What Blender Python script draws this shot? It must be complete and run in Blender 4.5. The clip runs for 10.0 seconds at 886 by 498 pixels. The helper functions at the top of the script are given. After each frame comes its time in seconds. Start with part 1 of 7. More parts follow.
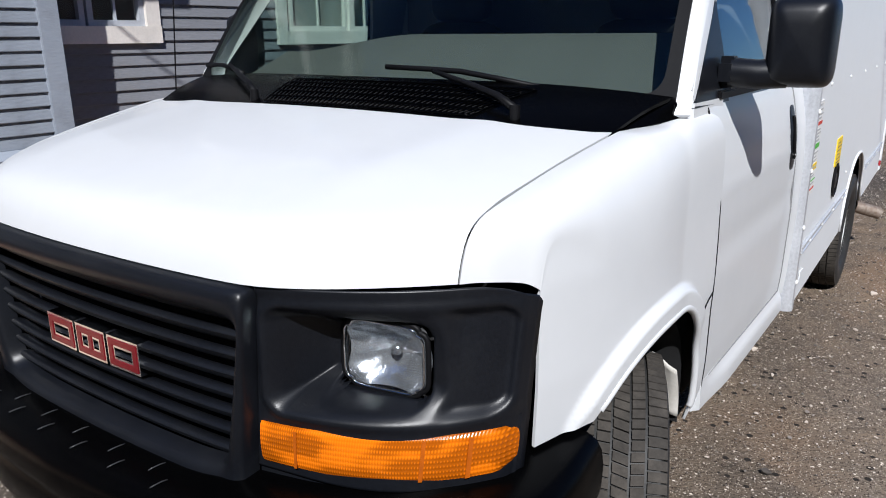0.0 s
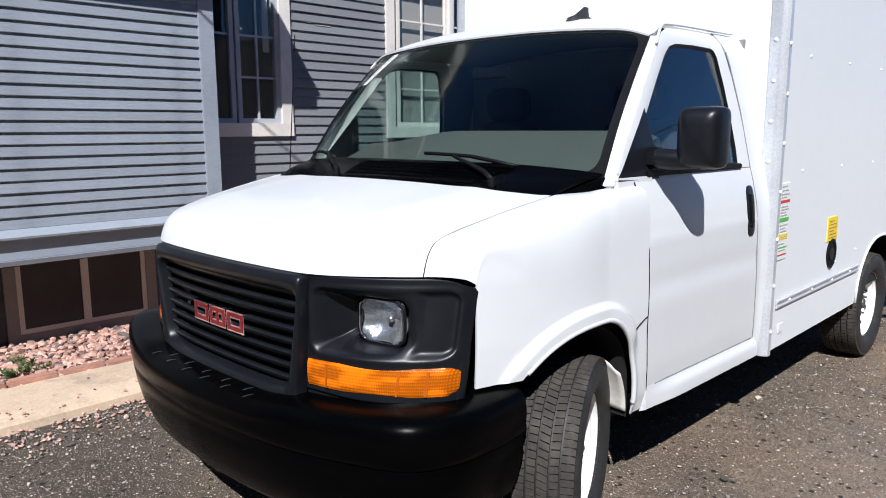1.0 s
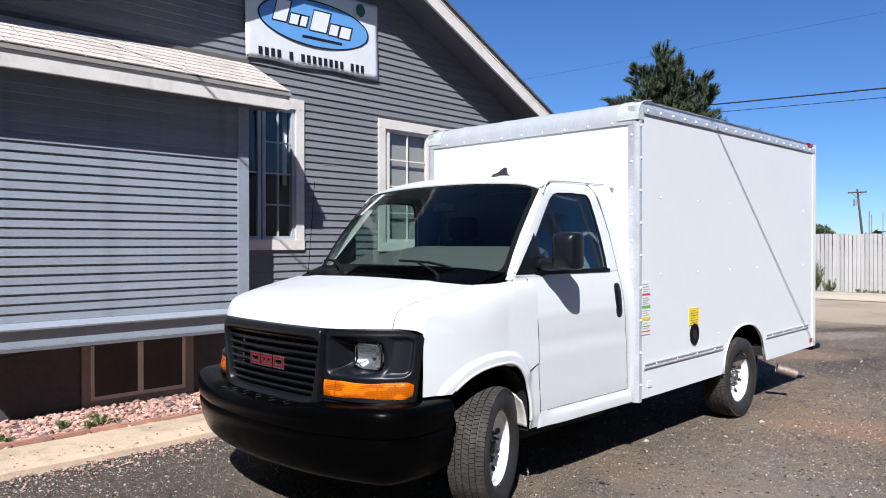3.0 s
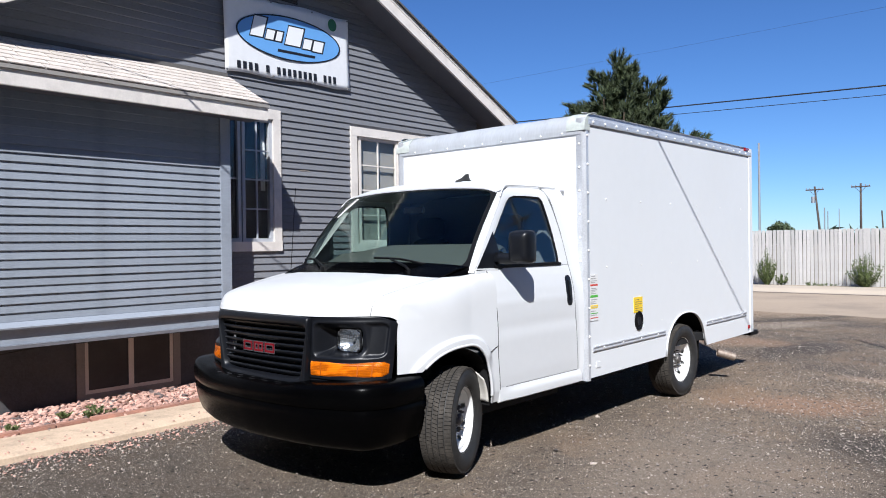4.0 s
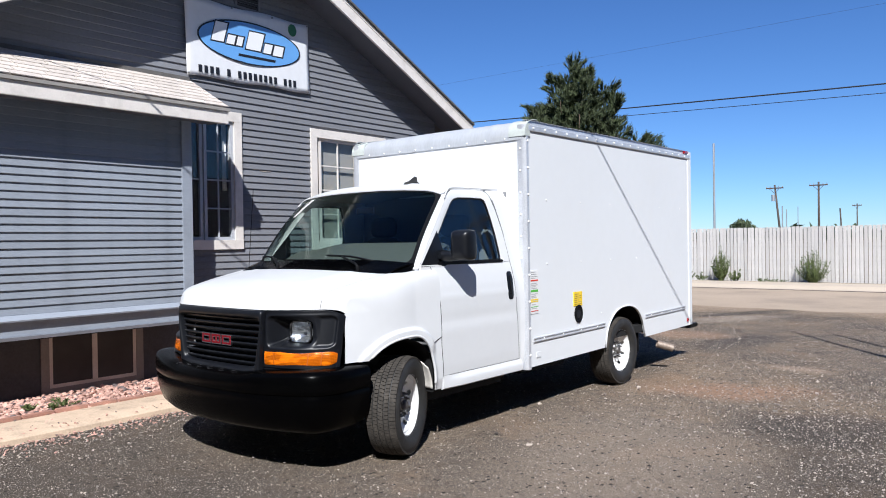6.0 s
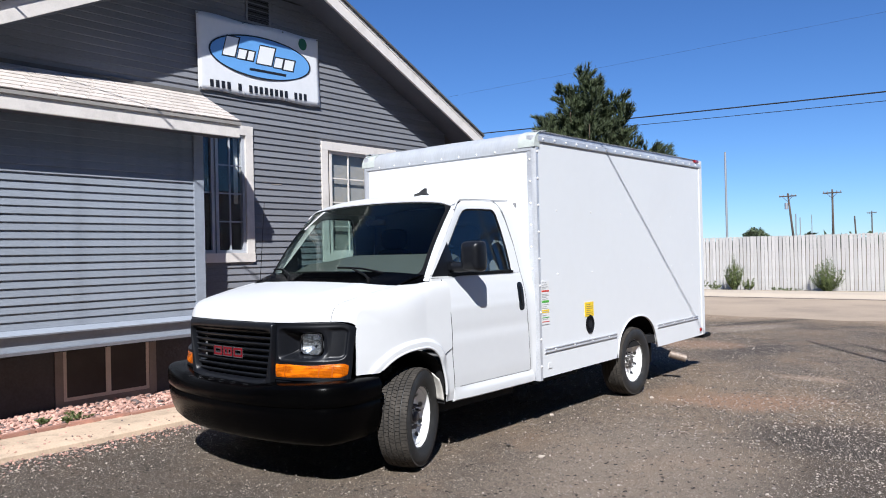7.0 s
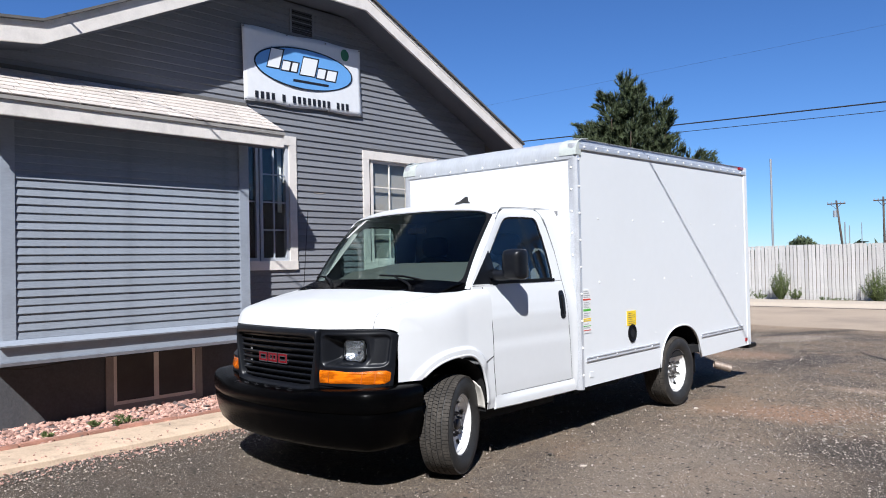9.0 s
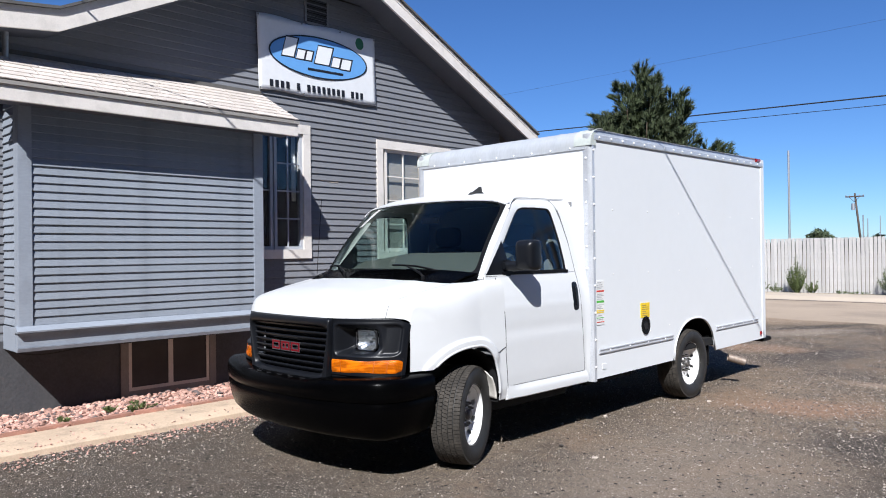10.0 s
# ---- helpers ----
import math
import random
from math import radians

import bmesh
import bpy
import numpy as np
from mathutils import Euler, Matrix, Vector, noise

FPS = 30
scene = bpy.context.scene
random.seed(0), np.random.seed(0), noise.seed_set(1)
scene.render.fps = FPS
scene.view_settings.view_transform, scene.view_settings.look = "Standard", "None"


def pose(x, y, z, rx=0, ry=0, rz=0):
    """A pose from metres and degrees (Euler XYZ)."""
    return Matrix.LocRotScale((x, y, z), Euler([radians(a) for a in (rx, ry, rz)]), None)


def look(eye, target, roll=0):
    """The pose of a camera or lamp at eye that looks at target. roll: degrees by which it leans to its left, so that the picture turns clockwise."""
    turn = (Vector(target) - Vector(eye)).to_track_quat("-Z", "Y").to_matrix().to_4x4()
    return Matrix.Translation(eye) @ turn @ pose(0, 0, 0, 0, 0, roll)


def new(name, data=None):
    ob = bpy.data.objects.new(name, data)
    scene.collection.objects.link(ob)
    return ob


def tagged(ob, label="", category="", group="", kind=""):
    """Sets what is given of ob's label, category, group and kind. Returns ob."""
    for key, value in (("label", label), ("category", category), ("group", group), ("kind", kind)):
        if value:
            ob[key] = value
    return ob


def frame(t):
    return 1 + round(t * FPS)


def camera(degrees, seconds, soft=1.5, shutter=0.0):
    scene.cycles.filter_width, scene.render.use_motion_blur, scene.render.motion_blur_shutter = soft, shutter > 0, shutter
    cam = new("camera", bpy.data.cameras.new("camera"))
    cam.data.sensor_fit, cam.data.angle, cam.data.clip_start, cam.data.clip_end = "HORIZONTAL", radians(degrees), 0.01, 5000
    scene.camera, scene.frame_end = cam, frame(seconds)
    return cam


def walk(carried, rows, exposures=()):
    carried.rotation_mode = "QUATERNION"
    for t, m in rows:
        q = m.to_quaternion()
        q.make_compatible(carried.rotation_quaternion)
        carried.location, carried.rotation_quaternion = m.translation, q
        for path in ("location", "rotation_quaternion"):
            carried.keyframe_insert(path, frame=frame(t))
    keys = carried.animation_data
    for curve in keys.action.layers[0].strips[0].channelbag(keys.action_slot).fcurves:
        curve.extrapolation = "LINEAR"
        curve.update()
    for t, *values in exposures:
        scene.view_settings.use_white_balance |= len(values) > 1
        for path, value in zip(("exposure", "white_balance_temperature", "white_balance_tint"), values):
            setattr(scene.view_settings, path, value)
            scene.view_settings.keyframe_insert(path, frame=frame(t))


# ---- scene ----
cam = camera(62.3, 10.0, soft=1.0)
PATH = [
    (0, (0.456, -3.339, 1.609), (-0.634, -1.759, 1.046), -0.3),
    (0.5, (0.911, -3.62, 1.625), (-0.349, -2.147, 1.132), -1.4),
    (1, (1.388, -3.836, 1.622), (0.006, -2.427, 1.297), -0.2),
    (1.5, (1.804, -4.181, 1.605), (0.366, -2.808, 1.388), 0.0),
    (2, (2.217, -4.438, 1.606), (0.766, -3.069, 1.476), 0.3),
    (2.5, (2.54, -4.67, 1.631), (1.115, -3.267, 1.578), 0.3),
    (3, (2.767, -4.978, 1.63), (1.378, -3.539, 1.615), -0.0),
    (4.5, (3.395, -5.591, 1.6), (2.102, -4.065, 1.577), -0.9),
    (5, (3.509, -5.662, 1.615), (2.245, -4.112, 1.588), -0.8),
    (6.5, (3.637, -5.629, 1.609), (2.365, -4.086, 1.599), -1.0),
    (7, (3.636, -5.635, 1.613), (2.347, -4.106, 1.624), -1.3),
    (7.5, (3.644, -5.657, 1.621), (2.341, -4.139, 1.655), -1.4),
    (8, (3.65, -5.661, 1.625), (2.329, -4.159, 1.674), -1.5),
    (8.5, (3.646, -5.667, 1.611), (2.303, -4.186, 1.662), -1.3),
    (9, (3.642, -5.672, 1.611), (2.274, -4.213, 1.647), -1.2),
    (9.5, (3.633, -5.654, 1.614), (2.245, -4.214, 1.63), -1.0),
    (10, (3.637, -5.66, 1.613), (2.242, -4.227, 1.622), -0.7),
]
walk(cam, [(t, look(eye, target, roll)) for t, eye, target, roll in PATH], [(0.0, -0.24, 5980, 10), (0.6, -0.05, 5980, 10), (2.0, 0.03, 5980, 10), (4.5, 0.08, 5980, 10), (10.0, 0.08, 5980, 10)])

# ---- world, sun ----
SUN_TO = Vector((1.0, -1.30, 1.555)).normalized()
world = bpy.data.worlds.new("sky")
scene.world = world
world.use_nodes = True
wn = world.node_tree.nodes
sky = wn.new("ShaderNodeTexSky")
sky.sky_type = "NISHITA"
sky.sun_disc = False
sky.sun_elevation = math.asin(SUN_TO.z)
sky.sun_rotation = math.atan2(SUN_TO.x, SUN_TO.y)
sky.altitude = 1600
sky.air_density = 1.0
sky.dust_density = 0.0
sky.ozone_density = 1.0
sat = wn.new("ShaderNodeHueSaturation")
sat.inputs["Saturation"].default_value = 1.08
tint = wn.new("ShaderNodeMix")
tint.data_type, tint.blend_type = "RGBA", "MULTIPLY"
tint.inputs[0].default_value = 1.0
tint.inputs[7].default_value = (0.65, 0.90, 1.28, 1)
world.node_tree.links.new(sky.outputs[0], sat.inputs["Color"])
world.node_tree.links.new(sat.outputs[0], tint.inputs[6])
world.node_tree.links.new(tint.outputs[2], wn["Background"].inputs[0])
wn["Background"].inputs[1].default_value = 0.085
sun = new("sun", bpy.data.lights.new("sun", "SUN"))
sun.data.energy = 7.0
sun.data.angle = radians(0.53)
sun.data.color = (1.0, 0.955, 0.89)
sun.matrix_world = look(SUN_TO * 50, (0, 0, 0))


# ---- materials ----
def mat(name, color, rough=0.5, metal=0.0, vary=0.12, scale=6.0, fine=60.0, bump=0.0, bump_scale=120.0, coat=0.0,
        spec=0.5, second=None, piece=0.0, stretch=(1, 1, 1), dirt=None, dirt_scale=1.2, dirt_amount=0.0):
    """Principled surface with colour variation at two scales, optional dirt, per-piece variation and fine relief."""
    m = bpy.data.materials.new(name)
    m.use_nodes = True
    nt = m.node_tree
    n, ln = nt.nodes, nt.links
    b = n["Principled BSDF"]
    b.inputs["Roughness"].default_value = rough
    b.inputs["Metallic"].default_value = metal
    b.inputs["Specular IOR Level"].default_value = spec
    if coat:
        b.inputs["Coat Weight"].default_value = coat
        b.inputs["Coat Roughness"].default_value = 0.06
    tc = n.new("ShaderNodeTexCoord")
    mp = n.new("ShaderNodeMapping")
    mp.inputs["Scale"].default_value = stretch
    ln.new(tc.outputs["Object"], mp.inputs[0])
    big = n.new("ShaderNodeTexNoise")
    big.inputs["Scale"].default_value = scale
    big.inputs["Detail"].default_value = 4
    small = n.new("ShaderNodeTexNoise")
    small.inputs["Scale"].default_value = fine
    small.inputs["Detail"].default_value = 3
    ln.new(mp.outputs[0], big.inputs[0])
    ln.new(mp.outputs[0], small.inputs[0])
    add = n.new("ShaderNodeMath")
    add.operation = "ADD"
    ln.new(big.outputs[0], add.inputs[0])
    ln.new(small.outputs[0], add.inputs[1])
    ramp = n.new("ShaderNodeMapRange")
    ramp.inputs[1].default_value, ramp.inputs[2].default_value = 0.7, 1.3
    ln.new(add.outputs[0], ramp.inputs[0])
    mix = n.new("ShaderNodeMix")
    mix.data_type = "RGBA"
    c = Vector(color)
    c2 = Vector(second) if second else c * (1 - vary)
    c1 = c if second else c * (1 + vary * 0.6)
    mix.inputs[6].default_value = (*[min(1, v) for v in c1], 1)
    mix.inputs[7].default_value = (*c2, 1)
    ln.new(ramp.outputs[0], mix.inputs[0])
    last = mix.outputs[2]
    if piece:
        oi = n.new("ShaderNodeObjectInfo")
        pr = n.new("ShaderNodeMapRange")
        pr.inputs[3].default_value, pr.inputs[4].default_value = 1 - piece, 1 + piece
        ln.new(oi.outputs["Random"], pr.inputs[0])
        mul = n.new("ShaderNodeVectorMath")
        mul.operation = "SCALE"
        ln.new(last, mul.inputs[0])
        ln.new(pr.outputs[0], mul.inputs["Scale"])
        last = mul.outputs[0]
    if dirt:
        dn = n.new("ShaderNodeTexNoise")
        dn.inputs["Scale"].default_value = dirt_scale
        dn.inputs["Detail"].default_value = 7
        dn.inputs["Roughness"].default_value = 0.65
        ln.new(tc.outputs["Object"], dn.inputs[0])
        dr = n.new("ShaderNodeMapRange")
        dr.inputs[1].default_value, dr.inputs[2].default_value = 0.5, 0.72
        dr.inputs[4].default_value = dirt_amount
        ln.new(dn.outputs[0], dr.inputs[0])
        dm = n.new("ShaderNodeMix")
        dm.data_type = "RGBA"
        dm.inputs[7].default_value = (*dirt, 1)
        ln.new(dr.outputs[0], dm.inputs[0])
        ln.new(last, dm.inputs[6])
        last = dm.outputs[2]
    ln.new(last, b.inputs["Base Color"])
    if bump:
        bn = n.new("ShaderNodeTexNoise")
        bn.inputs["Scale"].default_value = bump_scale
        bn.inputs["Detail"].default_value = 3
        ln.new(mp.outputs[0], bn.inputs[0])
        bp = n.new("ShaderNodeBump")
        bp.inputs["Strength"].default_value = bump
        bp.inputs["Distance"].default_value = 0.01
        ln.new(bn.outputs[0], bp.inputs["Height"])
        ln.new(bp.outputs[0], b.inputs["Normal"])
    return m


def glass_mat(name, tint, base=0.045, ribs=None, strength=0.3, rough=0.0):
    """Thin glass: tinted see-through, with a mirror gloss that grows towards grazing angles; ribs give it a moulded relief."""
    m = bpy.data.materials.new(name)
    m.use_nodes = True
    n, ln = m.node_tree.nodes, m.node_tree.links
    n.remove(n["Principled BSDF"])
    tr = n.new("ShaderNodeBsdfTransparent")
    tr.inputs[0].default_value = (*tint, 1)
    gl = n.new("ShaderNodeBsdfGlossy")
    gl.inputs["Roughness"].default_value = rough if not ribs else 0.05
    lw = n.new("ShaderNodeLayerWeight")
    lw.inputs["Blend"].default_value = 0.5
    pw = n.new("ShaderNodeMath")
    pw.operation = "POWER"
    pw.inputs[1].default_value = 4.0
    ln.new(lw.outputs["Facing"], pw.inputs[0])
    mr = n.new("ShaderNodeMapRange")
    mr.inputs[3].default_value, mr.inputs[4].default_value = base, 0.95
    ln.new(pw.outputs[0], mr.inputs[0])
    mx = n.new("ShaderNodeMixShader")
    ln.new(mr.outputs[0], mx.inputs[0])
    ln.new(tr.outputs[0], mx.inputs[1])
    ln.new(gl.outputs[0], mx.inputs[2])
    ln.new(mx.outputs[0], n["Material Output"].inputs[0])
    if ribs:
        tc = n.new("ShaderNodeTexCoord")
        ws = []
        for axis, sc in zip("XZ", ribs):
            w = n.new("ShaderNodeTexWave")
            w.bands_direction = axis
            w.inputs["Scale"].default_value = sc
            ln.new(tc.outputs["Object"], w.inputs[0])
            ws.append(w.outputs["Fac"])
        ad = n.new("ShaderNodeMath")
        ad.operation = "ADD"
        ln.new(ws[0], ad.inputs[0])
        ln.new(ws[1], ad.inputs[1])
        bp = n.new("ShaderNodeBump")
        bp.inputs["Strength"].default_value, bp.inputs["Distance"].default_value = strength, 0.004
        ln.new(ad.outputs[0], bp.inputs["Height"])
        ln.new(bp.outputs[0], gl.inputs["Normal"])
    return m


def asphalt_mat():
    m = bpy.data.materials.new("worn_asphalt")
    m.use_nodes = True
    nt = m.node_tree
    n, ln = nt.nodes, nt.links
    b = n["Principled BSDF"]
    b.inputs["Roughness"].default_value = 0.88
    b.inputs["Specular IOR Level"].default_value = 0.1
    tc = n.new("ShaderNodeTexCoord")

    def noise_tex(scale, detail=5, rough=0.6):
        t = n.new("ShaderNodeTexNoise")
        t.inputs["Scale"].default_value, t.inputs["Detail"].default_value, t.inputs["Roughness"].default_value = scale, detail, rough
        ln.new(tc.outputs["Object"], t.inputs[0])
        return t.outputs[0]

    def ramp(src, a, b_, lo=0.0, hi=1.0):
        r = n.new("ShaderNodeMapRange")
        for i, v in enumerate((a, b_, lo, hi)):
            r.inputs[i + 1].default_value = v
        ln.new(src, r.inputs[0])
        return r.outputs[0]

    def mixc(fac, c0, c1):
        x = n.new("ShaderNodeMix")
        x.data_type = "RGBA"
        for i, c in ((6, c0), (7, c1)):
            if isinstance(c, tuple):
                x.inputs[i].default_value = (*c, 1)
            else:
                ln.new(c, x.inputs[i])
        ln.new(fac, x.inputs[0])
        return x.outputs[2]

    base = mixc(ramp(noise_tex(0.42, 9, 0.70), 0.40, 0.58), (0.105, 0.086, 0.069), (0.215, 0.157, 0.108))
    base = mixc(ramp(noise_tex(0.20, 7, 0.7), 0.52, 0.62, 0.0, 0.8), base, (0.096, 0.083, 0.069))
    base = mixc(ramp(noise_tex(60, 3, 0.7), 0.46, 0.60, 0.0, 0.6), base, (0.202, 0.162, 0.125))
    base = mixc(ramp(noise_tex(2.2, 9, 0.75), 0.55, 0.66, 0.0, 0.45), base, (0.058, 0.049, 0.040))
    base = mixc(ramp(noise_tex(9, 6, 0.75), 0.52, 0.64, 0.0, 0.5), base, (0.057, 0.047, 0.039))
    base = mixc(ramp(noise_tex(0.62, 4, 0.55), 0.50, 0.60, 0.0, 0.35), base, (0.073, 0.062, 0.052))
    base = mixc(ramp(noise_tex(1.05, 5, 0.6), 0.54, 0.66, 0.0, 0.5), base, (0.249, 0.170, 0.112))
    sep_pos = n.new("ShaderNodeSeparateXYZ")
    ln.new(tc.outputs["Object"], sep_pos.inputs[0])
    ragged = noise_tex(1.9, 8, 0.72)

    def zone(scale, wander, y0, y1, amount, slope=0.0):
        """A zone of the lot with a wandering edge between y0 and y1."""
        w = n.new("ShaderNodeMath")
        w.operation = "MULTIPLY_ADD"
        w.inputs[1].default_value = wander
        ln.new(noise_tex(scale, 5, 0.6), w.inputs[0])
        sl = n.new("ShaderNodeMath")
        sl.operation = "MULTIPLY_ADD"
        sl.inputs[1].default_value = slope
        ln.new(sep_pos.outputs["X"], sl.inputs[0])
        ln.new(sep_pos.outputs["Y"], sl.inputs[2])
        ln.new(sl.outputs[0], w.inputs[2])
        return ramp(w.outputs[0], y0 + wander * 0.5, y1 + wander * 0.5, 0.0, amount)

    def patch(x, y, rx, ry, turn, color, amount, prev, wild=1.6):
        """A ragged worn or dusty patch of the surface."""
        mp = n.new("ShaderNodeMapping")
        mp.vector_type = "TEXTURE"
        mp.inputs["Location"].default_value = (x, y, 0)
        mp.inputs["Rotation"].default_value = (0, 0, radians(turn))
        mp.inputs["Scale"].default_value = (rx, ry, 1)
        ln.new(tc.outputs["Object"], mp.inputs["Vector"])
        le = n.new("ShaderNodeVectorMath")
        le.operation = "LENGTH"
        ln.new(mp.outputs[0], le.inputs[0])
        w = n.new("ShaderNodeMath")
        w.operation = "MULTIPLY_ADD"
        w.inputs[1].default_value = wild
        ln.new(ragged, w.inputs[0])
        ln.new(le.outputs["Value"], w.inputs[2])
        return mixc(ramp(w.outputs[0], 1.25 + wild * 0.5, 0.55 + wild * 0.5, 0.0, amount), prev, color)

    # a newer, darker layer on the near part of the lot, and road dust at its far edge
    base = mixc(zone(0.7, 2.2, -1.9, -3.7, 0.70, 0.55), base, (0.062, 0.055, 0.048))
    base = mixc(zone(0.5, 3.0, 10.3, 11.6, 0.85), base, (0.330, 0.245, 0.172))
    base = patch(-4.6, 11.4, 3.2, 1.7, 8, (0.330, 0.245, 0.172), 0.9, base, 0.8)
    base = patch(-1.3, 10.5, 1.5, 0.30, 60, (0.055, 0.048, 0.042), 0.75, base)
    base = patch(-1.2, 9.3, 1.2, 0.45, 61, (0.330, 0.275, 0.215), 0.7, base)
    base = patch(0.0, 6.3, 1.3, 0.50, 76, (0.070, 0.061, 0.053), 0.85, base)
    base = patch(-1.0, 6.5, 0.75, 0.55, 33, (0.300, 0.195, 0.130), 0.75, base)
    base = patch(1.12, 2.25, 0.85, 0.42, 27, (0.270, 0.165, 0.108), 0.85, base)
    base = patch(0.33, 2.4, 0.35, 0.55, 0, (0.250, 0.165, 0.105), 0.6, base)
    base = patch(1.35, 4.0, 0.38, 0.20, -6, (0.330, 0.250, 0.185), 0.8, base)
    base = patch(2.25, 1.15, 0.85, 0.65, 40, (0.058, 0.051, 0.045), 0.85, base)
    base = patch(2.9, -0.6, 0.9, 1.5, 20, (0.066, 0.058, 0.050), 0.7, base)
    base = patch(3.0, 4.6, 1.0, 1.3, 0, (0.110, 0.096, 0.082), 0.6, base)
    base = patch(1.51, -0.40, 0.15, 0.035, -10, (0.020, 0.018, 0.016), 0.95, base)
    base = patch(1.93, -0.65, 0.10, 0.05, 0, (0.028, 0.025, 0.022), 0.85, base)
    base = patch(1.35, -0.75, 0.95, 1.7, 20, (0.225, 0.184, 0.146), 0.6, base, 0.8)

    def speckle(scale, share, size, color, prev):
        """Small stones set in the surface: some cells of a Voronoi pattern."""
        vo = n.new("ShaderNodeTexVoronoi")
        vo.inputs["Scale"].default_value = scale
        ln.new(tc.outputs["Object"], vo.inputs[0])
        sep = n.new("ShaderNodeSeparateColor")
        ln.new(vo.outputs["Color"], sep.inputs[0])
        pick = n.new("ShaderNodeMath")
        pick.operation = "GREATER_THAN"
        pick.inputs[1].default_value = 1 - share
        ln.new(sep.outputs[0], pick.inputs[0])
        near = n.new("ShaderNodeMath")
        near.operation = "LESS_THAN"
        near.inputs[1].default_value = size
        ln.new(vo.outputs["Distance"], near.inputs[0])
        both = n.new("ShaderNodeMath")
        both.operation = "MULTIPLY"
        ln.new(pick.outputs[0], both.inputs[0])
        ln.new(near.outputs[0], both.inputs[1])
        return mixc(both.outputs[0], prev, color)

    base = speckle(150, 0.30, 0.36, (0.50, 0.43, 0.36), base)
    base = speckle(170, 0.32, 0.44, (0.030, 0.019, 0.017), base)
    base = speckle(50, 0.13, 0.26, (0.66, 0.58, 0.50), base)
    base = speckle(27, 0.11, 0.36, (0.030, 0.026, 0.023), base)
    vd = n.new("ShaderNodeTexVoronoi")
    vd.inputs["Scale"].default_value = 90
    ln.new(tc.outputs["Object"], vd.inputs[0])
    ln.new(base, b.inputs["Base Color"])
    bp = n.new("ShaderNodeBump")
    bp.inputs["Strength"].default_value, bp.inputs["Distance"].default_value = 0.55, 0.010
    addh = n.new("ShaderNodeMath")
    addh.operation = "ADD"
    ln.new(vd.outputs["Distance"], addh.inputs[0])
    ln.new(noise_tex(20, 6, 0.7), addh.inputs[1])
    ln.new(addh.outputs[0], bp.inputs["Height"])
    ln.new(bp.outputs[0], b.inputs["Normal"])
    return m


def lens_mat(name, color, rough, ribs_u, ribs_z, strength, transmission=0.0, dark=None):
    """Moulded lamp lens with a fine prism grid."""
    m = bpy.data.materials.new(name)
    m.use_nodes = True
    n, ln = m.node_tree.nodes, m.node_tree.links
    b = n["Principled BSDF"]
    b.inputs["Base Color"].default_value = (*color, 1)
    b.inputs["Roughness"].default_value = rough
    b.inputs["Transmission Weight"].default_value = transmission
    b.inputs["IOR"].default_value = 1.49
    b.inputs["Coat Weight"].default_value = 0.08
    b.inputs["Specular IOR Level"].default_value = 0.3
    tc = n.new("ShaderNodeTexCoord")
    waves = []
    for axis, s in (("X", ribs_u), ("Z", ribs_z)):
        if not s:
            continue
        w = n.new("ShaderNodeTexWave")
        w.bands_direction = axis
        w.inputs["Scale"].default_value = s
        ln.new(tc.outputs["Object"], w.inputs[0])
        waves.append(w.outputs["Fac"])
    h = waves[0]
    if len(waves) > 1:
        a = n.new("ShaderNodeMath")
        a.operation = "ADD"
        ln.new(waves[0], a.inputs[0])
        ln.new(waves[1], a.inputs[1])
        h = a.outputs[0]
    if dark:
        zone = n.new("ShaderNodeTexNoise")
        zone.inputs["Scale"].default_value = 9.0
        zone.inputs["Detail"].default_value = 1
        mpz = n.new("ShaderNodeMapping")
        mpz.inputs["Scale"].default_value = (1, 1, 2.0)
        ln.new(tc.outputs["Object"], mpz.inputs[0])
        ln.new(mpz.outputs[0], zone.inputs[0])
        za = n.new("ShaderNodeMapRange")
        for i, v in enumerate((0.42, 0.58, -0.40, 0.75)):
            za.inputs[i + 1].default_value = v
        ln.new(zone.outputs[0], za.inputs[0])
        cell = n.new("ShaderNodeMath")
        cell.operation = "MULTIPLY"
        ln.new(waves[0], cell.inputs[0])
        ln.new(waves[-1], cell.inputs[1])
        fac = n.new("ShaderNodeMath")
        fac.operation = "ADD"
        fac.use_clamp = True
        ln.new(za.outputs[0], fac.inputs[0])
        ln.new(cell.outputs[0], fac.inputs[1])
        mc = n.new("ShaderNodeMix")
        mc.data_type = "RGBA"
        mc.inputs[6].default_value, mc.inputs[7].default_value = (*dark, 1), (*color, 1)
        ln.new(fac.outputs[0], mc.inputs[0])
        ln.new(mc.outputs[2], b.inputs["Base Color"])
    bp = n.new("ShaderNodeBump")
    bp.inputs["Strength"].default_value, bp.inputs["Distance"].default_value = strength, 0.004
    ln.new(h, bp.inputs["Height"])
    ln.new(bp.outputs[0], b.inputs["Normal"])
    return m


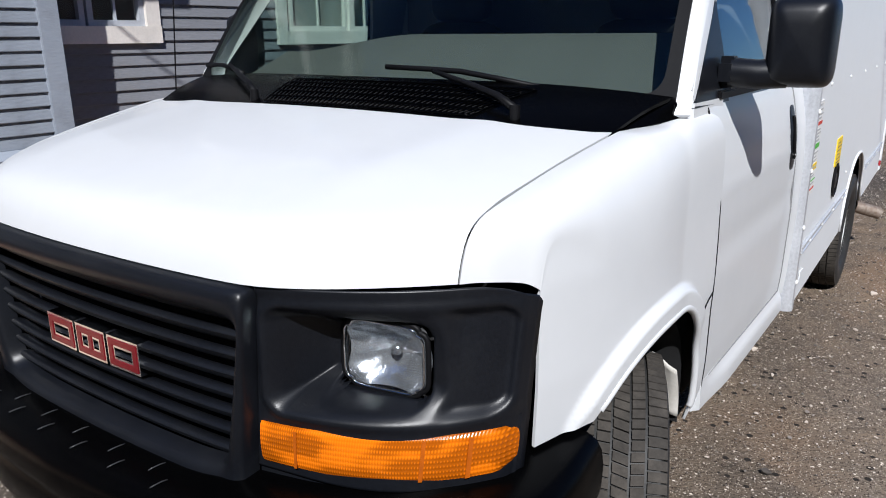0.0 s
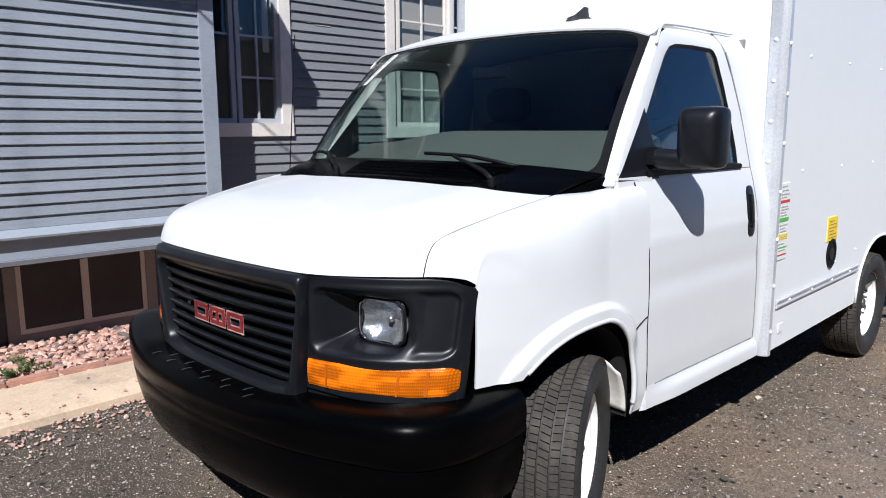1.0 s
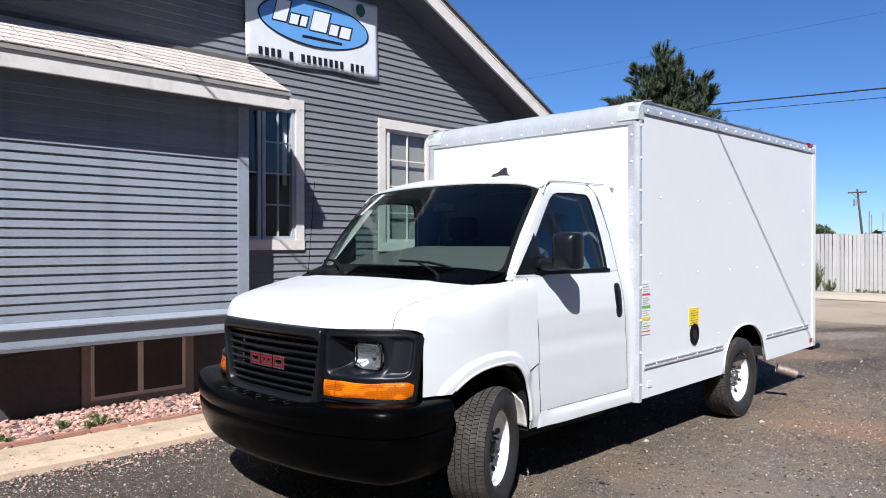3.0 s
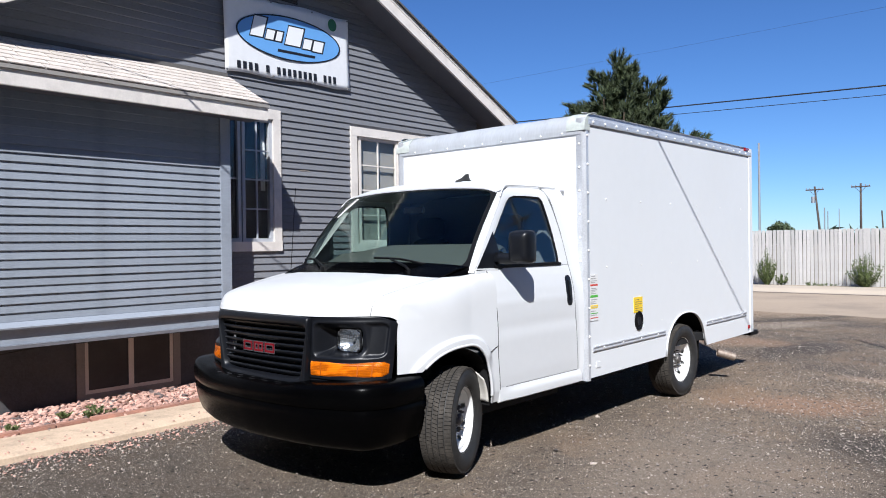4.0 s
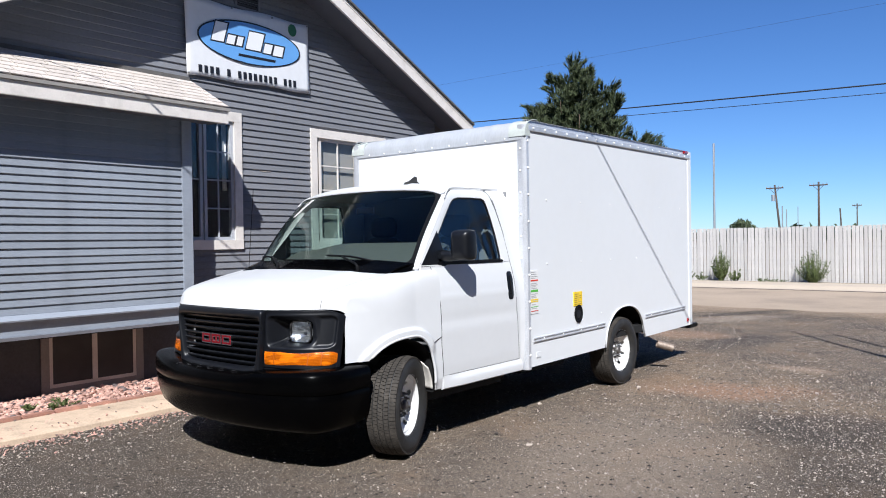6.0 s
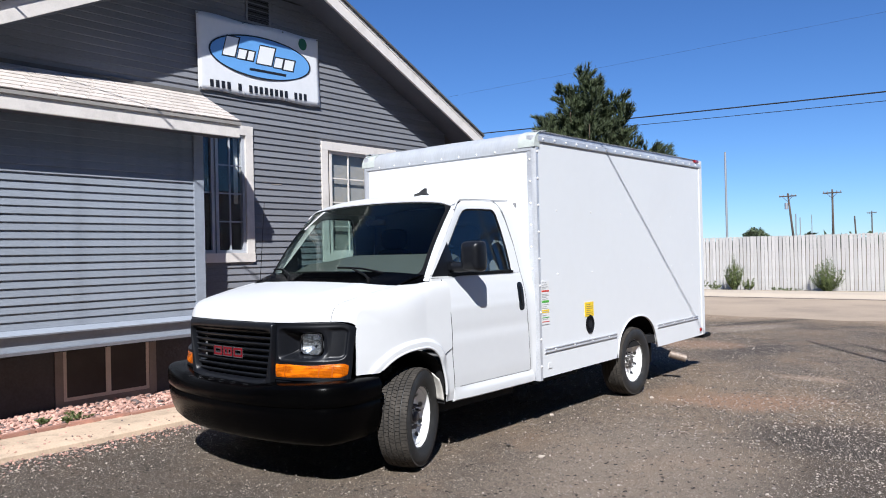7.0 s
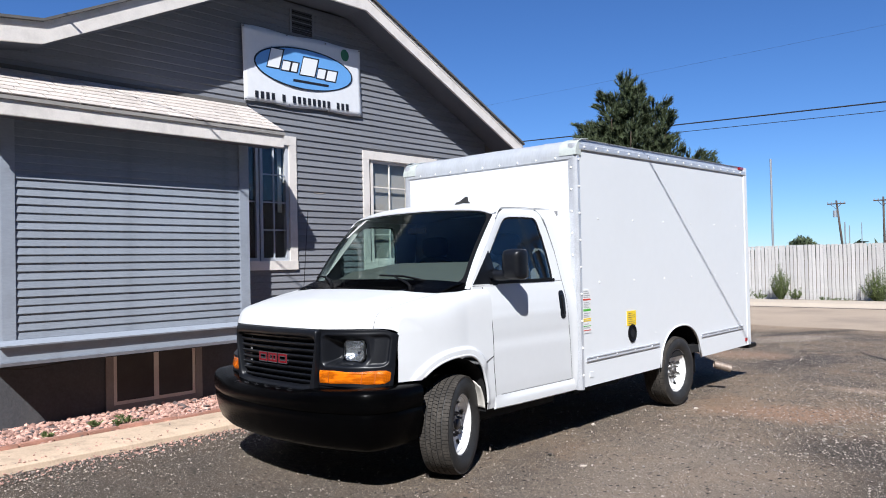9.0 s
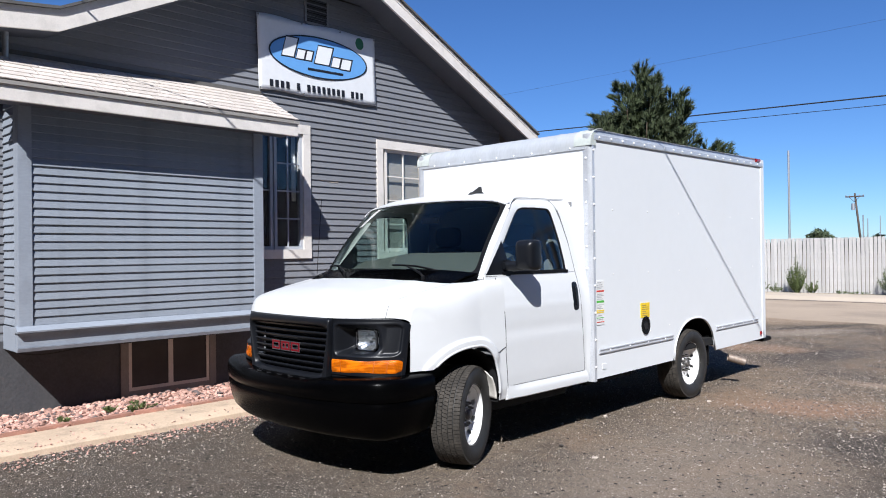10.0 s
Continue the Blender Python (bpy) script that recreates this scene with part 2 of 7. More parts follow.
WHITE = mat("white_vehicle_paint", (0.665, 0.677, 0.692), 0.45, vary=0.015, scale=2, fine=15, spec=0.35, coat=0.3, dirt=(0.66, 0.64, 0.60), dirt_scale=2.2, dirt_amount=0.08)
PANEL = mat("white_gelcoat_panel", (0.725, 0.742, 0.76), 0.5, vary=0.015, scale=1.2, fine=9, spec=0.3, dirt=(0.68, 0.66, 0.62), dirt_scale=1.4, dirt_amount=0.10)
ALU = mat("brushed_aluminium", (0.60, 0.62, 0.66), 0.36, metal=0.35, vary=0.16, scale=5, fine=90, bump=0.1, bump_scale=40)
ALU_DULL = mat("weathered_cap_skin", (0.50, 0.525, 0.56), 0.42, metal=0.15, vary=0.10, scale=3, fine=24, stretch=(3, 1, 0.6), dirt=(0.50, 0.50, 0.49), dirt_scale=3, dirt_amount=0.5)
CASTING = mat("painted_casting", (0.52, 0.56, 0.53), 0.55, vary=0.12, scale=9, dirt=(0.26, 0.26, 0.25), dirt_scale=7, dirt_amount=0.5)
BLACK = mat("black_moulded_plastic", (0.0065, 0.0075, 0.0105), 0.36, vary=0.3, scale=8, fine=140, bump=0.06, bump_scale=420, spec=0.35, dirt=(0.018, 0.019, 0.021), dirt_scale=6, dirt_amount=0.35)
BUMPER = mat("black_bumper_plastic", (0.0010, 0.0010, 0.0012), 0.26, vary=0.3, scale=5, fine=120, bump=0.05, bump_scale=380, spec=0.05, dirt=(0.0020, 0.0022, 0.002), dirt_scale=4, dirt_amount=0.35)
TRIM = mat("black_rubber_trim", (0.006, 0.006, 0.007), 0.5, vary=0.2, scale=10, fine=100, spec=0.15)
SEAM = mat("shaded_panel_gap", (0.22, 0.225, 0.23), 0.7, vary=0.1)
DARK = mat("dark_cavity", (0.006, 0.006, 0.007), 0.9, vary=0.2)
INTERIOR = mat("grey_interior_plastic", (0.062, 0.067, 0.064), 0.7, vary=0.08, scale=6, fine=200, bump=0.2, bump_scale=500)
SEAT = mat("dark_seat_fabric", (0.045, 0.047, 0.052), 0.9, vary=0.25, scale=12, fine=200)
CABWALL = mat("grey_cab_lining", (0.24, 0.245, 0.255), 0.85, vary=0.10, scale=5, fine=120, bump=0.2, bump_scale=300)
RUBBER = mat("tyre_rubber", (0.052, 0.047, 0.042), 0.82, spec=0.12, vary=0.25, scale=14, fine=90, bump=0.2, bump_scale=150, dirt=(0.12, 0.105, 0.09), dirt_scale=9, dirt_amount=0.5)
SIDEWALL = mat("tyre_sidewall_rubber", (0.020, 0.020, 0.020), 0.6, vary=0.25, scale=14, fine=90, bump=0.12, bump_scale=120, dirt=(0.07, 0.065, 0.058), dirt_scale=9, dirt_amount=0.4)
RIM = mat("white_painted_steel", (0.86, 0.86, 0.85), 0.4, vary=0.03, spec=0.3, coat=0.1, dirt=(0.40, 0.36, 0.32), dirt_scale=14, dirt_amount=0.15)
SPLASH = mat("dusty_white_panel", (0.56, 0.54, 0.50), 0.7, vary=0.10, scale=9, dirt=(0.30, 0.27, 0.23), dirt_scale=8, dirt_amount=0.6)
STEEL = mat("grey_steel", (0.34, 0.33, 0.32), 0.45, metal=0.8, vary=0.25, scale=30)
HUB = mat("greasy_hub_steel", (0.22, 0.215, 0.21), 0.5, metal=0.6, vary=0.4, scale=40, second=(0.06, 0.05, 0.045))
RUST = mat("dull_exhaust_steel", (0.34, 0.29, 0.25), 0.6, metal=0.5, vary=0.3, scale=18, second=(0.20, 0.14, 0.10))
CHROME = mat("chrome", (0.85, 0.86, 0.88), 0.08, metal=1.0, vary=0.02)
REDB = mat("red_badge_enamel", (0.16, 0.004, 0.010), 0.3, vary=0.12, scale=30, coat=0.3, spec=0.3)
AMBER = lens_mat("amber_lens", (0.82, 0.185, 0.002), 0.20, 64, 30, 0.24, dark=(0.36, 0.080, 0.001))
AMBER_IN = mat("amber_reflector", (0.42, 0.090, 0.003), 0.3, vary=0.2, scale=20)
LAMP = glass_mat("ribbed_clear_lens", (0.95, 0.97, 0.985), 0.10, (60, 12), 0.35)
REFLECTOR = mat("lamp_reflector", (0.62, 0.64, 0.67), 0.20, metal=0.85, vary=0.30, scale=22, fine=120, stretch=(1, 1, 0.12), bump=0.18, bump_scale=60)
REDLAMP = mat("red_lamp_lens", (0.32, 0.01, 0.015), 0.2, vary=0.2, coat=0.8)
WINDSHIELD = glass_mat("windshield_glass", (0.86, 0.94, 0.90), 0.018, rough=0.06)
SIDE_GLASS = glass_mat("door_glass", (0.72, 0.80, 0.80), 0.06)
PANE = glass_mat("window_pane", (0.90, 0.92, 0.92))
MIRROR = mat("mirror_glass", (0.8, 0.82, 0.84), 0.02, metal=1.0, vary=0.01)

SIDING = mat("blue_grey_clapboard_paint", (0.252, 0.278, 0.322), 0.6, spec=0.12, vary=0.10, scale=3, fine=70, bump=0.25, bump_scale=90, piece=0.07, stretch=(1, 0.25, 1), dirt=(0.14, 0.15, 0.17), dirt_scale=3, dirt_amount=0.4)
SIDING_MAIN = mat("slate_grey_clapboard_paint", (0.196, 0.202, 0.222), 0.6, spec=0.12, vary=0.12, scale=3, fine=70, bump=0.25, bump_scale=90, piece=0.08, stretch=(1, 0.25, 1), dirt=(0.21, 0.20, 0.19), dirt_scale=4, dirt_amount=0.25)
BOARD = mat("blue_grey_trim_paint", (0.290, 0.320, 0.372), 0.55, spec=0.12, vary=0.08, scale=4, fine=60, bump=0.2, bump_scale=80, stretch=(1, 0.3, 1), dirt=(0.19, 0.20, 0.22), dirt_scale=5, dirt_amount=0.4)
TRIMW = mat("off_white_trim_paint", (0.74, 0.69, 0.64), 0.55, vary=0.07, scale=5, fine=60, bump=0.2, bump_scale=70, dirt=(0.44, 0.41, 0.37), dirt_scale=5, dirt_amount=0.35)
FOUND = mat("dark_grey_foundation_paint", (0.076, 0.077, 0.084), 0.8, spec=0.12, vary=0.18, scale=3, fine=40, bump=0.5, bump_scale=30, dirt=(0.11, 0.105, 0.10), dirt_scale=2.2, dirt_amount=0.4)
TAUPE = mat("taupe_window_surround", (0.25, 0.225, 0.21), 0.65, spec=0.12, vary=0.12, scale=6)
SHINGLE = mat("pale_asphalt_shingle", (0.60, 0.54, 0.49), 0.9, spec=0.12, vary=0.18, scale=9, fine=180, bump=0.5, bump_scale=260, piece=0.09)
SHINGLE_DK = mat("dark_roof_shingle", (0.12, 0.115, 0.11), 0.9, vary=0.25, scale=7, fine=150, bump=0.4, bump_scale=200)
# soffit grey is set darker, to deepen the shade under eaves and bay
SOFFIT = mat("shade_grey_soffit", (0.12, 0.13, 0.155), 0.7, spec=0.12, vary=0.1, scale=4)
SCREEN = mat("woven_window_screen", (0.36, 0.335, 0.31), 0.85, vary=0.1, scale=40, fine=300)
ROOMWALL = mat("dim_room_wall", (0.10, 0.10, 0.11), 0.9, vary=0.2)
BANNER = mat("white_vinyl_banner", (0.74, 0.75, 0.77), 0.45, spec=0.12, vary=0.04, scale=3, fine=14, bump=0.25, bump_scale=5)
INK = mat("black_print", (0.012, 0.013, 0.018), 0.45, vary=0.1)
BLUE_PRINT = mat("sky_blue_print", (0.145, 0.36, 0.72), 0.45, vary=0.06)
WHITE_PRINT = mat("white_print", (0.80, 0.81, 0.82), 0.45, vary=0.03)
GREEN_PRINT = mat("green_print", (0.03, 0.16, 0.07), 0.5, vary=0.15)
YELLOW = mat("yellow_label", (0.85, 0.60, 0.02), 0.45, vary=0.06)
RED_PRINT = mat("red_print", (0.62, 0.05, 0.03), 0.5, vary=0.1)
LIME_PRINT = mat("bright_green_print", (0.10, 0.45, 0.06), 0.5, vary=0.1)
LABEL = mat("white_label", (0.76, 0.76, 0.75), 0.5, vary=0.04)
PALE_PRINT = mat("pale_grey_print", (0.46, 0.46, 0.46), 0.5, vary=0.1)

ASPHALT = asphalt_mat()
CONCRETE = mat("sandy_concrete", (0.60, 0.46, 0.335), 0.9, spec=0.12, vary=0.16, scale=3, fine=60, bump=0.4, bump_scale=120, dirt=(0.20, 0.16, 0.13), dirt_scale=5, dirt_amount=0.5)
ROADC = mat("worn_concrete_road", (0.40, 0.312, 0.228), 0.9, vary=0.15, scale=0.5, fine=30, bump=0.2, bump_scale=60, dirt=(0.22, 0.18, 0.145), dirt_scale=0.5, dirt_amount=0.5)
WALKC = mat("pale_concrete_walk", (0.47, 0.395, 0.31), 0.9, vary=0.1, scale=0.8, fine=30, bump=0.2, bump_scale=60)
DIRT = mat("gravel_bed_soil", (0.26, 0.16, 0.12), 0.95, spec=0.12, vary=0.3, scale=8, fine=70, bump=0.6, bump_scale=60)
ROCK = mat("pink_crushed_granite", (0.53, 0.325, 0.265), 0.85, spec=0.12, vary=0.2, scale=16, fine=120, bump=0.3, bump_scale=120)
GREY_STONE = mat("grey_gravel_stone", (0.20, 0.175, 0.155), 0.9, vary=0.3, scale=20)
FENCE = mat("white_privacy_slat", (0.56, 0.54, 0.52), 0.6, vary=0.08, scale=3, fine=30, piece=0.10)
GALV = mat("galvanised_tube", (0.42, 0.43, 0.44), 0.45, metal=0.6, vary=0.15, scale=20)
LEAF = mat("weed_leaf", (0.11, 0.14, 0.045), 0.7, vary=0.35, scale=6, fine=30)
NEEDLE = mat("pine_needle", (0.072, 0.094, 0.040), 0.7, vary=0.4, scale=2.0, fine=20)
BARK = mat("pine_bark", (0.12, 0.085, 0.06), 0.9, vary=0.3, scale=12, bump=0.5, bump_scale=40)
POLEW = mat("weathered_pole_wood", (0.085, 0.065, 0.052), 0.9, vary=0.3, scale=3, fine=40)
CABLE = mat("black_cable", (0.012, 0.012, 0.012), 0.6, vary=0.1)
FARGREEN = mat("far_foliage", (0.050, 0.070, 0.035), 0.9, vary=0.4, scale=0.3, fine=2)
FARWALL = mat("far_building_wall", (0.42, 0.40, 0.38), 0.8, vary=0.2, scale=0.2)


# ---- mesh helpers ----
LOC = {}


def thing(name, at, label, category, group="", kind=""):
    """An Empty at the base of a thing; its parts are given in world coordinates."""
    ob = new(name)
    ob.location = at
    LOC[ob.name] = Vector(at)
    return tagged(ob, label, category, group, kind)


SHAPE = [None]      # a shaping function that the cab's parts pass through


def part(name, bm, material, parent=None, label="", smooth=False, world_coords=True, recalc=True):
    """Links a bmesh as one mesh object under a thing or part."""
    if SHAPE[0]:
        for v in bm.verts:
            v.co = SHAPE[0](v.co)
    if recalc:
        bmesh.ops.recalc_face_normals(bm, faces=bm.faces)
    me = bpy.data.meshes.new(name)
    bm.to_mesh(me)
    bm.free()
    if smooth is not False:
        me.polygons.foreach_set("use_smooth", [True] * len(me.polygons))
        if smooth is not True:
            me.set_sharp_from_angle(angle=radians(smooth))
    me.materials.append(material)
    ob = new(name, me)
    base = Vector((0, 0, 0))
    if parent is not None:
        ob.parent = parent
        base = LOC[parent.name]
        if world_coords:
            me.transform(Matrix.Translation(-base))
    LOC[ob.name] = base
    if label:
        ob["label"] = label
    return ob


def solo(name, bm, material, label, category="", group="", kind="", smooth=False):
    """A top-level thing that is one mesh."""
    return tagged(part(name, bm, material, None, "", smooth), label, category, group, kind)


def box(bm, x0, x1, y0, y1, z0, z1, bevel=0.0, m=None):
    vs = [bm.verts.new(p) for p in ((x0, y0, z0), (x1, y0, z0), (x1, y1, z0), (x0, y1, z0), (x0, y0, z1), (x1, y0, z1), (x1, y1, z1), (x0, y1, z1))]
    fs = [bm.faces.new([vs[i] for i in f]) for f in ((3, 2, 1, 0), (4, 5, 6, 7), (0, 1, 5, 4), (1, 2, 6, 5), (2, 3, 7, 6), (3, 0, 4, 7))]
    if bevel:
        es = list({e for f in fs for e in f.edges})
        out = bmesh.ops.bevel(bm, geom=es, offset=bevel, segments=2, affect="EDGES")
        vs = list({v for f in out["faces"] for v in f.verts} | {v for v in vs if v.is_valid})
    if m is not None:
        for v in vs:
            v.co = m @ v.co
    return bm


def boxes(*dims, bevel=0.0):
    bm = bmesh.new()
    for d in dims:
        box(bm, *d, bevel=bevel)
    return bm


def grid(f, nu, nv, bm=None, keep=None):
    """Surface f(a, b) for a, b in 0..1."""
    bm = bm or bmesh.new()
    vs = [[bm.verts.new(f(i / nu, j / nv)) for j in range(nv + 1)] for i in range(nu + 1)]
    for i in range(nu):
        for j in range(nv):
            if keep is None or keep((i + 0.5) / nu, (j + 0.5) / nv):
                bm.faces.new((vs[i][j], vs[i + 1][j], vs[i + 1][j + 1], vs[i][j + 1]))
    return bm


def thick(bm, t, inn=(-1.09, -1.0, 1.0)):
    """Gives an open surface a thickness t towards the point inn."""
    bmesh.ops.recalc_face_normals(bm, faces=bm.faces)
    c = Vector(inn)
    bm.normal_update()
    if sum(f.normal.dot(f.calc_center_median() - c) * f.calc_area() for f in bm.faces) < 0:
        bmesh.ops.reverse_faces(bm, faces=bm.faces[:])
    bm.normal_update()
    bmesh.ops.solidify(bm, geom=bm.faces[:], thickness=t)
    return bm


def tube(points, r, sides=8, bm=None, caps=True, r_end=None):
    """A round rod along points."""
    bm = bm or bmesh.new()
    pts = [Vector(p) for p in points]
    rings = []
    up = Vector((0, 0, 1))
    for i, p in enumerate(pts):
        d = (pts[min(i + 1, len(pts) - 1)] - pts[max(i - 1, 0)]).normalized()
        a = d.cross(up)
        if a.length < 1e-3:
            a = d.cross(Vector((0, 1, 0)))
        a.normalize()
        b = a.cross(d)
        rr = r if r_end is None else r + (r_end - r) * i / (len(pts) - 1)
        rings.append([bm.verts.new(p + (a * math.cos(k * 2 * math.pi / sides) + b * math.sin(k * 2 * math.pi / sides)) * rr) for k in range(sides)])
    for r0, r1 in zip(rings, rings[1:]):
        for k in range(sides):
            bm.faces.new((r0[k], r0[(k + 1) % sides], r1[(k + 1) % sides], r1[k]))
    if caps:
        bm.faces.new(rings[0][::-1])
        bm.faces.new(rings[-1])
    return bm


def revolve(profile, segs, bm=None, m=None):
    """Profile of (radius, along-axis) turned round the local x axis."""
    bm = bm or bmesh.new()
    rings = []
    for k in range(segs):
        a = 2 * math.pi * k / segs
        ring = []
        for r, x in profile:
            p = Vector((x, r * math.cos(a), r * math.sin(a)))
            ring.append(bm.verts.new(m @ p if m else p))
        rings.append(ring)
    for k in range(segs):
        r0, r1 = rings[k], rings[(k + 1) % segs]
        for i in range(len(profile) - 1):
            bm.faces.new((r0[i], r1[i], r1[i + 1], r0[i + 1]))
    return bm


def prism(poly, a0, a1, axis="x", bm=None):
    """A polygon of 2D points, extruded along an axis from a0 to a1."""
    bm = bm or bmesh.new()

    def put(p, a):
        return {"x": (a, p[0], p[1]), "y": (p[0], a, p[1]), "z": (p[0], p[1], a)}[axis]
    lo = [bm.verts.new(put(p, a0)) for p in poly]
    hi = [bm.verts.new(put(p, a1)) for p in poly]
    bm.faces.new(lo[::-1])
    bm.faces.new(hi)
    for i in range(len(poly)):
        j = (i + 1) % len(poly)
        bm.faces.new((lo[i], lo[j], hi[j], hi[i]))
    return bm


def spline(points, n):
    """Catmull-Rom through points, n samples."""
    P = [Vector(p) for p in points]
    P = [2 * P[0] - P[1]] + P + [2 * P[-1] - P[-2]]
    out = []
    m = len(P) - 3
    for k in range(n):
        t = k / (n - 1) * m
        i = min(int(t), m - 1)
        t -= i
        a, b, c, d = P[i:i + 4]
        out.append(0.5 * ((2 * b) + (c - a) * t + (2 * a - 5 * b + 4 * c - d) * t * t + (3 * b - a - 3 * c + d) * t ** 3))
    return out


def lerp_table(x, table):
    for (x0, y0), (x1, y1) in zip(table, table[1:]):
        if x <= x1:
            return y0 + (y1 - y0) * max(0.0, (x - x0) / (x1 - x0))
    return table[-1][1]


def smooth_table(x, table):
    for (x0, y0), (x1, y1) in zip(table, table[1:]):
        if x <= x1:
            t = max(0.0, (x - x0) / (x1 - x0))
            return y0 + (y1 - y0) * t
    return table[-1][1]


def sstep(a, b, x):
    t = max(0.0, min(1.0, (x - a) / (b - a)))
    return t * t * (3 - 2 * t)


# ---- ground ----
random.seed(5)
bm = bmesh.new()
xs = [-900, -200, -60, -20] + [-8 + 0.5 * i for i in range(37)] + [20, 60, 200, 900]
ys = [-900, -200, -40, -14] + [-8 + 0.5 * i for i in range(37)] + [11.5, 12.6]
gv = {}
for i, x in enumerate(xs):
    for j, y in enumerate(ys):
        near = 1 if (-9 < x < 10.1 and -9 < y < 10.2) else 0
        z = near * 0.012 * noise.noise(Vector((x * 0.5, y * 0.5, 3.1))) - (0.012 if near else 0.0)
        gv[i, j] = bm.verts.new((x, y, z))
for i in range(len(xs) - 1):
    for j in range(len(ys) - 1):
        bm.faces.new((gv[i, j], gv[i + 1, j], gv[i + 1, j + 1], gv[i, j + 1]))
for y0, y1, z in ((12.6, 900, -0.03),):
    v = [bm.verts.new(p) for p in ((-900, y0, z), (900, y0, z), (900, y1, z), (-900, y1, z))]
    bm.faces.new(v)
solo("ground", bm, ASPHALT, "worn grey brown asphalt lot with loose grit", "ground", kind="structure", smooth=True)

bm = grid(lambda a, b: (-120 + 240 * a, 11.5 + 6.6 * b + (0.45 * math.sin(a * 90) + 0.3 * math.sin(a * 223) + 0.12 * math.sin(a * 611)) * (1 - b) ** 3, 0.002 + 0.03 * math.sin(b * math.pi)), 240, 6)
solo("road", bm, ROADC, "tan worn concrete street running past the lot", "road", kind="structure", smooth=True)
bm = prism([(18.0, -0.05), (19.4, -0.05), (19.4, 0.16), (18.55, 0.14), (18.38, 0.125), (18.2, 0.04), (18.0, 0.015)], -120, 120)
solo("pavement", bm, WALKC, "pale concrete kerb and sidewalk along the street", "pavement", kind="structure")
bm = boxes((-120, 120, 17.95, 18.1, 0.0, 0.021))
solo("gutter", bm, mat("dark_gutter_stain", (0.15, 0.125, 0.105), 0.9, vary=0.3, scale=2), "dark stained street gutter beside the kerb", "gutter", kind="structure")
bm = grid(lambda a, b: (-120 + 240 * a, 19.4 + 180 * b, 0.14 + 0.03 * noise.noise(Vector((a * 300, b * 40, 0)))), 120, 4)
solo("ground_beyond", bm, mat("dry_weedy_soil", (0.24, 0.20, 0.14), 0.95, vary=0.3, scale=0.6, fine=6), "dry weedy soil behind the sidewalk", "ground", kind="structure")

# unseen dark walls, added to block low sky and deepen the shade
for nm, d in (("sky_block_east", (15.0, 15.3, -16.3, 10.6, -0.02, 15.0)), ("sky_block_south", (-14.0, 15.0, -16.3, -16.0, -0.02, 11.0))):
    solo(nm, boxes(d), mat("dark_sky_block_grey", (0.060, 0.060, 0.058), 0.9, vary=0.2, scale=1.2, fine=25, bump=0.3, bump_scale=20), "plain dark grey wall, unseen, added to block skylight", "wall", kind="structure")


# ---- box truck ----
CX = -1.12
truck = thing("box_truck", (CX, 1.0, 0), "white box truck with black grille parked on asphalt", "truck")
RAKE = 0.011          # the empty box sits higher at the tail


def side_u(z):
    """Half width of the cab at height z."""
    return smooth_table(z, [(0.40, 1.01), (0.52, 1.045), (0.62, 1.053), (0.9, 1.062), (1.12, 1.06), (1.25, 1.05), (1.36, 1.03), (1.42, 1.015),
                            (1.97, 0.915), (2.03, 0.895), (2.08, 0.86), (2.115, 0.80), (2.13, 0.73)])


def nose_y(u):
    """Plan curve of the front fascia."""
    return -2.552 + 0.085 * u * u + 0.29 * abs(u) ** 6


def nose_h(u):
    """Front edge of the hood."""
    return nose_y(u) + 0.075 * sstep(0.5, 0.86, abs(u))


def taper(y):
    """Narrowing of the fenders towards the nose."""
    d = max(0.0, -1.55 - y)
    return 1.0 - 0.235 * d * d


def hood_edge_u(y):
    return lerp_table(y, [(-2.30, 0.865), (-2.2, 0.865), (-1.95, 0.886), (-1.75, 0.908), (-1.66, 0.917), (-1.45, 0.965), (-1.2, 0.985)])


def cowl_y(u):
    """Rear edge of the hood."""
    return -1.775 + 0.11 * (abs(u) / 0.91) ** 4


def hood_z(u, y):
    v = max(0.0, min(1.0, (y - nose_h(u)) / (cowl_y(u) - nose_h(u))))
    z = 1.152 + 0.100 * (1 - math.exp(-v * 28)) + 0.145 * v - 0.02 * v * v
    z += 0.026 * (1 - min(1, abs(u) / 0.87) ** 2) * sstep(0.0, 0.5, v)
    z += 0.004 * math.exp(-((abs(u) - 0.52 - 0.08 * v) / 0.07) ** 2) * sstep(0.1, 0.5, v)
    return z


S = (1, -1)


def X(u):
    return CX + u


def cab_plan(p):
    """Plan of the cab: it narrows from the doors to the nose, and the nose is set back a little."""
    k = lerp_table(p.y, [(-1.5, 0.985), (-1.2, 1.002), (-0.1, 1.022)])
    return Vector((CX + (p.x - CX) * k, p.y + 0.055 * sstep(-0.3, -1.2, p.y), p.z))


SHAPE[0] = cab_plan


# hood
def hood_pt(a, b):
    w = 2 * a - 1
    bb = b ** 1.35
    u = w * 0.78
    y = nose_h(u) + (cowl_y(u) - nose_h(u)) * bb
    u = w * (hood_edge_u(y) - 0.0018)
    y = nose_h(u) + (cowl_y(u) - nose_h(u)) * bb
    return (X(u), y, hood_z(u, y))


hood = part("hood", thick(grid(hood_pt, 44, 34), 0.012), WHITE, truck, "smooth white hood with raised crease lines", smooth=40)


# fenders
def door_front(z):
    return lerp_table(z, [(0.44, -1.168), (0.6, -1.188), (0.8, -1.212), (1.0, -1.214), (1.2, -1.228), (1.42, -1.285)])


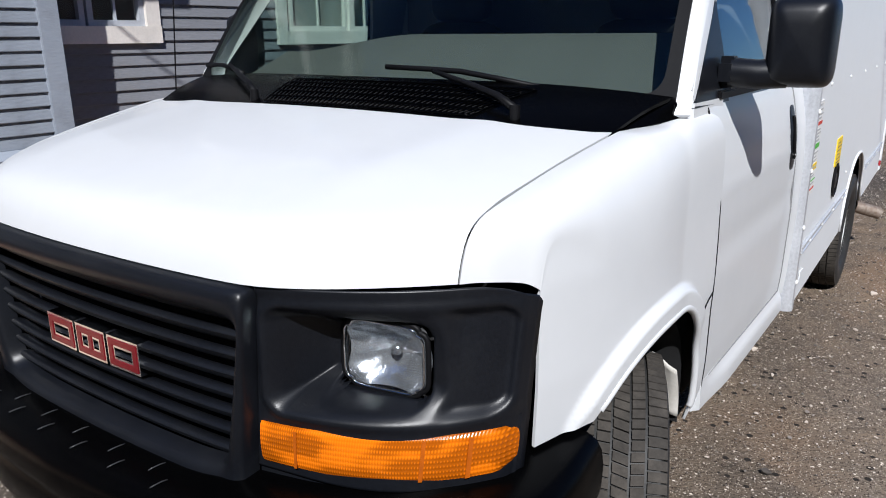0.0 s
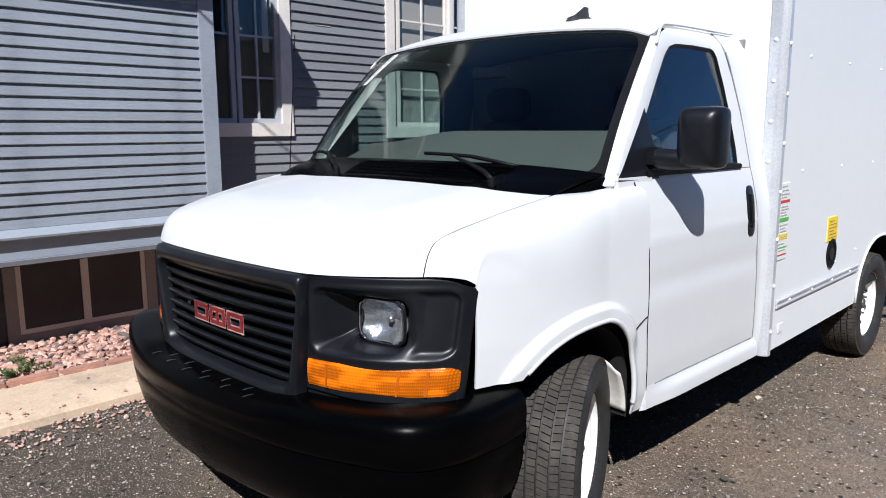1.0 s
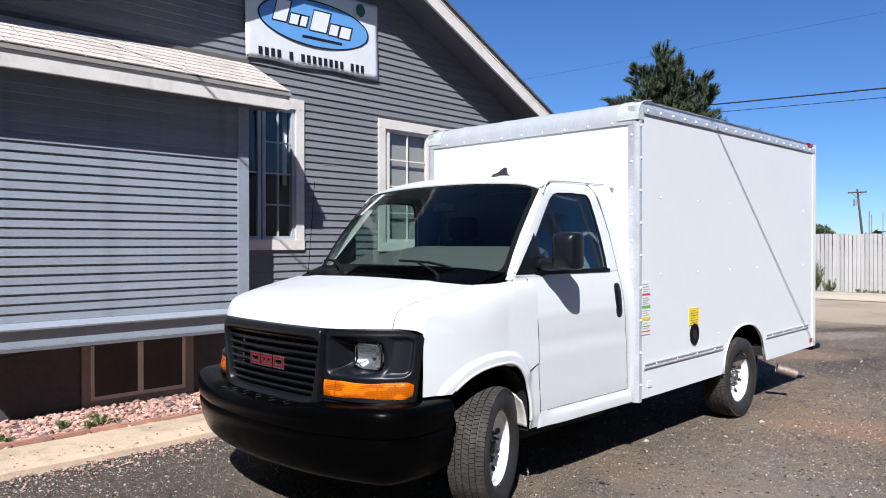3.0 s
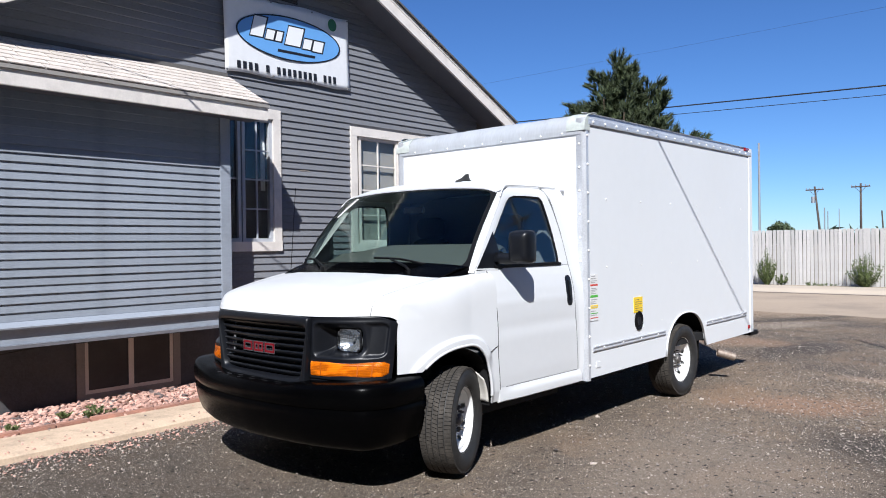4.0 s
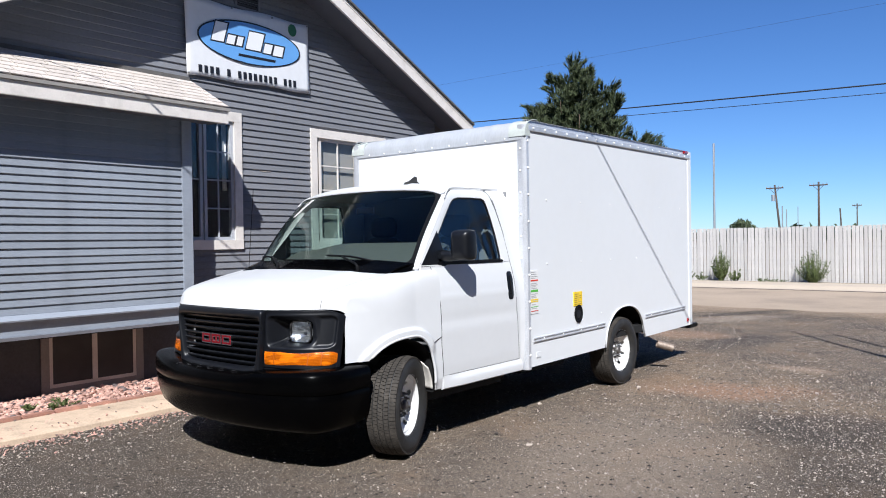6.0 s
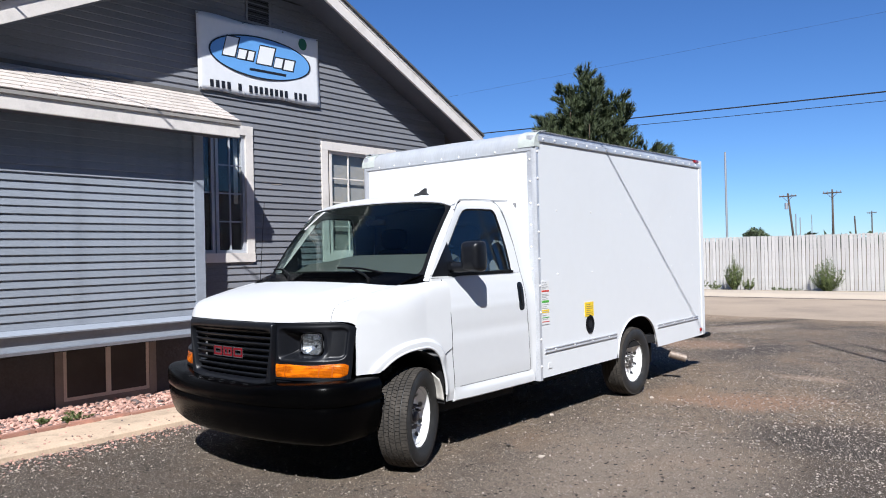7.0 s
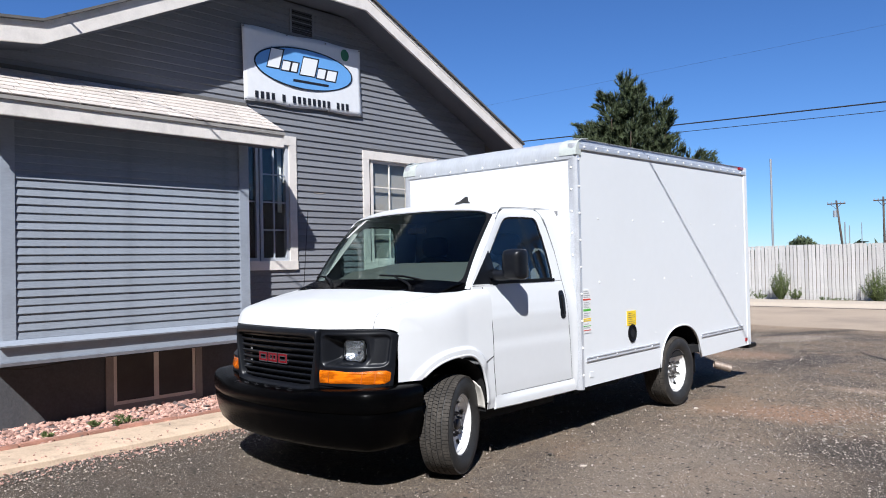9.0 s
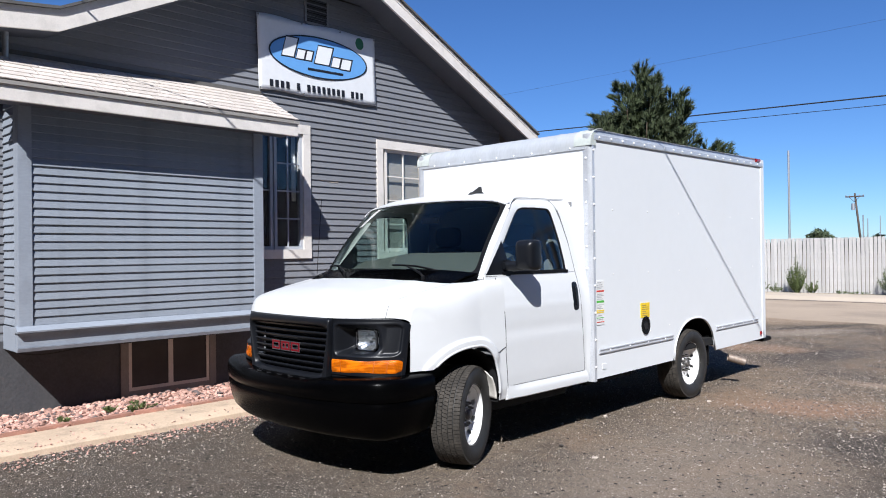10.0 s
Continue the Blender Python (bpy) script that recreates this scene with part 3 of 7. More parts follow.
def door_rear(z):
    return lerp_table(z, [(0.44, -0.06), (0.6, -0.085), (0.9, -0.115), (1.3, -0.145), (1.42, -0.155), (1.7, -0.19), (1.97, -0.262), (2.08, -0.34)])


ARCH_Y, ARCH_R, ARCH_F = -1.56, 0.287, 0.56      # top of the wheel arch and its reach to the rear and the front


def arch_z(y, zc=0.41, top=0.903):
    d = (y - ARCH_Y) / (ARCH_R if y > ARCH_Y else ARCH_F)
    if abs(d) >= 1:
        return 0.0
    return zc + (top - zc) * (1 - abs(d) ** 2.5) ** 0.5


def arch_gap(y, z):
    """Distance outside the edge of the wheel arch, roughly."""
    d = (y - ARCH_Y) / (ARCH_R if y > ARCH_Y else ARCH_F)
    h = max(0.0, z - 0.41) / 0.493
    f = abs(d) ** 2.5 + h * h
    return (f - 1) / math.hypot(2.5 * abs(d) ** 1.5 / (ARCH_R if y > ARCH_Y else ARCH_F), 2 * h / 0.493)


def fender_pt(s, a, b):
    """a runs from the headlamp back to the door, b from the hood seam down to the sill or the wheel arch."""
    n1 = 0.55
    ub = hood_edge_u(-2.3) + 0.10 * min(1, b / n1) ** 0.6
    lead = nose_h(min(ub, 0.958)) + 0.022 * sstep(0.1, 0.35, b)
    rear = door_front(1.38 - 0.30 * b / n1 if b < n1 else 1.08 - 0.64 * (b - n1) / (1 - n1)) - 0.004
    y = lead + (rear - lead) * a
    us = hood_edge_u(y) + 0.0018
    cw = cowl_y(us)
    yn = nose_h(us)
    zs = hood_z(us, yn + (cw - yn) * (y - lead) / (cw - lead)) if y < cowl_y(us) else hood_z(us, cowl_y(us)) + 0.02 * (y - cowl_y(us))
    zs += 0.012 * sstep(-1.52, -1.42, y)
    k = sstep(-1.75, -1.35, y)
    drop = 0.05 + 0.25 * sstep(0.0, 0.42, a)
    zc = zs - drop
    bot = max(0.44 if y > ARCH_Y else 0.765, arch_z(y))
    if b < n1:
        th = b / n1 * math.pi / 2
        e = 0.62 - 0.20 * k
        uc = side_u(zc) * taper(y)
        u = us + (uc - us) * math.sin(th) ** e
        z = zc + (zs - zc) * math.cos(th) ** e
    else:
        t = (b - n1) / (1 - n1)
        z = zc + (bot - zc) * t
        u = side_u(z) * taper(y)
        if z > 0.43:
            u += 0.022 * sstep(0.064, 0.040, arch_gap(y, z)) * sstep(0.70, 0.82, z) * sstep(-1.26, -1.34, y)
            u += 0.010 * sstep(0.035, 0.0, arch_gap(y, z)) * sstep(0.82, 0.70, z)
    return (X(s * u), y, z)


for s in S:
    part("fender", thick(grid(lambda a, b, s=s: fender_pt(s, a, b), 96, 72), 0.008), WHITE, truck, "white front fender with flared wheel arch" if s > 0 else "", smooth=40)
    # rolled lip of the wheel arch
    pts = []
    for i in range(61):
        q = -1 + 2 * i / 60
        y = ARCH_Y + (ARCH_R - 0.004 if q > 0 else ARCH_F) * math.sin(q * math.pi / 2)
        z = arch_z(y)
        if z < (0.445 if q > 0 else 0.772):
            continue
        u = side_u(max(z, 0.5)) * taper(y) + 0.004 + 0.012 * sstep(0.70, 0.82, z) * sstep(-1.26, -1.34, y)
        pts.append((X(s * u), y, z - 0.002))
    part("arch_lip", tube(pts, 0.011, 8), WHITE, truck, smooth=True)
    # joint between the wheel arch and the strip in front of the door
    part("arch_joint", tube([(X(s * (side_u(0.85 - 0.05 * k) + 0.002 + 0.012 * k * k)), -1.222 - 0.115 * k, 0.858 - 0.045 * k) for k in (0, 0.25, 0.5, 0.75, 1)], 0.0022, 6), TRIM, truck, smooth=True)
    # inner wheel well
    bm = bmesh.new()

    def well(a, b, s=s):
        y = -1.70 + 0.44 * math.cos(math.pi * (1 - a))
        z = 0.42 + 0.47 * math.sin(math.pi * a) ** 0.5
        return (X(s * (1.015 * taper(y - 0.12) - 0.01 - 0.55 * b)), y, z)
    part("wheel_well", grid(well, 32, 3, bm), DARK, truck, smooth=True)
    # pale rear splash panel of the wheel well
    bm = grid(lambda a, b, s=s: (X(s * (1.01 - 0.52 * a)), -1.278 - 0.05 * b * b - 0.004 * math.exp(-((a - 0.35) / 0.08) ** 2), 0.45 + (0.215 - 0.04 * (1 - sstep(0.0, 0.15, a))) * b + 0.02 * a), 20, 10)
    part("splash_panel", thick(bm, 0.006), SPLASH, truck, "dusty white splash panel behind the wheel" if s > 0 else "", smooth=True)

# dark structure under the seams
bm = bmesh.new()
grid(lambda a, b: (X((2 * a - 1) * 0.95 * taper(-2.2 + 0.8 * b)), -2.22 + 0.95 * b, 0.95 + 0.16 * b), 6, 6, bm)
for s in S:
    grid(lambda a, b, s=s: (X(s * 0.975), -1.155 + 1.14 * a, 0.46 + 0.92 * b), 4, 4, bm)
    grid(lambda a, b, s=s: (X(s * (hood_edge_u(-2.1 + 0.6 * a) - 0.03 + 0.06 * b)), -2.1 + 0.6 * a, hood_z(0.8, -2.1 + 0.6 * a) - 0.06), 8, 2, bm)
box(bm, X(-0.8), X(0.8), -2.3, 0.0, 0.30, 0.40)
part("inner_structure", bm, DARK, truck)


# doors below the belt line
doors = []
for s in S:
    def f(a, b, s=s):
        z = 0.545 + (1.425 - 0.545) * b
        y0, y1 = door_front(z), door_rear(z)
        y = y0 + (y1 - y0) * a
        u = side_u(z) + 0.004 * math.exp(-((z - 1.17) / 0.03) ** 2) - 0.004 * math.exp(-((z - 0.98) / 0.05) ** 2)
        return (X(s * u), y, z)
    door = part("door", thick(grid(f, 20, 34), 0.02), WHITE, truck, "white cab door" if s > 0 else "", smooth=40)
    doors.append(door)

    def sill(a, b, s=s):
        z = 0.425 + 0.1185 * b
        return (X(s * (side_u(0.545) + 0.016 * sstep(1.0, 0.55, b) * sstep(0.0, 0.25, a) - 0.03 * sstep(0.14, 0.0, b))), door_front(z) - 0.010 + (door_rear(z) + 0.04 - door_front(z)) * a, z)
    part("rocker_panel", thick(grid(sill, 16, 8), 0.02), WHITE, truck, smooth=40)

    # panel behind the door up to the box
    def quarter(a, b, s=s):
        z = 0.44 + 1.66 * b
        y0 = door_rear(z) + 0.006
        return (X(s * (side_u(z) + 0.012 * sstep(0.3, 0.9, a) * sstep(1.9, 1.2, z))), y0 + (0.0 - y0) * a, z)
    part("rear_quarter_panel", thick(grid(quarter, 6, 40), 0.012), WHITE, truck, smooth=40)

    for nm, fn, dy in (("front_seam", door_front, -0.004), ("rear_seam", door_rear, 0.003)):
        pts = []
        for i in range(28):
            z = 0.46 + (0.95 if nm == "front_seam" else 1.52) * i / 27
            pts.append((X(s * (side_u(z) - 0.0005)), fn(z) + dy, z))
        part(nm, tube(pts, 0.003 if nm == "front_seam" else 0.0038, 6), TRIM if nm == "front_seam" else SEAM, truck, smooth=True)
    part("sill_seam", tube([(X(s * (side_u(0.541) + 0.0)), -1.115 + 1.03 * i / 10, 0.541) for i in range(11)], 0.0028, 6), SEAM, truck, smooth=True)
    # recessed black handle
    def hdl(a, b, s=s, w=0.043, h=0.125, out=0.006):
        th = 2 * math.pi * a
        cy, cz = math.cos(th), math.sin(th)
        yy = -0.205 + w * math.copysign(abs(cy) ** 0.6, cy) * b
        zz = 1.215 + h * math.copysign(abs(cz) ** 0.45, cz) * b
        return (X(s * (side_u(zz) + out * (1 - 0.6 * b ** 6))), yy, zz)
    handle = part("door_handle", thick(grid(hdl, 40, 8), 0.012), BLACK, door, "black upright pull handle", smooth=40)
    bm = tube([tuple(p) for p in spline([(X(s * (side_u(1.30) + 0.008)), -0.215, 1.30), (X(s * (side_u(1.28) + 0.011)), -0.215, 1.275), (X(s * (side_u(1.15) + 0.011)), -0.215, 1.16), (X(s * (side_u(1.13) + 0.008)), -0.215, 1.135)], 14)], 0.0055, 8)
    part("grip", bm, TRIM, door, smooth=40)

# greenhouse: door frame with its window hole
OUTER = [(-1.425, 1.428), (-1.295, 1.58), (-1.10, 1.81), (-0.965, 1.965), (-0.90, 2.025), (-0.83, 2.05), (-0.60, 2.058), (-0.36, 2.058), (-0.305, 2.02), (-0.242, 1.87), (-0.195, 1.70), (-0.166, 1.55), (-0.155, 1.428)]
INNER = [(-1.335, 1.445), (-1.205, 1.59), (-1.015, 1.81), (-0.905, 1.93), (-0.85, 1.97), (-0.78, 1.985), (-0.60, 1.99), (-0.405, 1.987), (-0.37, 1.955), (-0.33, 1.82), (-0.30, 1.68), (-0.28, 1.52), (-0.28, 1.445)]
FCEN = (-0.66, 1.62)


def polar_loop(poly, n):
    """Samples a star-shaped polygon at n even angles round FCEN."""
    out = []
    for k in range(n):
        a = 2 * math.pi * k / n
        d = (math.cos(a), math.sin(a))
        best = None
        for i in range(len(poly)):
            p, q = poly[i], poly[(i + 1) % len(poly)]
            ex, ey = q[0] - p[0], q[1] - p[1]
            det = d[0] * -ey + d[1] * ex
            if abs(det) < 1e-9:
                continue
            rx, ry = p[0] - FCEN[0], p[1] - FCEN[1]
            t = (rx * -ey + ry * ex) / det
            w = (d[0] * ry - d[1] * rx) / det
            if t > 0 and -1e-6 <= w <= 1 + 1e-6 and (best is None or t < best):
                best = t
        out.append((FCEN[0] + d[0] * best, FCEN[1] + d[1] * best))
    return out


def loop_strip(la, lb, s, off_a, off_b, mid=0.0):
    bm = bmesh.new()
    rows = []
    for k in range(len(la)):
        row = []
        for t in (0, 0.5, 1):
            y = la[k][0] * (1 - t) + lb[k][0] * t
            z = la[k][1] * (1 - t) + lb[k][1] * t
            off = off_a * (1 - t) + off_b * t + (mid if t == 0.5 else 0)
            row.append(bm.verts.new((X(s * (side_u(z) + off)), y, z)))
        rows.append(row)
    for k in range(len(rows)):
        r0, r1 = rows[k], rows[(k + 1) % len(rows)]
        for i in range(2):
            bm.faces.new((r0[i], r1[i], r1[i + 1], r0[i + 1]))
    return bm


NL = 120
lo, li = polar_loop(OUTER, NL), polar_loop(INNER, NL)
seal = [(FCEN[0] + (y - FCEN[0]) * 0.965, FCEN[1] + (z - FCEN[1]) * 0.955) for y, z in li]
for s, door in zip(S, doors):
    part("window_frame", thick(loop_strip(lo, li, s, 0, -0.004, 0.004), 0.03), WHITE, door, smooth=40)
    part("window_seal", thick(loop_strip(li, seal, s, -0.003, -0.012), 0.012), TRIM, door, smooth=40)
    bm = bmesh.new()
    bm.faces.new([bm.verts.new((X(s * (side_u(1.42) - 0.012 - 0.182 * (z - 1.42))), y, z)) for y, z in seal])
    pane = part("window_pane", thick(bm, 0.004), SIDE_GLASS, door)
    pane.visible_shadow = False
    # belt trim and mirror sail
    part("belt_trim", boxes((X(s * 1.012) - 0.012, X(s * 1.012) + 0.012, -1.20, -0.265, 1.425, 1.45), bevel=0.005), TRIM, door)
    sail = [(-1.398, 1.416), (-1.10, 1.416), (-1.115, 1.57), (-1.150, 1.70)]
    bm = bmesh.new()
    a = [bm.verts.new((X(s * (side_u(z) + 0.004)), y, z)) for y, z in sail]
    b = [bm.verts.new((X(s * (side_u(z) - 0.02)), y, z)) for y, z in sail]
    bm.faces.new(a)
    bm.faces.new(b[::-1])
    for i in range(4):
        bm.faces.new((a[i], a[(i + 1) % 4], b[(i + 1) % 4], b[i]))
    part("mirror_sail", bm, BLACK, door)
    # body shoulder that carries the sail and the foot of the pillar
    ua, ub = X(s * 0.88), X(s * (side_u(1.40) - 0.001))
    part("shoulder", boxes((min(ua, ub), max(ua, ub), -1.405, -1.15, 1.36, 1.437), bevel=0.008), WHITE, truck, smooth=40)
    # drip rail over the door
    rail = [(X(s * (side_u(z) + 0.006)), y, z + 0.006) for y, z in ((-0.99, 1.965), (-0.94, 2.015), (-0.885, 2.048), (-0.82, 2.062), (-0.6, 2.069), (-0.3, 2.071), (-0.12, 2.073))]
    part("drip_rail", tube([tuple(p) for p in spline(rail, 30)], 0.0065, 6), WHITE, truck, smooth=True)


# exterior mirrors
def mirror(s, door):
    back = 0.0 if s > 0 else 0.13
    m = part("side_mirror", boxes((min(X(s * 0.985), X(s * 1.06)), max(X(s * 0.985), X(s * 1.06)), -1.19, -1.11, 1.455, 1.545), bevel=0.02), BLACK, truck, "black square towing style door mirror" if s > 0 else "", smooth=40)
    arm = tube([(X(s * 1.03), -1.15, 1.50), (X(s * 1.10), -1.145 + back * 0.5, 1.495), (X(s * 1.17), -1.12 + back, 1.50)], 0.042, 14)
    part("arm", arm, BLACK, m, smooth=40)
    bm = bmesh.new()
    n, rings = 40, []

    def squircle(w, h, k, e=0.30):
        a = 2 * math.pi * k / n
        ca, sa = math.cos(a), math.sin(a)
        return w * math.copysign(abs(ca) ** e, ca), h * math.copysign(abs(sa) ** e, sa)
    for d, w, h in ((0.0, 0.076, 0.112), (0.012, 0.082, 0.120), (0.05, 0.085, 0.123), (0.085, 0.082, 0.119), (0.108, 0.077, 0.111), (0.124, 0.067, 0.099), (0.133, 0.051, 0.078), (0.138, 0.028, 0.044), (0.139, 0.0, 0.0)):
        rings.append([bm.verts.new((X(s * (1.198 + squircle(w, h, k)[0])), -1.04 + back - d + 0.16 * (squircle(w, h, k)[0]) , 1.582 + squircle(w, h, k)[1])) for k in range(n)])
    for r0, r1 in zip(rings, rings[1:]):
        for k in range(n):
            bm.faces.new((r0[k], r0[(k + 1) % n], r1[(k + 1) % n], r1[k]))
    part("housing", bm, BLACK, m, smooth=True)
    bm = bmesh.new()
    vs = [bm.verts.new((X(s * (1.198 + squircle(0.070, 0.106, k)[0])), -1.035 + back + 0.16 * squircle(0.070, 0.106, k)[0], 1.582 + squircle(0.070, 0.106, k)[1])) for k in range(n)]
    bm.faces.new(vs)
    part("mirror_glass", bm, MIRROR, m)


for s, door in zip(S, doors):
    mirror(s, door)

# windshield
def rrect(u, z, cu, cz, hw, hh, r):
    """Signed distance to a rounded rectangle (negative inside)."""
    dx, dz = abs(u - cu) - hw + r, abs(z - cz) - hh + r
    return math.hypot(max(dx, 0), max(dz, 0)) + min(max(dx, dz), 0) - r


WS_BASE = [(0.0, -1.545, 1.432), (0.3, -1.53, 1.431), (0.6, -1.49, 1.426), (0.84, -1.468, 1.414), (0.985, -1.450, 1.402)]
WS_TOP = [(0.0, -1.045, 2.070), (0.3, -1.04, 2.067), (0.55, -1.02, 2.058), (0.77, -0.998, 2.040), (0.885, -0.972, 2.006)]
base_c = spline(WS_BASE, 33)
top_c = spline(WS_TOP, 33)


def ws_pt(w, v, out=0.0):
    s = 1 if w >= 0 else -1
    k = abs(w) * 32
    i = min(int(k), 31)
    t = k - i
    p = base_c[i].lerp(base_c[i + 1], t)
    q = top_c[i].lerp(top_c[i + 1], t)
    r = p.lerp(q, v)
    bow = 0.022 * math.sin(v * math.pi)
    return Vector((X(s * r.x), r.y - bow - out * 0.7, r.z + bow * 0.8 + out * 0.7))


glass = part("windshield", thick(grid(lambda a, b: ws_pt((2 * a - 1) * 0.985, 0.0 + 0.99 * b), 48, 20), 0.005), WINDSHIELD, truck, "tinted curved windshield", smooth=40)
glass.visible_shadow = False
frit = bmesh.new()
rows = []
for k in range(240):
    t = k / 240 * 8
    side, q = int(t // 2), t % 2 - 1
    w, h = ((1, q), (-q, 1), (-1, -q), (q, -1))[side]
    far = (w, 0.53 + h * (0.47 if h > 0 else 0.53))
    lo_t, hi_t = 0.3, 1.0
    for _ in range(24):
        mid_t = (lo_t + hi_t) / 2
        if rrect(far[0] * mid_t, 0.53 + (far[1] - 0.53) * mid_t, 0.0, 0.515, 0.932, 0.455, 0.10) > 0:
            hi_t = mid_t
        else:
            lo_t = mid_t
    rows.append([frit.verts.new(ws_pt(far[0] * m, min(1.0, 0.53 + (far[1] - 0.53) * m), 0.004)) for m in (hi_t, hi_t + (1 - hi_t) * 0.33, hi_t + (1 - hi_t) * 0.66, 1.0)])
for k in range(240):
    for i in range(3):
        frit.faces.new((rows[k][i], rows[(k + 1) % 240][i], rows[(k + 1) % 240][i + 1], rows[k][i + 1]))
part("black_border", frit, TRIM, glass, "black ceramic glass border", smooth=True)

# white strip with grey bars on the glass in its upper corner
pale_strip = part("windshield_strip", thick(grid(lambda a, b: ws_pt(-0.76 + 0.14 * b + 0.05 * a, 0.69 + 0.265 * b, 0.005), 3, 8), 0.001), LABEL, glass, "white strip with grey bars on the glass")
bm = bmesh.new()
for i in range(8):
    grid(lambda a, b: ws_pt(-0.752 + 0.0175 * (i + 0.6 * b) + 0.034 * a, 0.70 + 0.032 * (i + 0.6 * b), 0.0075), 1, 1, bm)
part("print_bars", bm, PALE_PRINT, glass)

# windshield pillars
for s in S:
    def f(a, b, s=s):
        p = ws_pt(s * 1.0, b, 0.0)
        z = p.z
        yo = lerp_table(z, [(1.40, -1.43), (1.58, -1.30), (1.81, -1.106), (1.965, -0.971), (2.025, -0.90)])
        q = Vector((X(s * (side_u(max(z, 1.40)) + 0.002)), yo, z))
        r = p.lerp(q, a)
        r.x += s * 0.006 * math.sin(a * math.pi)
        return r
    part("windshield_pillar", thick(grid(f, 8, 24), 0.02), WHITE, truck, smooth=40)


# roof
def roof_pt(a, b):
    w = 2 * a - 1
    front = ws_pt(max(-1, min(1, w * 1.0)), 1.0, 0.0)
    yf = front.y - 0.012
    y = yf + (0.02 - yf) * b
    u = w * 0.855
    edge = 2.070
    crown = 0.066 * (1 - abs(w) ** 2.6)
    z = edge + crown
    lip = sstep(0.0, 0.16, b)
    z0 = front.z + 0.004
    z = z0 + (z - z0) * lip
    k = sstep(0.0, 0.3, b)
    u = (front.x - CX) * (1 - k) + u * k
    return (X(u), y, z)


part("cab_roof", thick(grid(roof_pt, 36, 20), 0.02), WHITE, truck, "white crowned cab roof", smooth=40)
bm = bmesh.new()
fx = -0.688
n = 16
rings = []
for zf, w, l, yo in ((0, 0.050, 0.105, 0), (0.020, 0.045, 0.095, 0.004), (0.034, 0.020, 0.062, 0.018), (0.060, 0.011, 0.036, 0.040), (0.078, 0.005, 0.020, 0.056)):
    rings.append([bm.verts.new((fx + w * math.cos(2 * math.pi * k / n), -0.82 + yo + l * math.sin(2 * math.pi * k / n), 2.115 + zf)) for k in range(n)])
for r0, r1 in zip(rings, rings[1:]):
    for k in range(n):
        bm.faces.new((r0[k], r0[(k + 1) % n], r1[(k + 1) % n], r1[k]))
bm.faces.new(rings[-1])
part("roof_antenna", bm, SIDEWALL, truck, "black shark fin roof antenna", smooth=60)
part("whip_antenna", tube([(X(-0.90), -1.62, 1.36), (X(-0.905), -1.60, 1.55), (X(-0.92), -1.54, 2.12)], 0.0028, 6), TRIM, truck, "thin black whip antenna")
part("antenna_base", tube([(X(-0.90), -1.62, 1.345), (X(-0.90), -1.62, 1.385)], 0.014, 10), TRIM, truck)


# cowl with its grid of holes and the wipers
def cowl_pt(a, b):
    w = 2 * a - 1
    u = w * 0.93
    p = ws_pt(w * 0.99, 0.055, 0.012)
    q = Vector((X(w * 0.905), cowl_y(w * 0.905) - 0.03, hood_z(w * 0.905, cowl_y(w * 0.905)) - 0.012))
    r = q.lerp(p, b)
    r.z += 0.010 * math.sin(b * math.pi)
    return r


part("cowl", thick(grid(cowl_pt, 48, 6), 0.01), BUMPER, truck, "black plastic cowl under the windshield", smooth=40)
bm = bmesh.new()
for i in range(44):
    for j in range(5):
        w = -0.24 + 0.80 * i / 43
        p = Vector(cowl_pt((w + 1) / 2, 0.20 + 0.125 * j))
        q = Vector(cowl_pt((w + 1) / 2, 0.26 + 0.125 * j))
        d = (q - p).normalized()
        n_ = Vector((0, -d.z, d.y)) * (1 if d.y > 0 else -1)
        c = p + n_ * 0.002
        e, g = Vector((0.0050, 0, 0)), d * 0.0075
        bm.faces.new([bm.verts.new(c + v) for v in (-e - g, e - g, e + g, -e + g)])
tagged(part("cowl_grid", bm, DARK, truck), "perforated black cowl air intake", kind="stuff")
bm = bmesh.new()
for j in range(6):
    tube([Vector(cowl_pt((-0.25 + 0.82 * i / 40 + 1) / 2, 0.1375 + 0.125 * j)) + Vector((0, -0.003, 0.005)) for i in range(41)], 0.0028, 5, bm)
for i in range(45):
    w = -0.249 + 0.80 * i / 43
    tube([Vector(cowl_pt((w + 1) / 2, 0.1375 + 0.125 * j)) + Vector((0, -0.002, 0.004)) for j in range(6)], 0.0026, 5, bm)
part("cowl_lattice", bm, BUMPER, truck, smooth=True)
for s in S:
    A_, B_ = Vector((X(s * 0.89), cowl_y(0.89) - 0.03, hood_z(0.89, cowl_y(0.89)) - 0.012)), Vector((X(s * 0.995), -1.43, 1.392))
    C_, D_ = ws_pt(s * 0.995, 0.055, 0.010), ws_pt(s * 0.80, 0.05, 0.010)
    part("cowl_end", thick(grid(lambda a, b: A_.lerp(B_, a).lerp(D_.lerp(C_, a), b) + Vector((0, 0, 0.008 * math.sin(b * math.pi))), 6, 4), 0.012), BUMPER, truck, smooth=40)



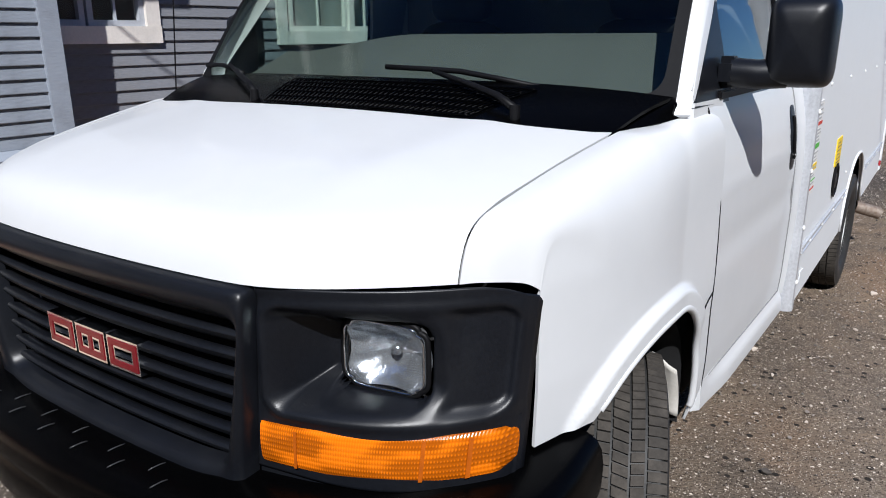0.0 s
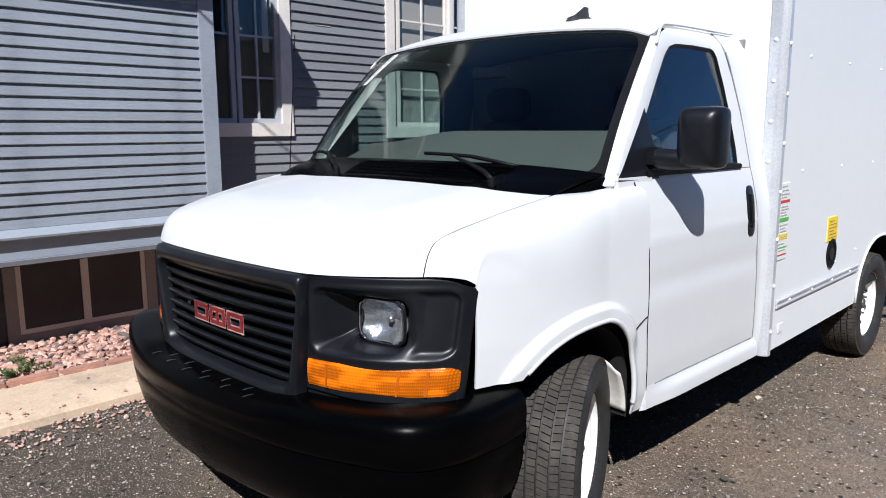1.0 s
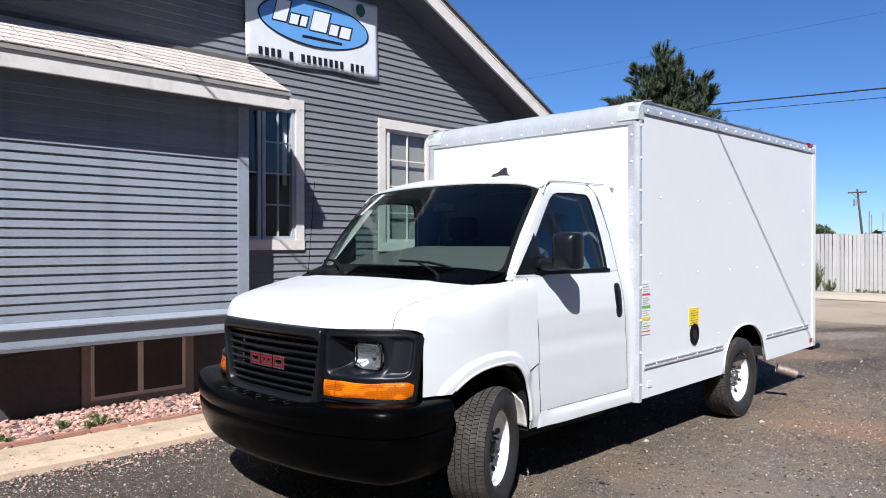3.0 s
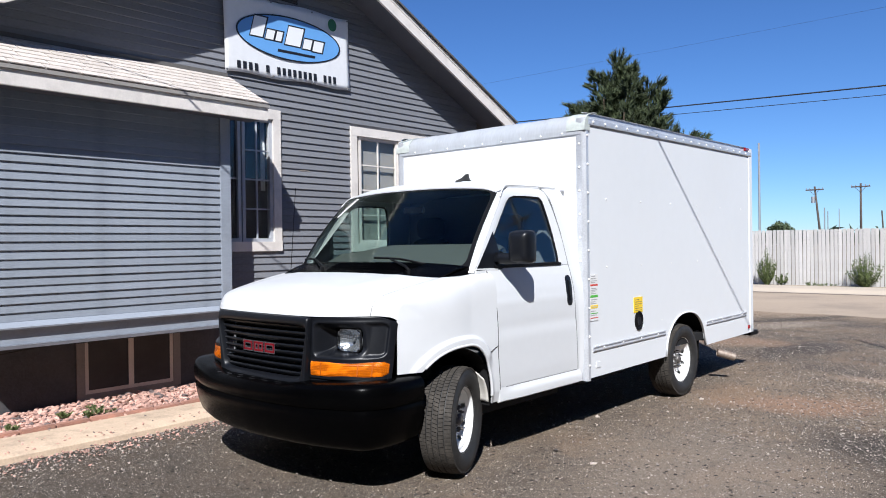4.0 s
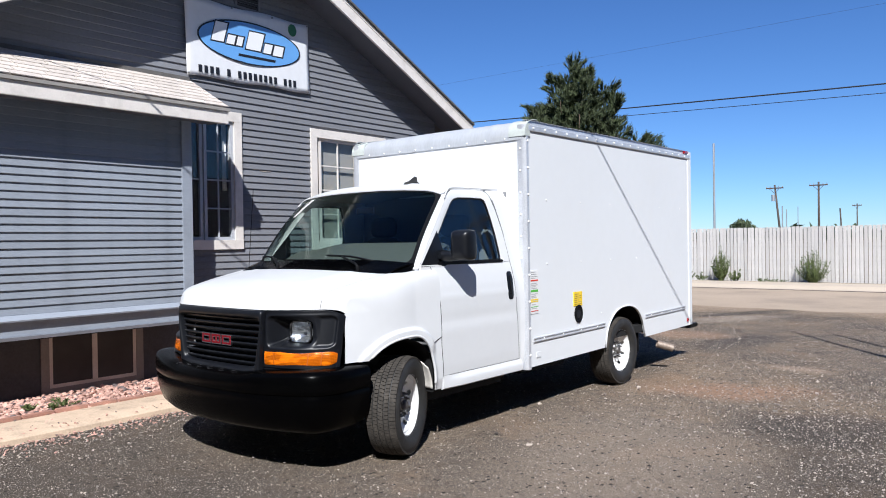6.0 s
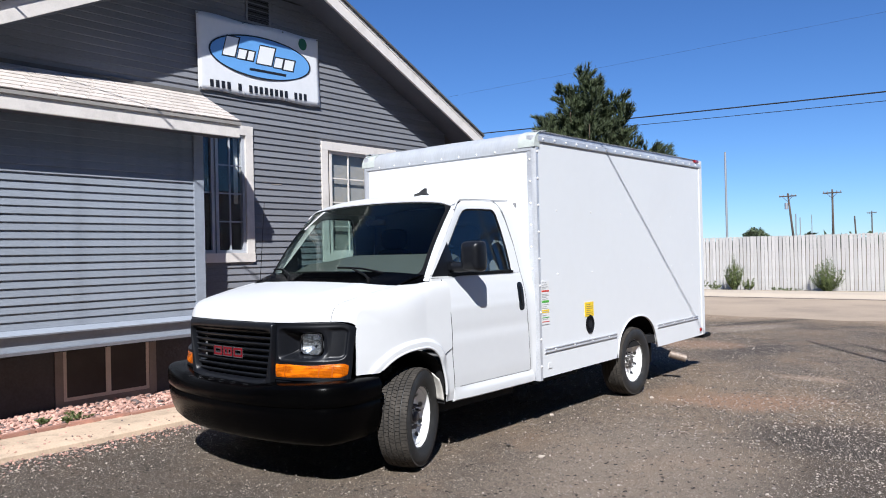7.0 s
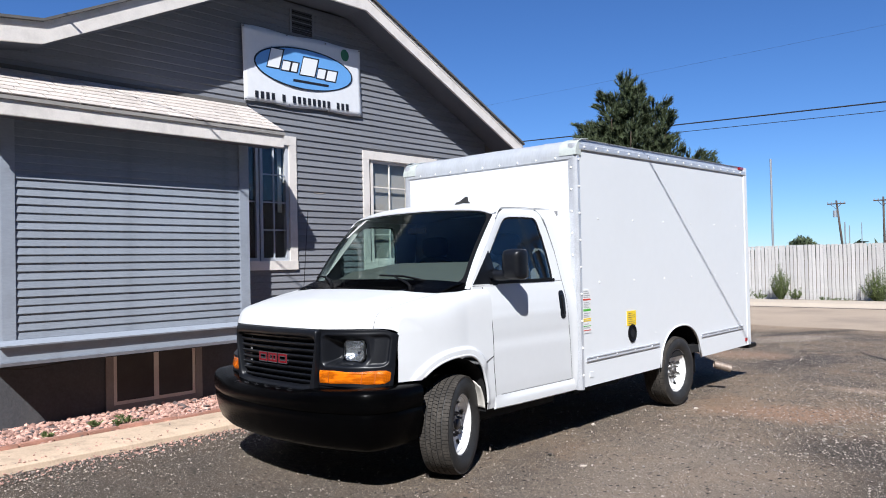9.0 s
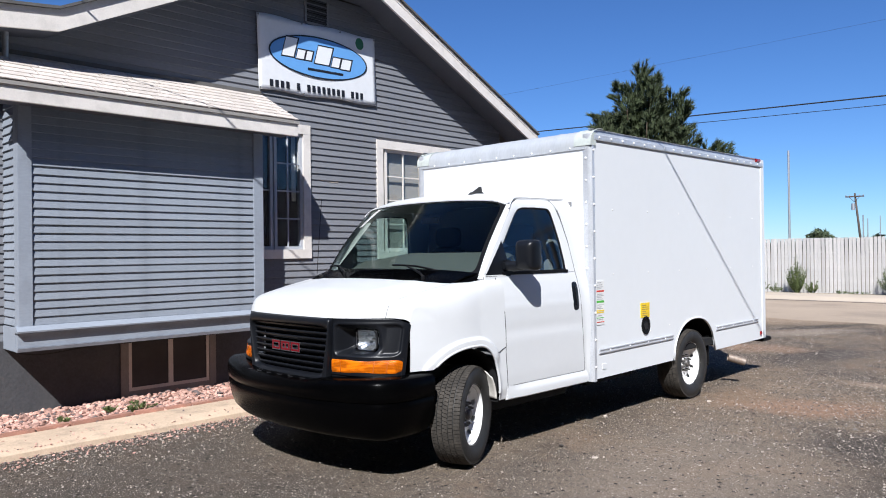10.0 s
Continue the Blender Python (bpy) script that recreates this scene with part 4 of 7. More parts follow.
def wiper(u0, u1, lift):
    pivot = Vector(cowl_pt((u0 / 0.93 + 1) / 2, 0.22)) + Vector((0, -0.01, 0.018))
    tip = ws_pt(u1 / 0.93, lift, 0.03)
    mid = pivot.lerp(tip, 0.5) + Vector((0, -0.012, 0.014))
    w = part("wiper", tube([pivot + Vector((0, 0, -0.03)), pivot + Vector((0, 0, 0.010))], 0.014, 12), TRIM, truck, smooth=40)
    part("wiper_arm", tube([pivot, pivot.lerp(mid, 0.35) + Vector((0, 0, 0.01)), mid, tip], 0.012, 6, r_end=0.007), TRIM, w, smooth=True)
    d = (tip - pivot).normalized()
    a = tip - d * 0.27
    b = tip + d * 0.24
    ua, ub = (a.x - CX) / 0.93, (b.x - CX) / 0.93
    pa, pb = ws_pt(max(-0.97, min(0.97, ua)), max(0.02, lift - 0.035), 0.012), ws_pt(max(-0.97, min(0.97, ub)), lift + 0.03, 0.012)
    part("wiper_blade", tube([pa, pa.lerp(pb, 0.3) + Vector((0, -0.008, 0.012)), pa.lerp(pb, 0.5) + Vector((0, -0.012, 0.018)), pa.lerp(pb, 0.7) + Vector((0, -0.008, 0.012)), pb], 0.009, 6), TRIM, w, smooth=True)


wiper(0.64, 0.20, 0.07)
wiper(-0.29, -0.62, 0.09)

# cab interior
part("dashboard", thick(grid(lambda a, b: (X((2 * a - 1) * 0.93), -1.47 + 0.60 * b - 0.05 * (1 - (2 * a - 1) ** 2) * (1 - b), 1.372 + 0.165 * min(1, b * 1.2) ** 1.2 - 0.25 * max(0, b - 0.9) / 0.1 + 0.072 * sstep(0.02, 0.40, a) * sstep(1.06, 0.95, a) * sstep(0.15, 0.75, b)), 40, 24), 0.03), INTERIOR, truck, "grey moulded dashboard", smooth=40)
bm = bmesh.new()
for i in range(9):
    w = 0.18 + 0.05 * i
    box(bm, X(w), X(w + 0.036), -1.36, -1.335, 1.405, 1.422)
part("defroster_vent", bm, DARK, truck)
part("steering_wheel", revolve([(0.19 + 0.016 * math.cos(t * math.pi / 4), 0.016 * math.sin(t * math.pi / 4)) for t in range(9)], 36, m=pose(X(0.44), -0.74, 1.37, 0, -32, 90)), SEAT, truck, smooth=True)


def cushion(c, h, e=0.45, bm=None, nu=20, nv=12):
    """A padded block with softly rounded sides."""
    bm = bm or bmesh.new()

    def pw(v, k):
        return math.copysign(abs(v) ** k, v)
    return grid(lambda a, b: (c[0] + h[0] * pw(math.cos(2 * math.pi * a), e) * pw(math.cos(math.pi * (b - 0.5)), e), c[1] + h[1] * pw(math.sin(2 * math.pi * a), e) * pw(math.cos(math.pi * (b - 0.5)), e), c[2] + h[2] * pw(math.sin(math.pi * (b - 0.5)), e)), nu, nv, bm)


for u in (0.45, -0.45):
    bm = cushion((X(u), -0.48, 0.88), (0.26, 0.28, 0.12))
    cushion((X(u), -0.22, 1.30), (0.25, 0.10, 0.37), 0.5, bm)
    seat = part("seat", bm, SEAT, truck, "dark fabric bucket seat", smooth=60)
    part("headrest", cushion((X(u), -0.22, 1.765), (0.155, 0.065, 0.105), 0.55), SEAT, seat, smooth=60)
part("cab_rear_wall", boxes((X(-0.9), X(0.9), -0.045, -0.02, 0.45, 2.06)), CABWALL, truck)
part("headliner", thick(grid(lambda a, b: (X((2 * a - 1) * 0.76), -0.93 + 0.88 * b, 2.03 + 0.06 * (1 - (2 * a - 1) ** 2)), 8, 4), 0.01), CABWALL, truck)
part("cab_floor", boxes((X(-0.95), X(0.95), -1.10, 0.0, 0.46, 0.50)), DARK, truck)
part("rear_view_mirror", boxes((X(-0.12), X(0.12), -0.99, -0.965, 1.87, 1.93), bevel=0.01), TRIM, truck)


# front fascia
def fascia(u, z, out=0.0):
    """Point on the upright front surface; its corners lean back towards the hood."""
    du = 1e-3
    t = Vector((du, nose_y(u + du) - nose_y(u), 0)).normalized()
    nrm = Vector((t.y, -t.x, 0))
    lean = 0.19 * (z - 0.75) * sstep(0.50, 0.86, abs(u))
    return Vector((X(u), nose_y(u) + lean, z)) + nrm * out


def fstrip(u0, u1, z0, z1, nu, nz, out):
    return grid(lambda a, b: fascia(u0 + (u1 - u0) * a, (z0(u0 + (u1 - u0) * a) if callable(z0) else z0) * (1 - b) + (z1(u0 + (u1 - u0) * a) if callable(z1) else z1) * b, out(a, b) if callable(out) else out), nu, nz)


def seam_u(z):
    """Joint between the grille frame and the headlamp bezel."""
    return 0.506 + 0.080 * (z - 0.75)


def ring_pt(t, k):
    """Rounded frame round the slats: t runs round, k from the outer edge inward."""
    side, q = int(t * 4) % 4, (t * 4) % 1 * 2 - 1
    w, h = ((1, q), (-q, 1), (-1, -q), (q, -1))[side]
    lo_ = (abs(w) ** 40 + abs(h) ** 40) ** (1 / 40)
    li_ = (abs(w) ** 11 + abs(h) ** 11) ** (1 / 11)
    zo, zi = 0.9025 + 0.2495 * h / lo_, 0.913 + 0.172 * h / li_
    uo, ui = w / lo_ * (seam_u(zo) - 0.002), w / li_ * (0.443 + 0.230 * (zi - 0.75))
    out = -0.022 + 0.028 * sstep(0.0, 0.10, k) + 0.024 * math.sin(min(1, k * 1.05) * math.pi) ** 0.5 - 0.03 * sstep(0.9, 1.0, k)
    return fascia(uo + (ui - uo) * k, zo + (zi - zo) * k, out)


rb = bmesh.new()
rows = [[rb.verts.new(ring_pt(i / 240, j / 12)) for j in range(13)] for i in range(240)]
for i in range(240):
    for j in range(12):
        rb.faces.new((rows[i][j], rows[(i + 1) % 240][j], rows[(i + 1) % 240][j + 1], rows[i][j + 1]))
grille = part("grille", rb, BLACK, truck, "black horizontal slat grille", smooth=50)
part("grille_backing", fstrip(-0.50, 0.50, 0.70, 1.10, 20, 2, -0.10), DARK, grille, smooth=True)
for i in range(8):
    zc = 0.760 + 0.0445 * i

    def slat(a, b, zc=zc):
        u = (-0.488 + 0.976 * a) * (1 + 0.42 * (zc - 0.93))
        th = b * 2 * math.pi
        return fascia(u, zc + 0.0145 * math.sin(th) + 0.010 * math.cos(th), -0.030 + 0.024 * math.cos(th))
    part("slat", grid(slat, 36, 12), BLACK, grille, smooth=True)
# badge of three plain hollow red blocks in chrome surrounds
def hollow_block(u0, u1, z0, z1, wall, depth, bar):
    """A rectangular frame standing proud of the slats, with an upright bar in some."""
    bm = bmesh.new()
    cells = [(u0, u0 + wall, z0, z1), (u1 - wall, u1, z0, z1), (u0 + wall, u1 - wall, z0, z0 + wall), (u0 + wall, u1 - wall, z1 - wall, z1)]
    if bar:
        m_ = (u0 + u1) / 2
        cells.append((m_ - wall * 0.45, m_ + wall * 0.45, z0 + wall, z1 - wall))
    for a0, a1, c0, c1 in cells:
        ring = ((a0, c0), (a1, c0), (a1, c1), (a0, c1))
        fr = [bm.verts.new(fascia(u, z, depth)) for u, z in ring]
        bk = [bm.verts.new(fascia(u, z, -0.03)) for u, z in ring]
        bm.faces.new(fr)
        bm.faces.new(bk)
        for k in range(4):
            bm.faces.new((fr[k], fr[(k + 1) % 4], bk[(k + 1) % 4], bk[k]))
    return bm


for u0, u1, bar in ((-0.202, -0.082, False), (-0.072, 0.050, True), (0.060, 0.178, False)):
    holder = part("badge", hollow_block(u0, u1, 0.878, 0.956, 0.027, 0.002, bar), CHROME, truck, "plain hollow red badge block with chrome edge")
    part("enamel", hollow_block(u0 + 0.0065, u1 - 0.0065, 0.8845, 0.9495, 0.014, 0.004, bar), REDB, holder)


# headlamp bezels
LC = Vector((0.729, -2.356, 0.994))      # headlamp centre, as (u, y, z)


def lamp_plane(u):
    return LC.y + 0.17 * (u - LC.x)


def setback(u):
    """The lamp panels stand a little behind the grille frame at its joint."""
    return 0.026 * sstep(0.85, 0.55, abs(u))


def bezel_pt(s, u, z):
    """Fascia with a pocket that runs back to the headlamp; the outer third stays a shallow panel."""
    p = fascia(u, z, 0.010 - setback(u))
    pocket = rrect(u, z, 0.750, 0.998, 0.208, 0.116, 0.045)
    rimd = 0.007 * math.exp(-(pocket / 0.014) ** 2)
    w = sstep(0.0, -0.075, pocket)
    w = max(w, sstep(0.02, -0.012, rrect(u, z, LC.x, LC.z, 0.100, 0.081, 0.03)))
    outer = sstep(0.842, 0.868, u)
    shallow = p.y + 0.022 * sstep(0.0, -0.03, pocket)
    y = (p.y * (1 - w) + (lamp_plane(u) + 0.012) * w) * (1 - outer) + shallow * outer
    y -= rimd + 0.008 * math.exp(-((z - 1.145) / 0.018) ** 2)
    x = (p.x - CX)
    return Vector((X(s * x), y, z))


for s in S:
    def bz(a, b, s=s):
        top = 1.149
        u = 0.56 + 0.406 * a
        if u > 0.876:
            top -= 0.055 * (1 - math.sqrt(max(0.0, 1 - ((u - 0.876) / 0.0901) ** 2)))
        z = 0.75 + (top - 0.75) * b
        u = seam_u(z) + (0.966 - seam_u(z)) * a
        p = bezel_pt(s, u, z)
        p.y += 0.03 * sstep(0.950, 0.966, u)
        return p
    bezel = part("headlamp_bezel", thick(grid(bz, 96, 88, None, lambda a, b: rrect(seam_u(0.75 + 0.399 * b) + (0.966 - seam_u(0.75 + 0.399 * b)) * a, 0.75 + 0.399 * b, LC.x, LC.z, 0.094, 0.075, 0.02) > 0), 0.006), BLACK, truck, "black moulded headlamp surround", smooth=True)

    def lampf(a, b, s=s, d=0.0, bul=0.012, k=1.0):
        w, h = 2 * a - 1, 2 * b - 1
        r = max(abs(w), abs(h))
        l = (abs(w) ** 7 + abs(h) ** 7) ** (1 / 7) or 1
        w, h = w * r / l * k, h * r / l * k
        u = LC.x + w * 0.093
        return Vector((X(s * u), lamp_plane(u) - bul * (1 - min(1, max(abs(w), abs(h))) ** 4) - d, LC.z + h * 0.074))
    lamp = part("headlamp", thick(grid(lampf, 24, 20), 0.005), LAMP, truck, "square sealed beam headlamp with ribbed glass", smooth=40)
    lamp.visible_shadow = False
    part("reflector", grid(lambda a, b: lampf(a, b, d=-0.008 - 0.055 * (1 - min(1, (2 * a - 1) ** 2 * 0.8 + (2 * b - 1) ** 2 * 0.8)), bul=0.0), 20, 16), REFLECTOR, lamp, smooth=True)
    part("bulb", tube([lampf(0.5, 0.5, d=-0.055), lampf(0.5, 0.5, d=-0.045)], 0.012, 8), REFLECTOR, lamp, smooth=True)
    ringp = [lampf(0.5 + 0.5 * math.copysign(abs(math.cos(t)) ** 0.35, math.cos(t)), 0.5 + 0.5 * math.copysign(abs(math.sin(t)) ** 0.35, math.sin(t)), bul=0, k=1.04) for t in [2 * math.pi * k / 48 for k in range(49)]]
    part("lamp_ring", tube(ringp, 0.006, 6, caps=False), TRIM, lamp, smooth=True)
    part("lamp_rim", tube([p_ + Vector((0, -0.006, 0)) for p_ in [lampf(0.5 + 0.5 * math.copysign(abs(math.cos(t)) ** 0.35, math.cos(t)), 0.5 + 0.5 * math.copysign(abs(math.sin(t)) ** 0.35, math.sin(t)), bul=0, k=0.97) for t in [2 * math.pi * k / 48 for k in range(49)]]], 0.0022, 6, caps=False), CHROME, lamp, smooth=True)

    # turn signal
    def sig_set(u):
        return 0.026 * sstep(0.97, 0.55, u)

    def sig(a, b, s=s):
        u = 0.526 + 0.438 * a
        end = 0.020 * (1 - math.sqrt(max(0.0, 1 - (max(0.0, a - 0.93) / 0.0705) ** 2)))
        z0, z1 = 0.770 + end, 0.860 + 0.002 * a - end
        return fascia(s * u, z0 + (z1 - z0) * b, 0.014 - sig_set(u) + 0.007 * math.sin(b * math.pi) ** 0.4 - 0.010 * sstep(0.93, 1.0, a))
    lampt = part("turn_signal", thick(grid(sig, 60, 12), 0.010), AMBER, truck, "long amber turn signal lens", smooth=40)
    for u in (0.609, 0.836, 0.900):
        bm = grid(lambda a, b, u=u: fascia(s * (u - 0.003 + 0.006 * a), 0.774 + 0.080 * b, 0.0235 - sig_set(u) - 0.006 * sstep(0.90, 0.98, u)), 2, 4)
        part("lens_divider", thick(bm, 0.002), AMBER_IN, lampt)
    part("signal_housing", thick(fstrip(s * 0.508, s * 0.966, 0.732, 0.874, 30, 4, lambda a, b: 0.004 - sig_set(0.508 + 0.458 * a)), 0.02), BLACK, truck, smooth=40)

# bumper
# step ribs get a paler, glossier black: edge glints put into the colour
RIB_GLINT = mat("rib_glint_plastic", (0.05, 0.05, 0.055), 0.3, vary=0.1, spec=0.6)
BPATH = [(0.0, -2.70), (0.28, -2.685), (0.56, -2.645), (0.80, -2.575), (0.985, -2.49), (1.062, -2.35), (1.076, -2.18), (1.060, -2.0)]
half = spline([(u, y, 0) for u, y in BPATH], 40)
path = [Vector((-p.x, p.y, 0)) for p in half[::-1]][:-1] + half
PROFILE = [(-0.20, 0.735), (-0.10, 0.733), (-0.035, 0.728), (-0.012, 0.715), (0.0, 0.695), (0.006, 0.66), (0.004, 0.615), (0.000, 0.592), (-0.012, 0.582), (-0.010, 0.570), (-0.004, 0.555), (-0.012, 0.50), (-0.028, 0.43), (-0.055, 0.36), (-0.09, 0.325), (-0.16, 0.30)]
bm = bmesh.new()
rows = []
for i, p in enumerate(path):
    d = (path[min(i + 1, len(path) - 1)] - path[max(i - 1, 0)]).normalized()
    nrm = Vector((d.y, -d.x, 0))
    rows.append([bm.verts.new((X(p.x + nrm.x * o), p.y + nrm.y * o, z + 0.02 * sstep(0.5, 1.0, abs(p.x)) * sstep(0.5, 0.74, z) - 0.02 * (1 - sstep(0.35, 0.55, abs(p.x))) * sstep(0.6, 0.73, z))) for o, z in PROFILE])
for r0, r1 in zip(rows, rows[1:]):
    for k in range(len(PROFILE) - 1):
        bm.faces.new((r0[k], r1[k], r1[k + 1], r0[k + 1]))
bumper = part("front_bumper", thick(bm, 0.012), BUMPER, truck, "black wraparound plastic front bumper", smooth=50)
for row in range(2):
    for i in range(7):
        u = -0.45 + 0.145 * i + 0.06 * row
        p = Vector((X(u), nose_y(u) - 0.060 - 0.040 * row + 0.004, 0.7125))
        rib = tube([(p.x - 0.003, p.y - 0.018, p.z - 0.001), (p.x, p.y - 0.006, p.z + 0.001), (p.x + 0.002, p.y + 0.008, p.z + 0.0015), (p.x + 0.004, p.y + 0.020, p.z)], 0.0013, 6)
        part("step_rib", rib, RIB_GLINT, bumper, smooth=True)


SHAPE[0] = None

# ---- wheels ----
def wheel(name, at, steer, s, label):
    M = pose(*at, 0, 0, steer) @ (Matrix.Identity(4) if s > 0 else pose(0, 0, 0, 0, 0, 180))
    R, W = 0.374, 0.118
    w = thing_part(name, at, label)
    side = [(0.225, 0.085), (0.244, 0.105), (0.285, W + 0.004), (0.32, W + 0.003), (0.345, W - 0.004), (0.358, W - 0.016), (R - 0.011, W - 0.024)]
    tyre = [(r, x) for r, x in side] + [(R - 0.010, 0.0)] + [(r, -x) for r, x in side[::-1]]
    ty = part("tyre", revolve(tyre, 64, m=M), SIDEWALL, w, "black all season tyre", smooth=40)
    # tread blocks in five ribs
    bm = bmesh.new()
    NB = 84
    for x0, x1, ph, sk in ((-0.112, -0.066, 0, 0.0), (-0.058, -0.026, 0.5, 0.25), (-0.019, 0.019, 0.25, 0.7), (0.026, 0.058, 0.0, -0.25), (0.066, 0.112, 0.5, 0.0)):
        for k in range(NB):
            a0 = 2 * math.pi * (k + ph) / NB
            a1 = a0 + 2 * math.pi / NB * 0.89
            vs = []
            for rr, g in ((R - 0.014, 1.0), (R, 0.94)):
                for a, x in ((a0, x0), (a1, x0), (a1, x1), (a0, x1)):
                    am = (a0 + a1) / 2
                    aa = am + (a - am) * g + sk * (x - (x0 + x1) / 2) / 0.04 * 2 * math.pi / NB * 0.6
                    crown = 0.010 * (abs(x) / 0.112) ** 3
                    r2 = rr - crown
                    vs.append(bm.verts.new(M @ Vector((x, r2 * math.cos(aa), r2 * math.sin(aa)))))
            for f in ((0, 1, 5, 4), (1, 2, 6, 5), (2, 3, 7, 6), (3, 0, 4, 7), (4, 5, 6, 7)):
                bm.faces.new([vs[i] for i in f])
    part("tread", bm, RUBBER, w, "dusty ribbed tread blocks")
    # steel rim: barrel, then a disc with oval vent holes
    barrel = [(0.229, 0.092), (0.236, 0.090), (0.235, 0.084), (0.224, 0.076), (0.212, 0.066), (0.204, 0.02), (0.196, -0.06), (0.205, -0.085)]
    rim = part("rim", revolve(barrel, 56, m=M), RIM, w, "white painted steel rim", smooth=40)
    NA, NR = 128, 26
    bm = bmesh.new()

    def disc(a, b):
        """Dished disc: it falls from the rim to a deep flat centre."""
        r = 0.206 - (0.206 - 0.050) * b
        th = 2 * math.pi * a
        x = 0.062 - 0.046 * sstep(0.206, 0.140, r) + 0.010 * sstep(0.085, 0.060, r)
        return M @ Vector((x, r * math.cos(th), r * math.sin(th)))

    def solid(a, b):
        r = 0.206 - (0.206 - 0.050) * b
        th = (a * 8) % 1.0
        da = (th - 0.5) / 8 * 2 * math.pi * r
        return (da / 0.024) ** 2 + ((r - 0.160) / 0.016) ** 2 > 1
    part("disc", thick(grid(disc, NA, NR, bm, keep=solid), 0.006, M @ Vector((-0.6, 0, 0))), RIM, w, smooth=40)
    part("brake_drum", revolve([(0.0, -0.045), (0.19, -0.045), (0.19, -0.09)], 32, m=M), DARK, w, smooth=30)
    part("hub", revolve([(0.0, 0.070), (0.028, 0.069), (0.036, 0.064), (0.042, 0.050), (0.045, 0.030), (0.050, 0.0)], 24, m=M), HUB, w, "greasy grey hub", smooth=30)
    for k in range(8):
        a = 2 * math.pi * (k + 0.5) / 8
        c = Vector((0, 0.0825 * math.cos(a), 0.0825 * math.sin(a)))
        bm = tube([M @ (c + Vector((-0.01, 0, 0))), M @ (c + Vector((0.044, 0, 0)))], 0.0145, 6)
        tube([M @ (c + Vector((0.042, 0, 0))), M @ (c + Vector((0.062, 0, 0)))], 0.008, 6, bm)
        part("lug_nut", bm, HUB, w)
    return w


def thing_part(name, at, label):
    """A part of the truck that holds sub-parts: its own base mesh is the axle stub."""
    bm = tube([(at[0] - 0.05, at[1], at[2]), (at[0] + 0.05, at[1], at[2])], 0.05, 10)
    return part(name, bm, STEEL, truck, label)


wheel("front_wheel", (X(0.930), -1.535, 0.374), 22, 1, "white steel front wheel turned outward")
wheel("front_wheel", (X(-0.930), -1.535, 0.374), 22, -1, "white steel front wheel")
wheel("rear_wheel", (X(1.005), 1.955, 0.368), 0, 1, "white steel rear wheel")
wheel("rear_wheel", (X(-1.005), 1.955, 0.368), 0, -1, "white steel rear wheel")
part("axle", tube([(X(-0.9), 1.96, 0.36), (X(0.9), 1.96, 0.36)], 0.06, 10), DARK, truck)

# ---- cargo box ----
BX0, BX1 = -2.24, 0.0


def bz(y, z):
    """Height on the box: the sill is level, the roof climbs to the tail."""
    return z + y * (0.003 + (RAKE - 0.003) * min(1.0, max(0.0, (z - 0.45) / 2.0)))


# driver side panel with the wheel cut-out, passenger side panel plain
def side_panel(x):
    bm = bmesh.new()
    ny, nz = 100, 40

    def low(y):
        d = (y - 2.045) / 0.50
        cut = 0.0 if abs(d) >= 1 else 0.445 + 0.405 * (1 - abs(d) ** 2.3) ** 0.5
        return max(0.447, cut)
    return grid(lambda a, b: (x, 0.01 + 3.98 * a, bz(3.98 * a, low(0.01 + 3.98 * a) + (2.66 - low(0.01 + 3.98 * a)) * b)), ny, 12, bm)


part("side_panel", thick(side_panel(-0.006), 0.02, (CX, 2, 1.5)), PANEL, truck, "glossy white fibreglass box side")
part("side_panel", thick(side_panel(BX1 + BX0 + 0.006), 0.02, (CX, 2, 1.5)), PANEL, truck)
part("front_panel", boxes((BX0 + 0.03, BX1 - 0.03, 0.004, 0.03, 0.75, 2.545)), PANEL, truck, "white front wall of the cargo box")
part("rear_panel", boxes((BX0 + 0.02, BX1 - 0.02, 3.96, 3.99, 0.50, 2.70)), PANEL, truck)
part("box_floor", boxes((BX0 + 0.03, BX1 - 0.03, 0.03, 3.96, 0.52, 0.60)), DARK, truck)
# wheel arch trim on the side panel
for x in (-0.004, BX0 + BX1 + 0.004):
    pts = []
    for i in range(41):
        y = 2.045 - 0.50 + 1.0 * i / 40
        d = (y - 2.045) / 0.50
        pts.append((x, y, bz(y, 0.445 + 0.405 * max(0, 1 - abs(d) ** 2.3) ** 0.5)))
    part("arch_trim", tube(pts, 0.009, 6), PANEL, truck, smooth=True)
    sgn = -1 if x > -1 else 1
    part("box_wheel_well", grid(lambda a, b: (x + sgn * (0.01 + 0.6 * b), 2.045 - 0.52 * math.cos(math.pi * a), 0.50 + 0.42 * math.sin(math.pi * a) ** 0.7), 20, 2), DARK, truck, smooth=True)
# front corner posts
for x, s in ((0.0, 1), (BX0, -1)):
    def post(a, b, x=x, s=s):
        pts = [(-0.085, 0.000), (-0.03, -0.006), (-0.010, 0.002), (0.0035, 0.014), (0.004, 0.03), (0.004, 0.05)]
        k = a * (len(pts) - 1)
        i = min(int(k), len(pts) - 2)
        t = k - i
        px = pts[i][0] * (1 - t) + pts[i + 1][0] * t
        py = pts[i][1] * (1 - t) + pts[i + 1][1] * t
        return (x + s * px, py - 0.002, 0.43 + 2.24 * b)
    cp = part("corner_post", thick(grid(post, 20, 6), 0.004, (CX, 2, 1.5)), ALU, truck, "riveted aluminium corner post" if s > 0 else "", smooth=30)
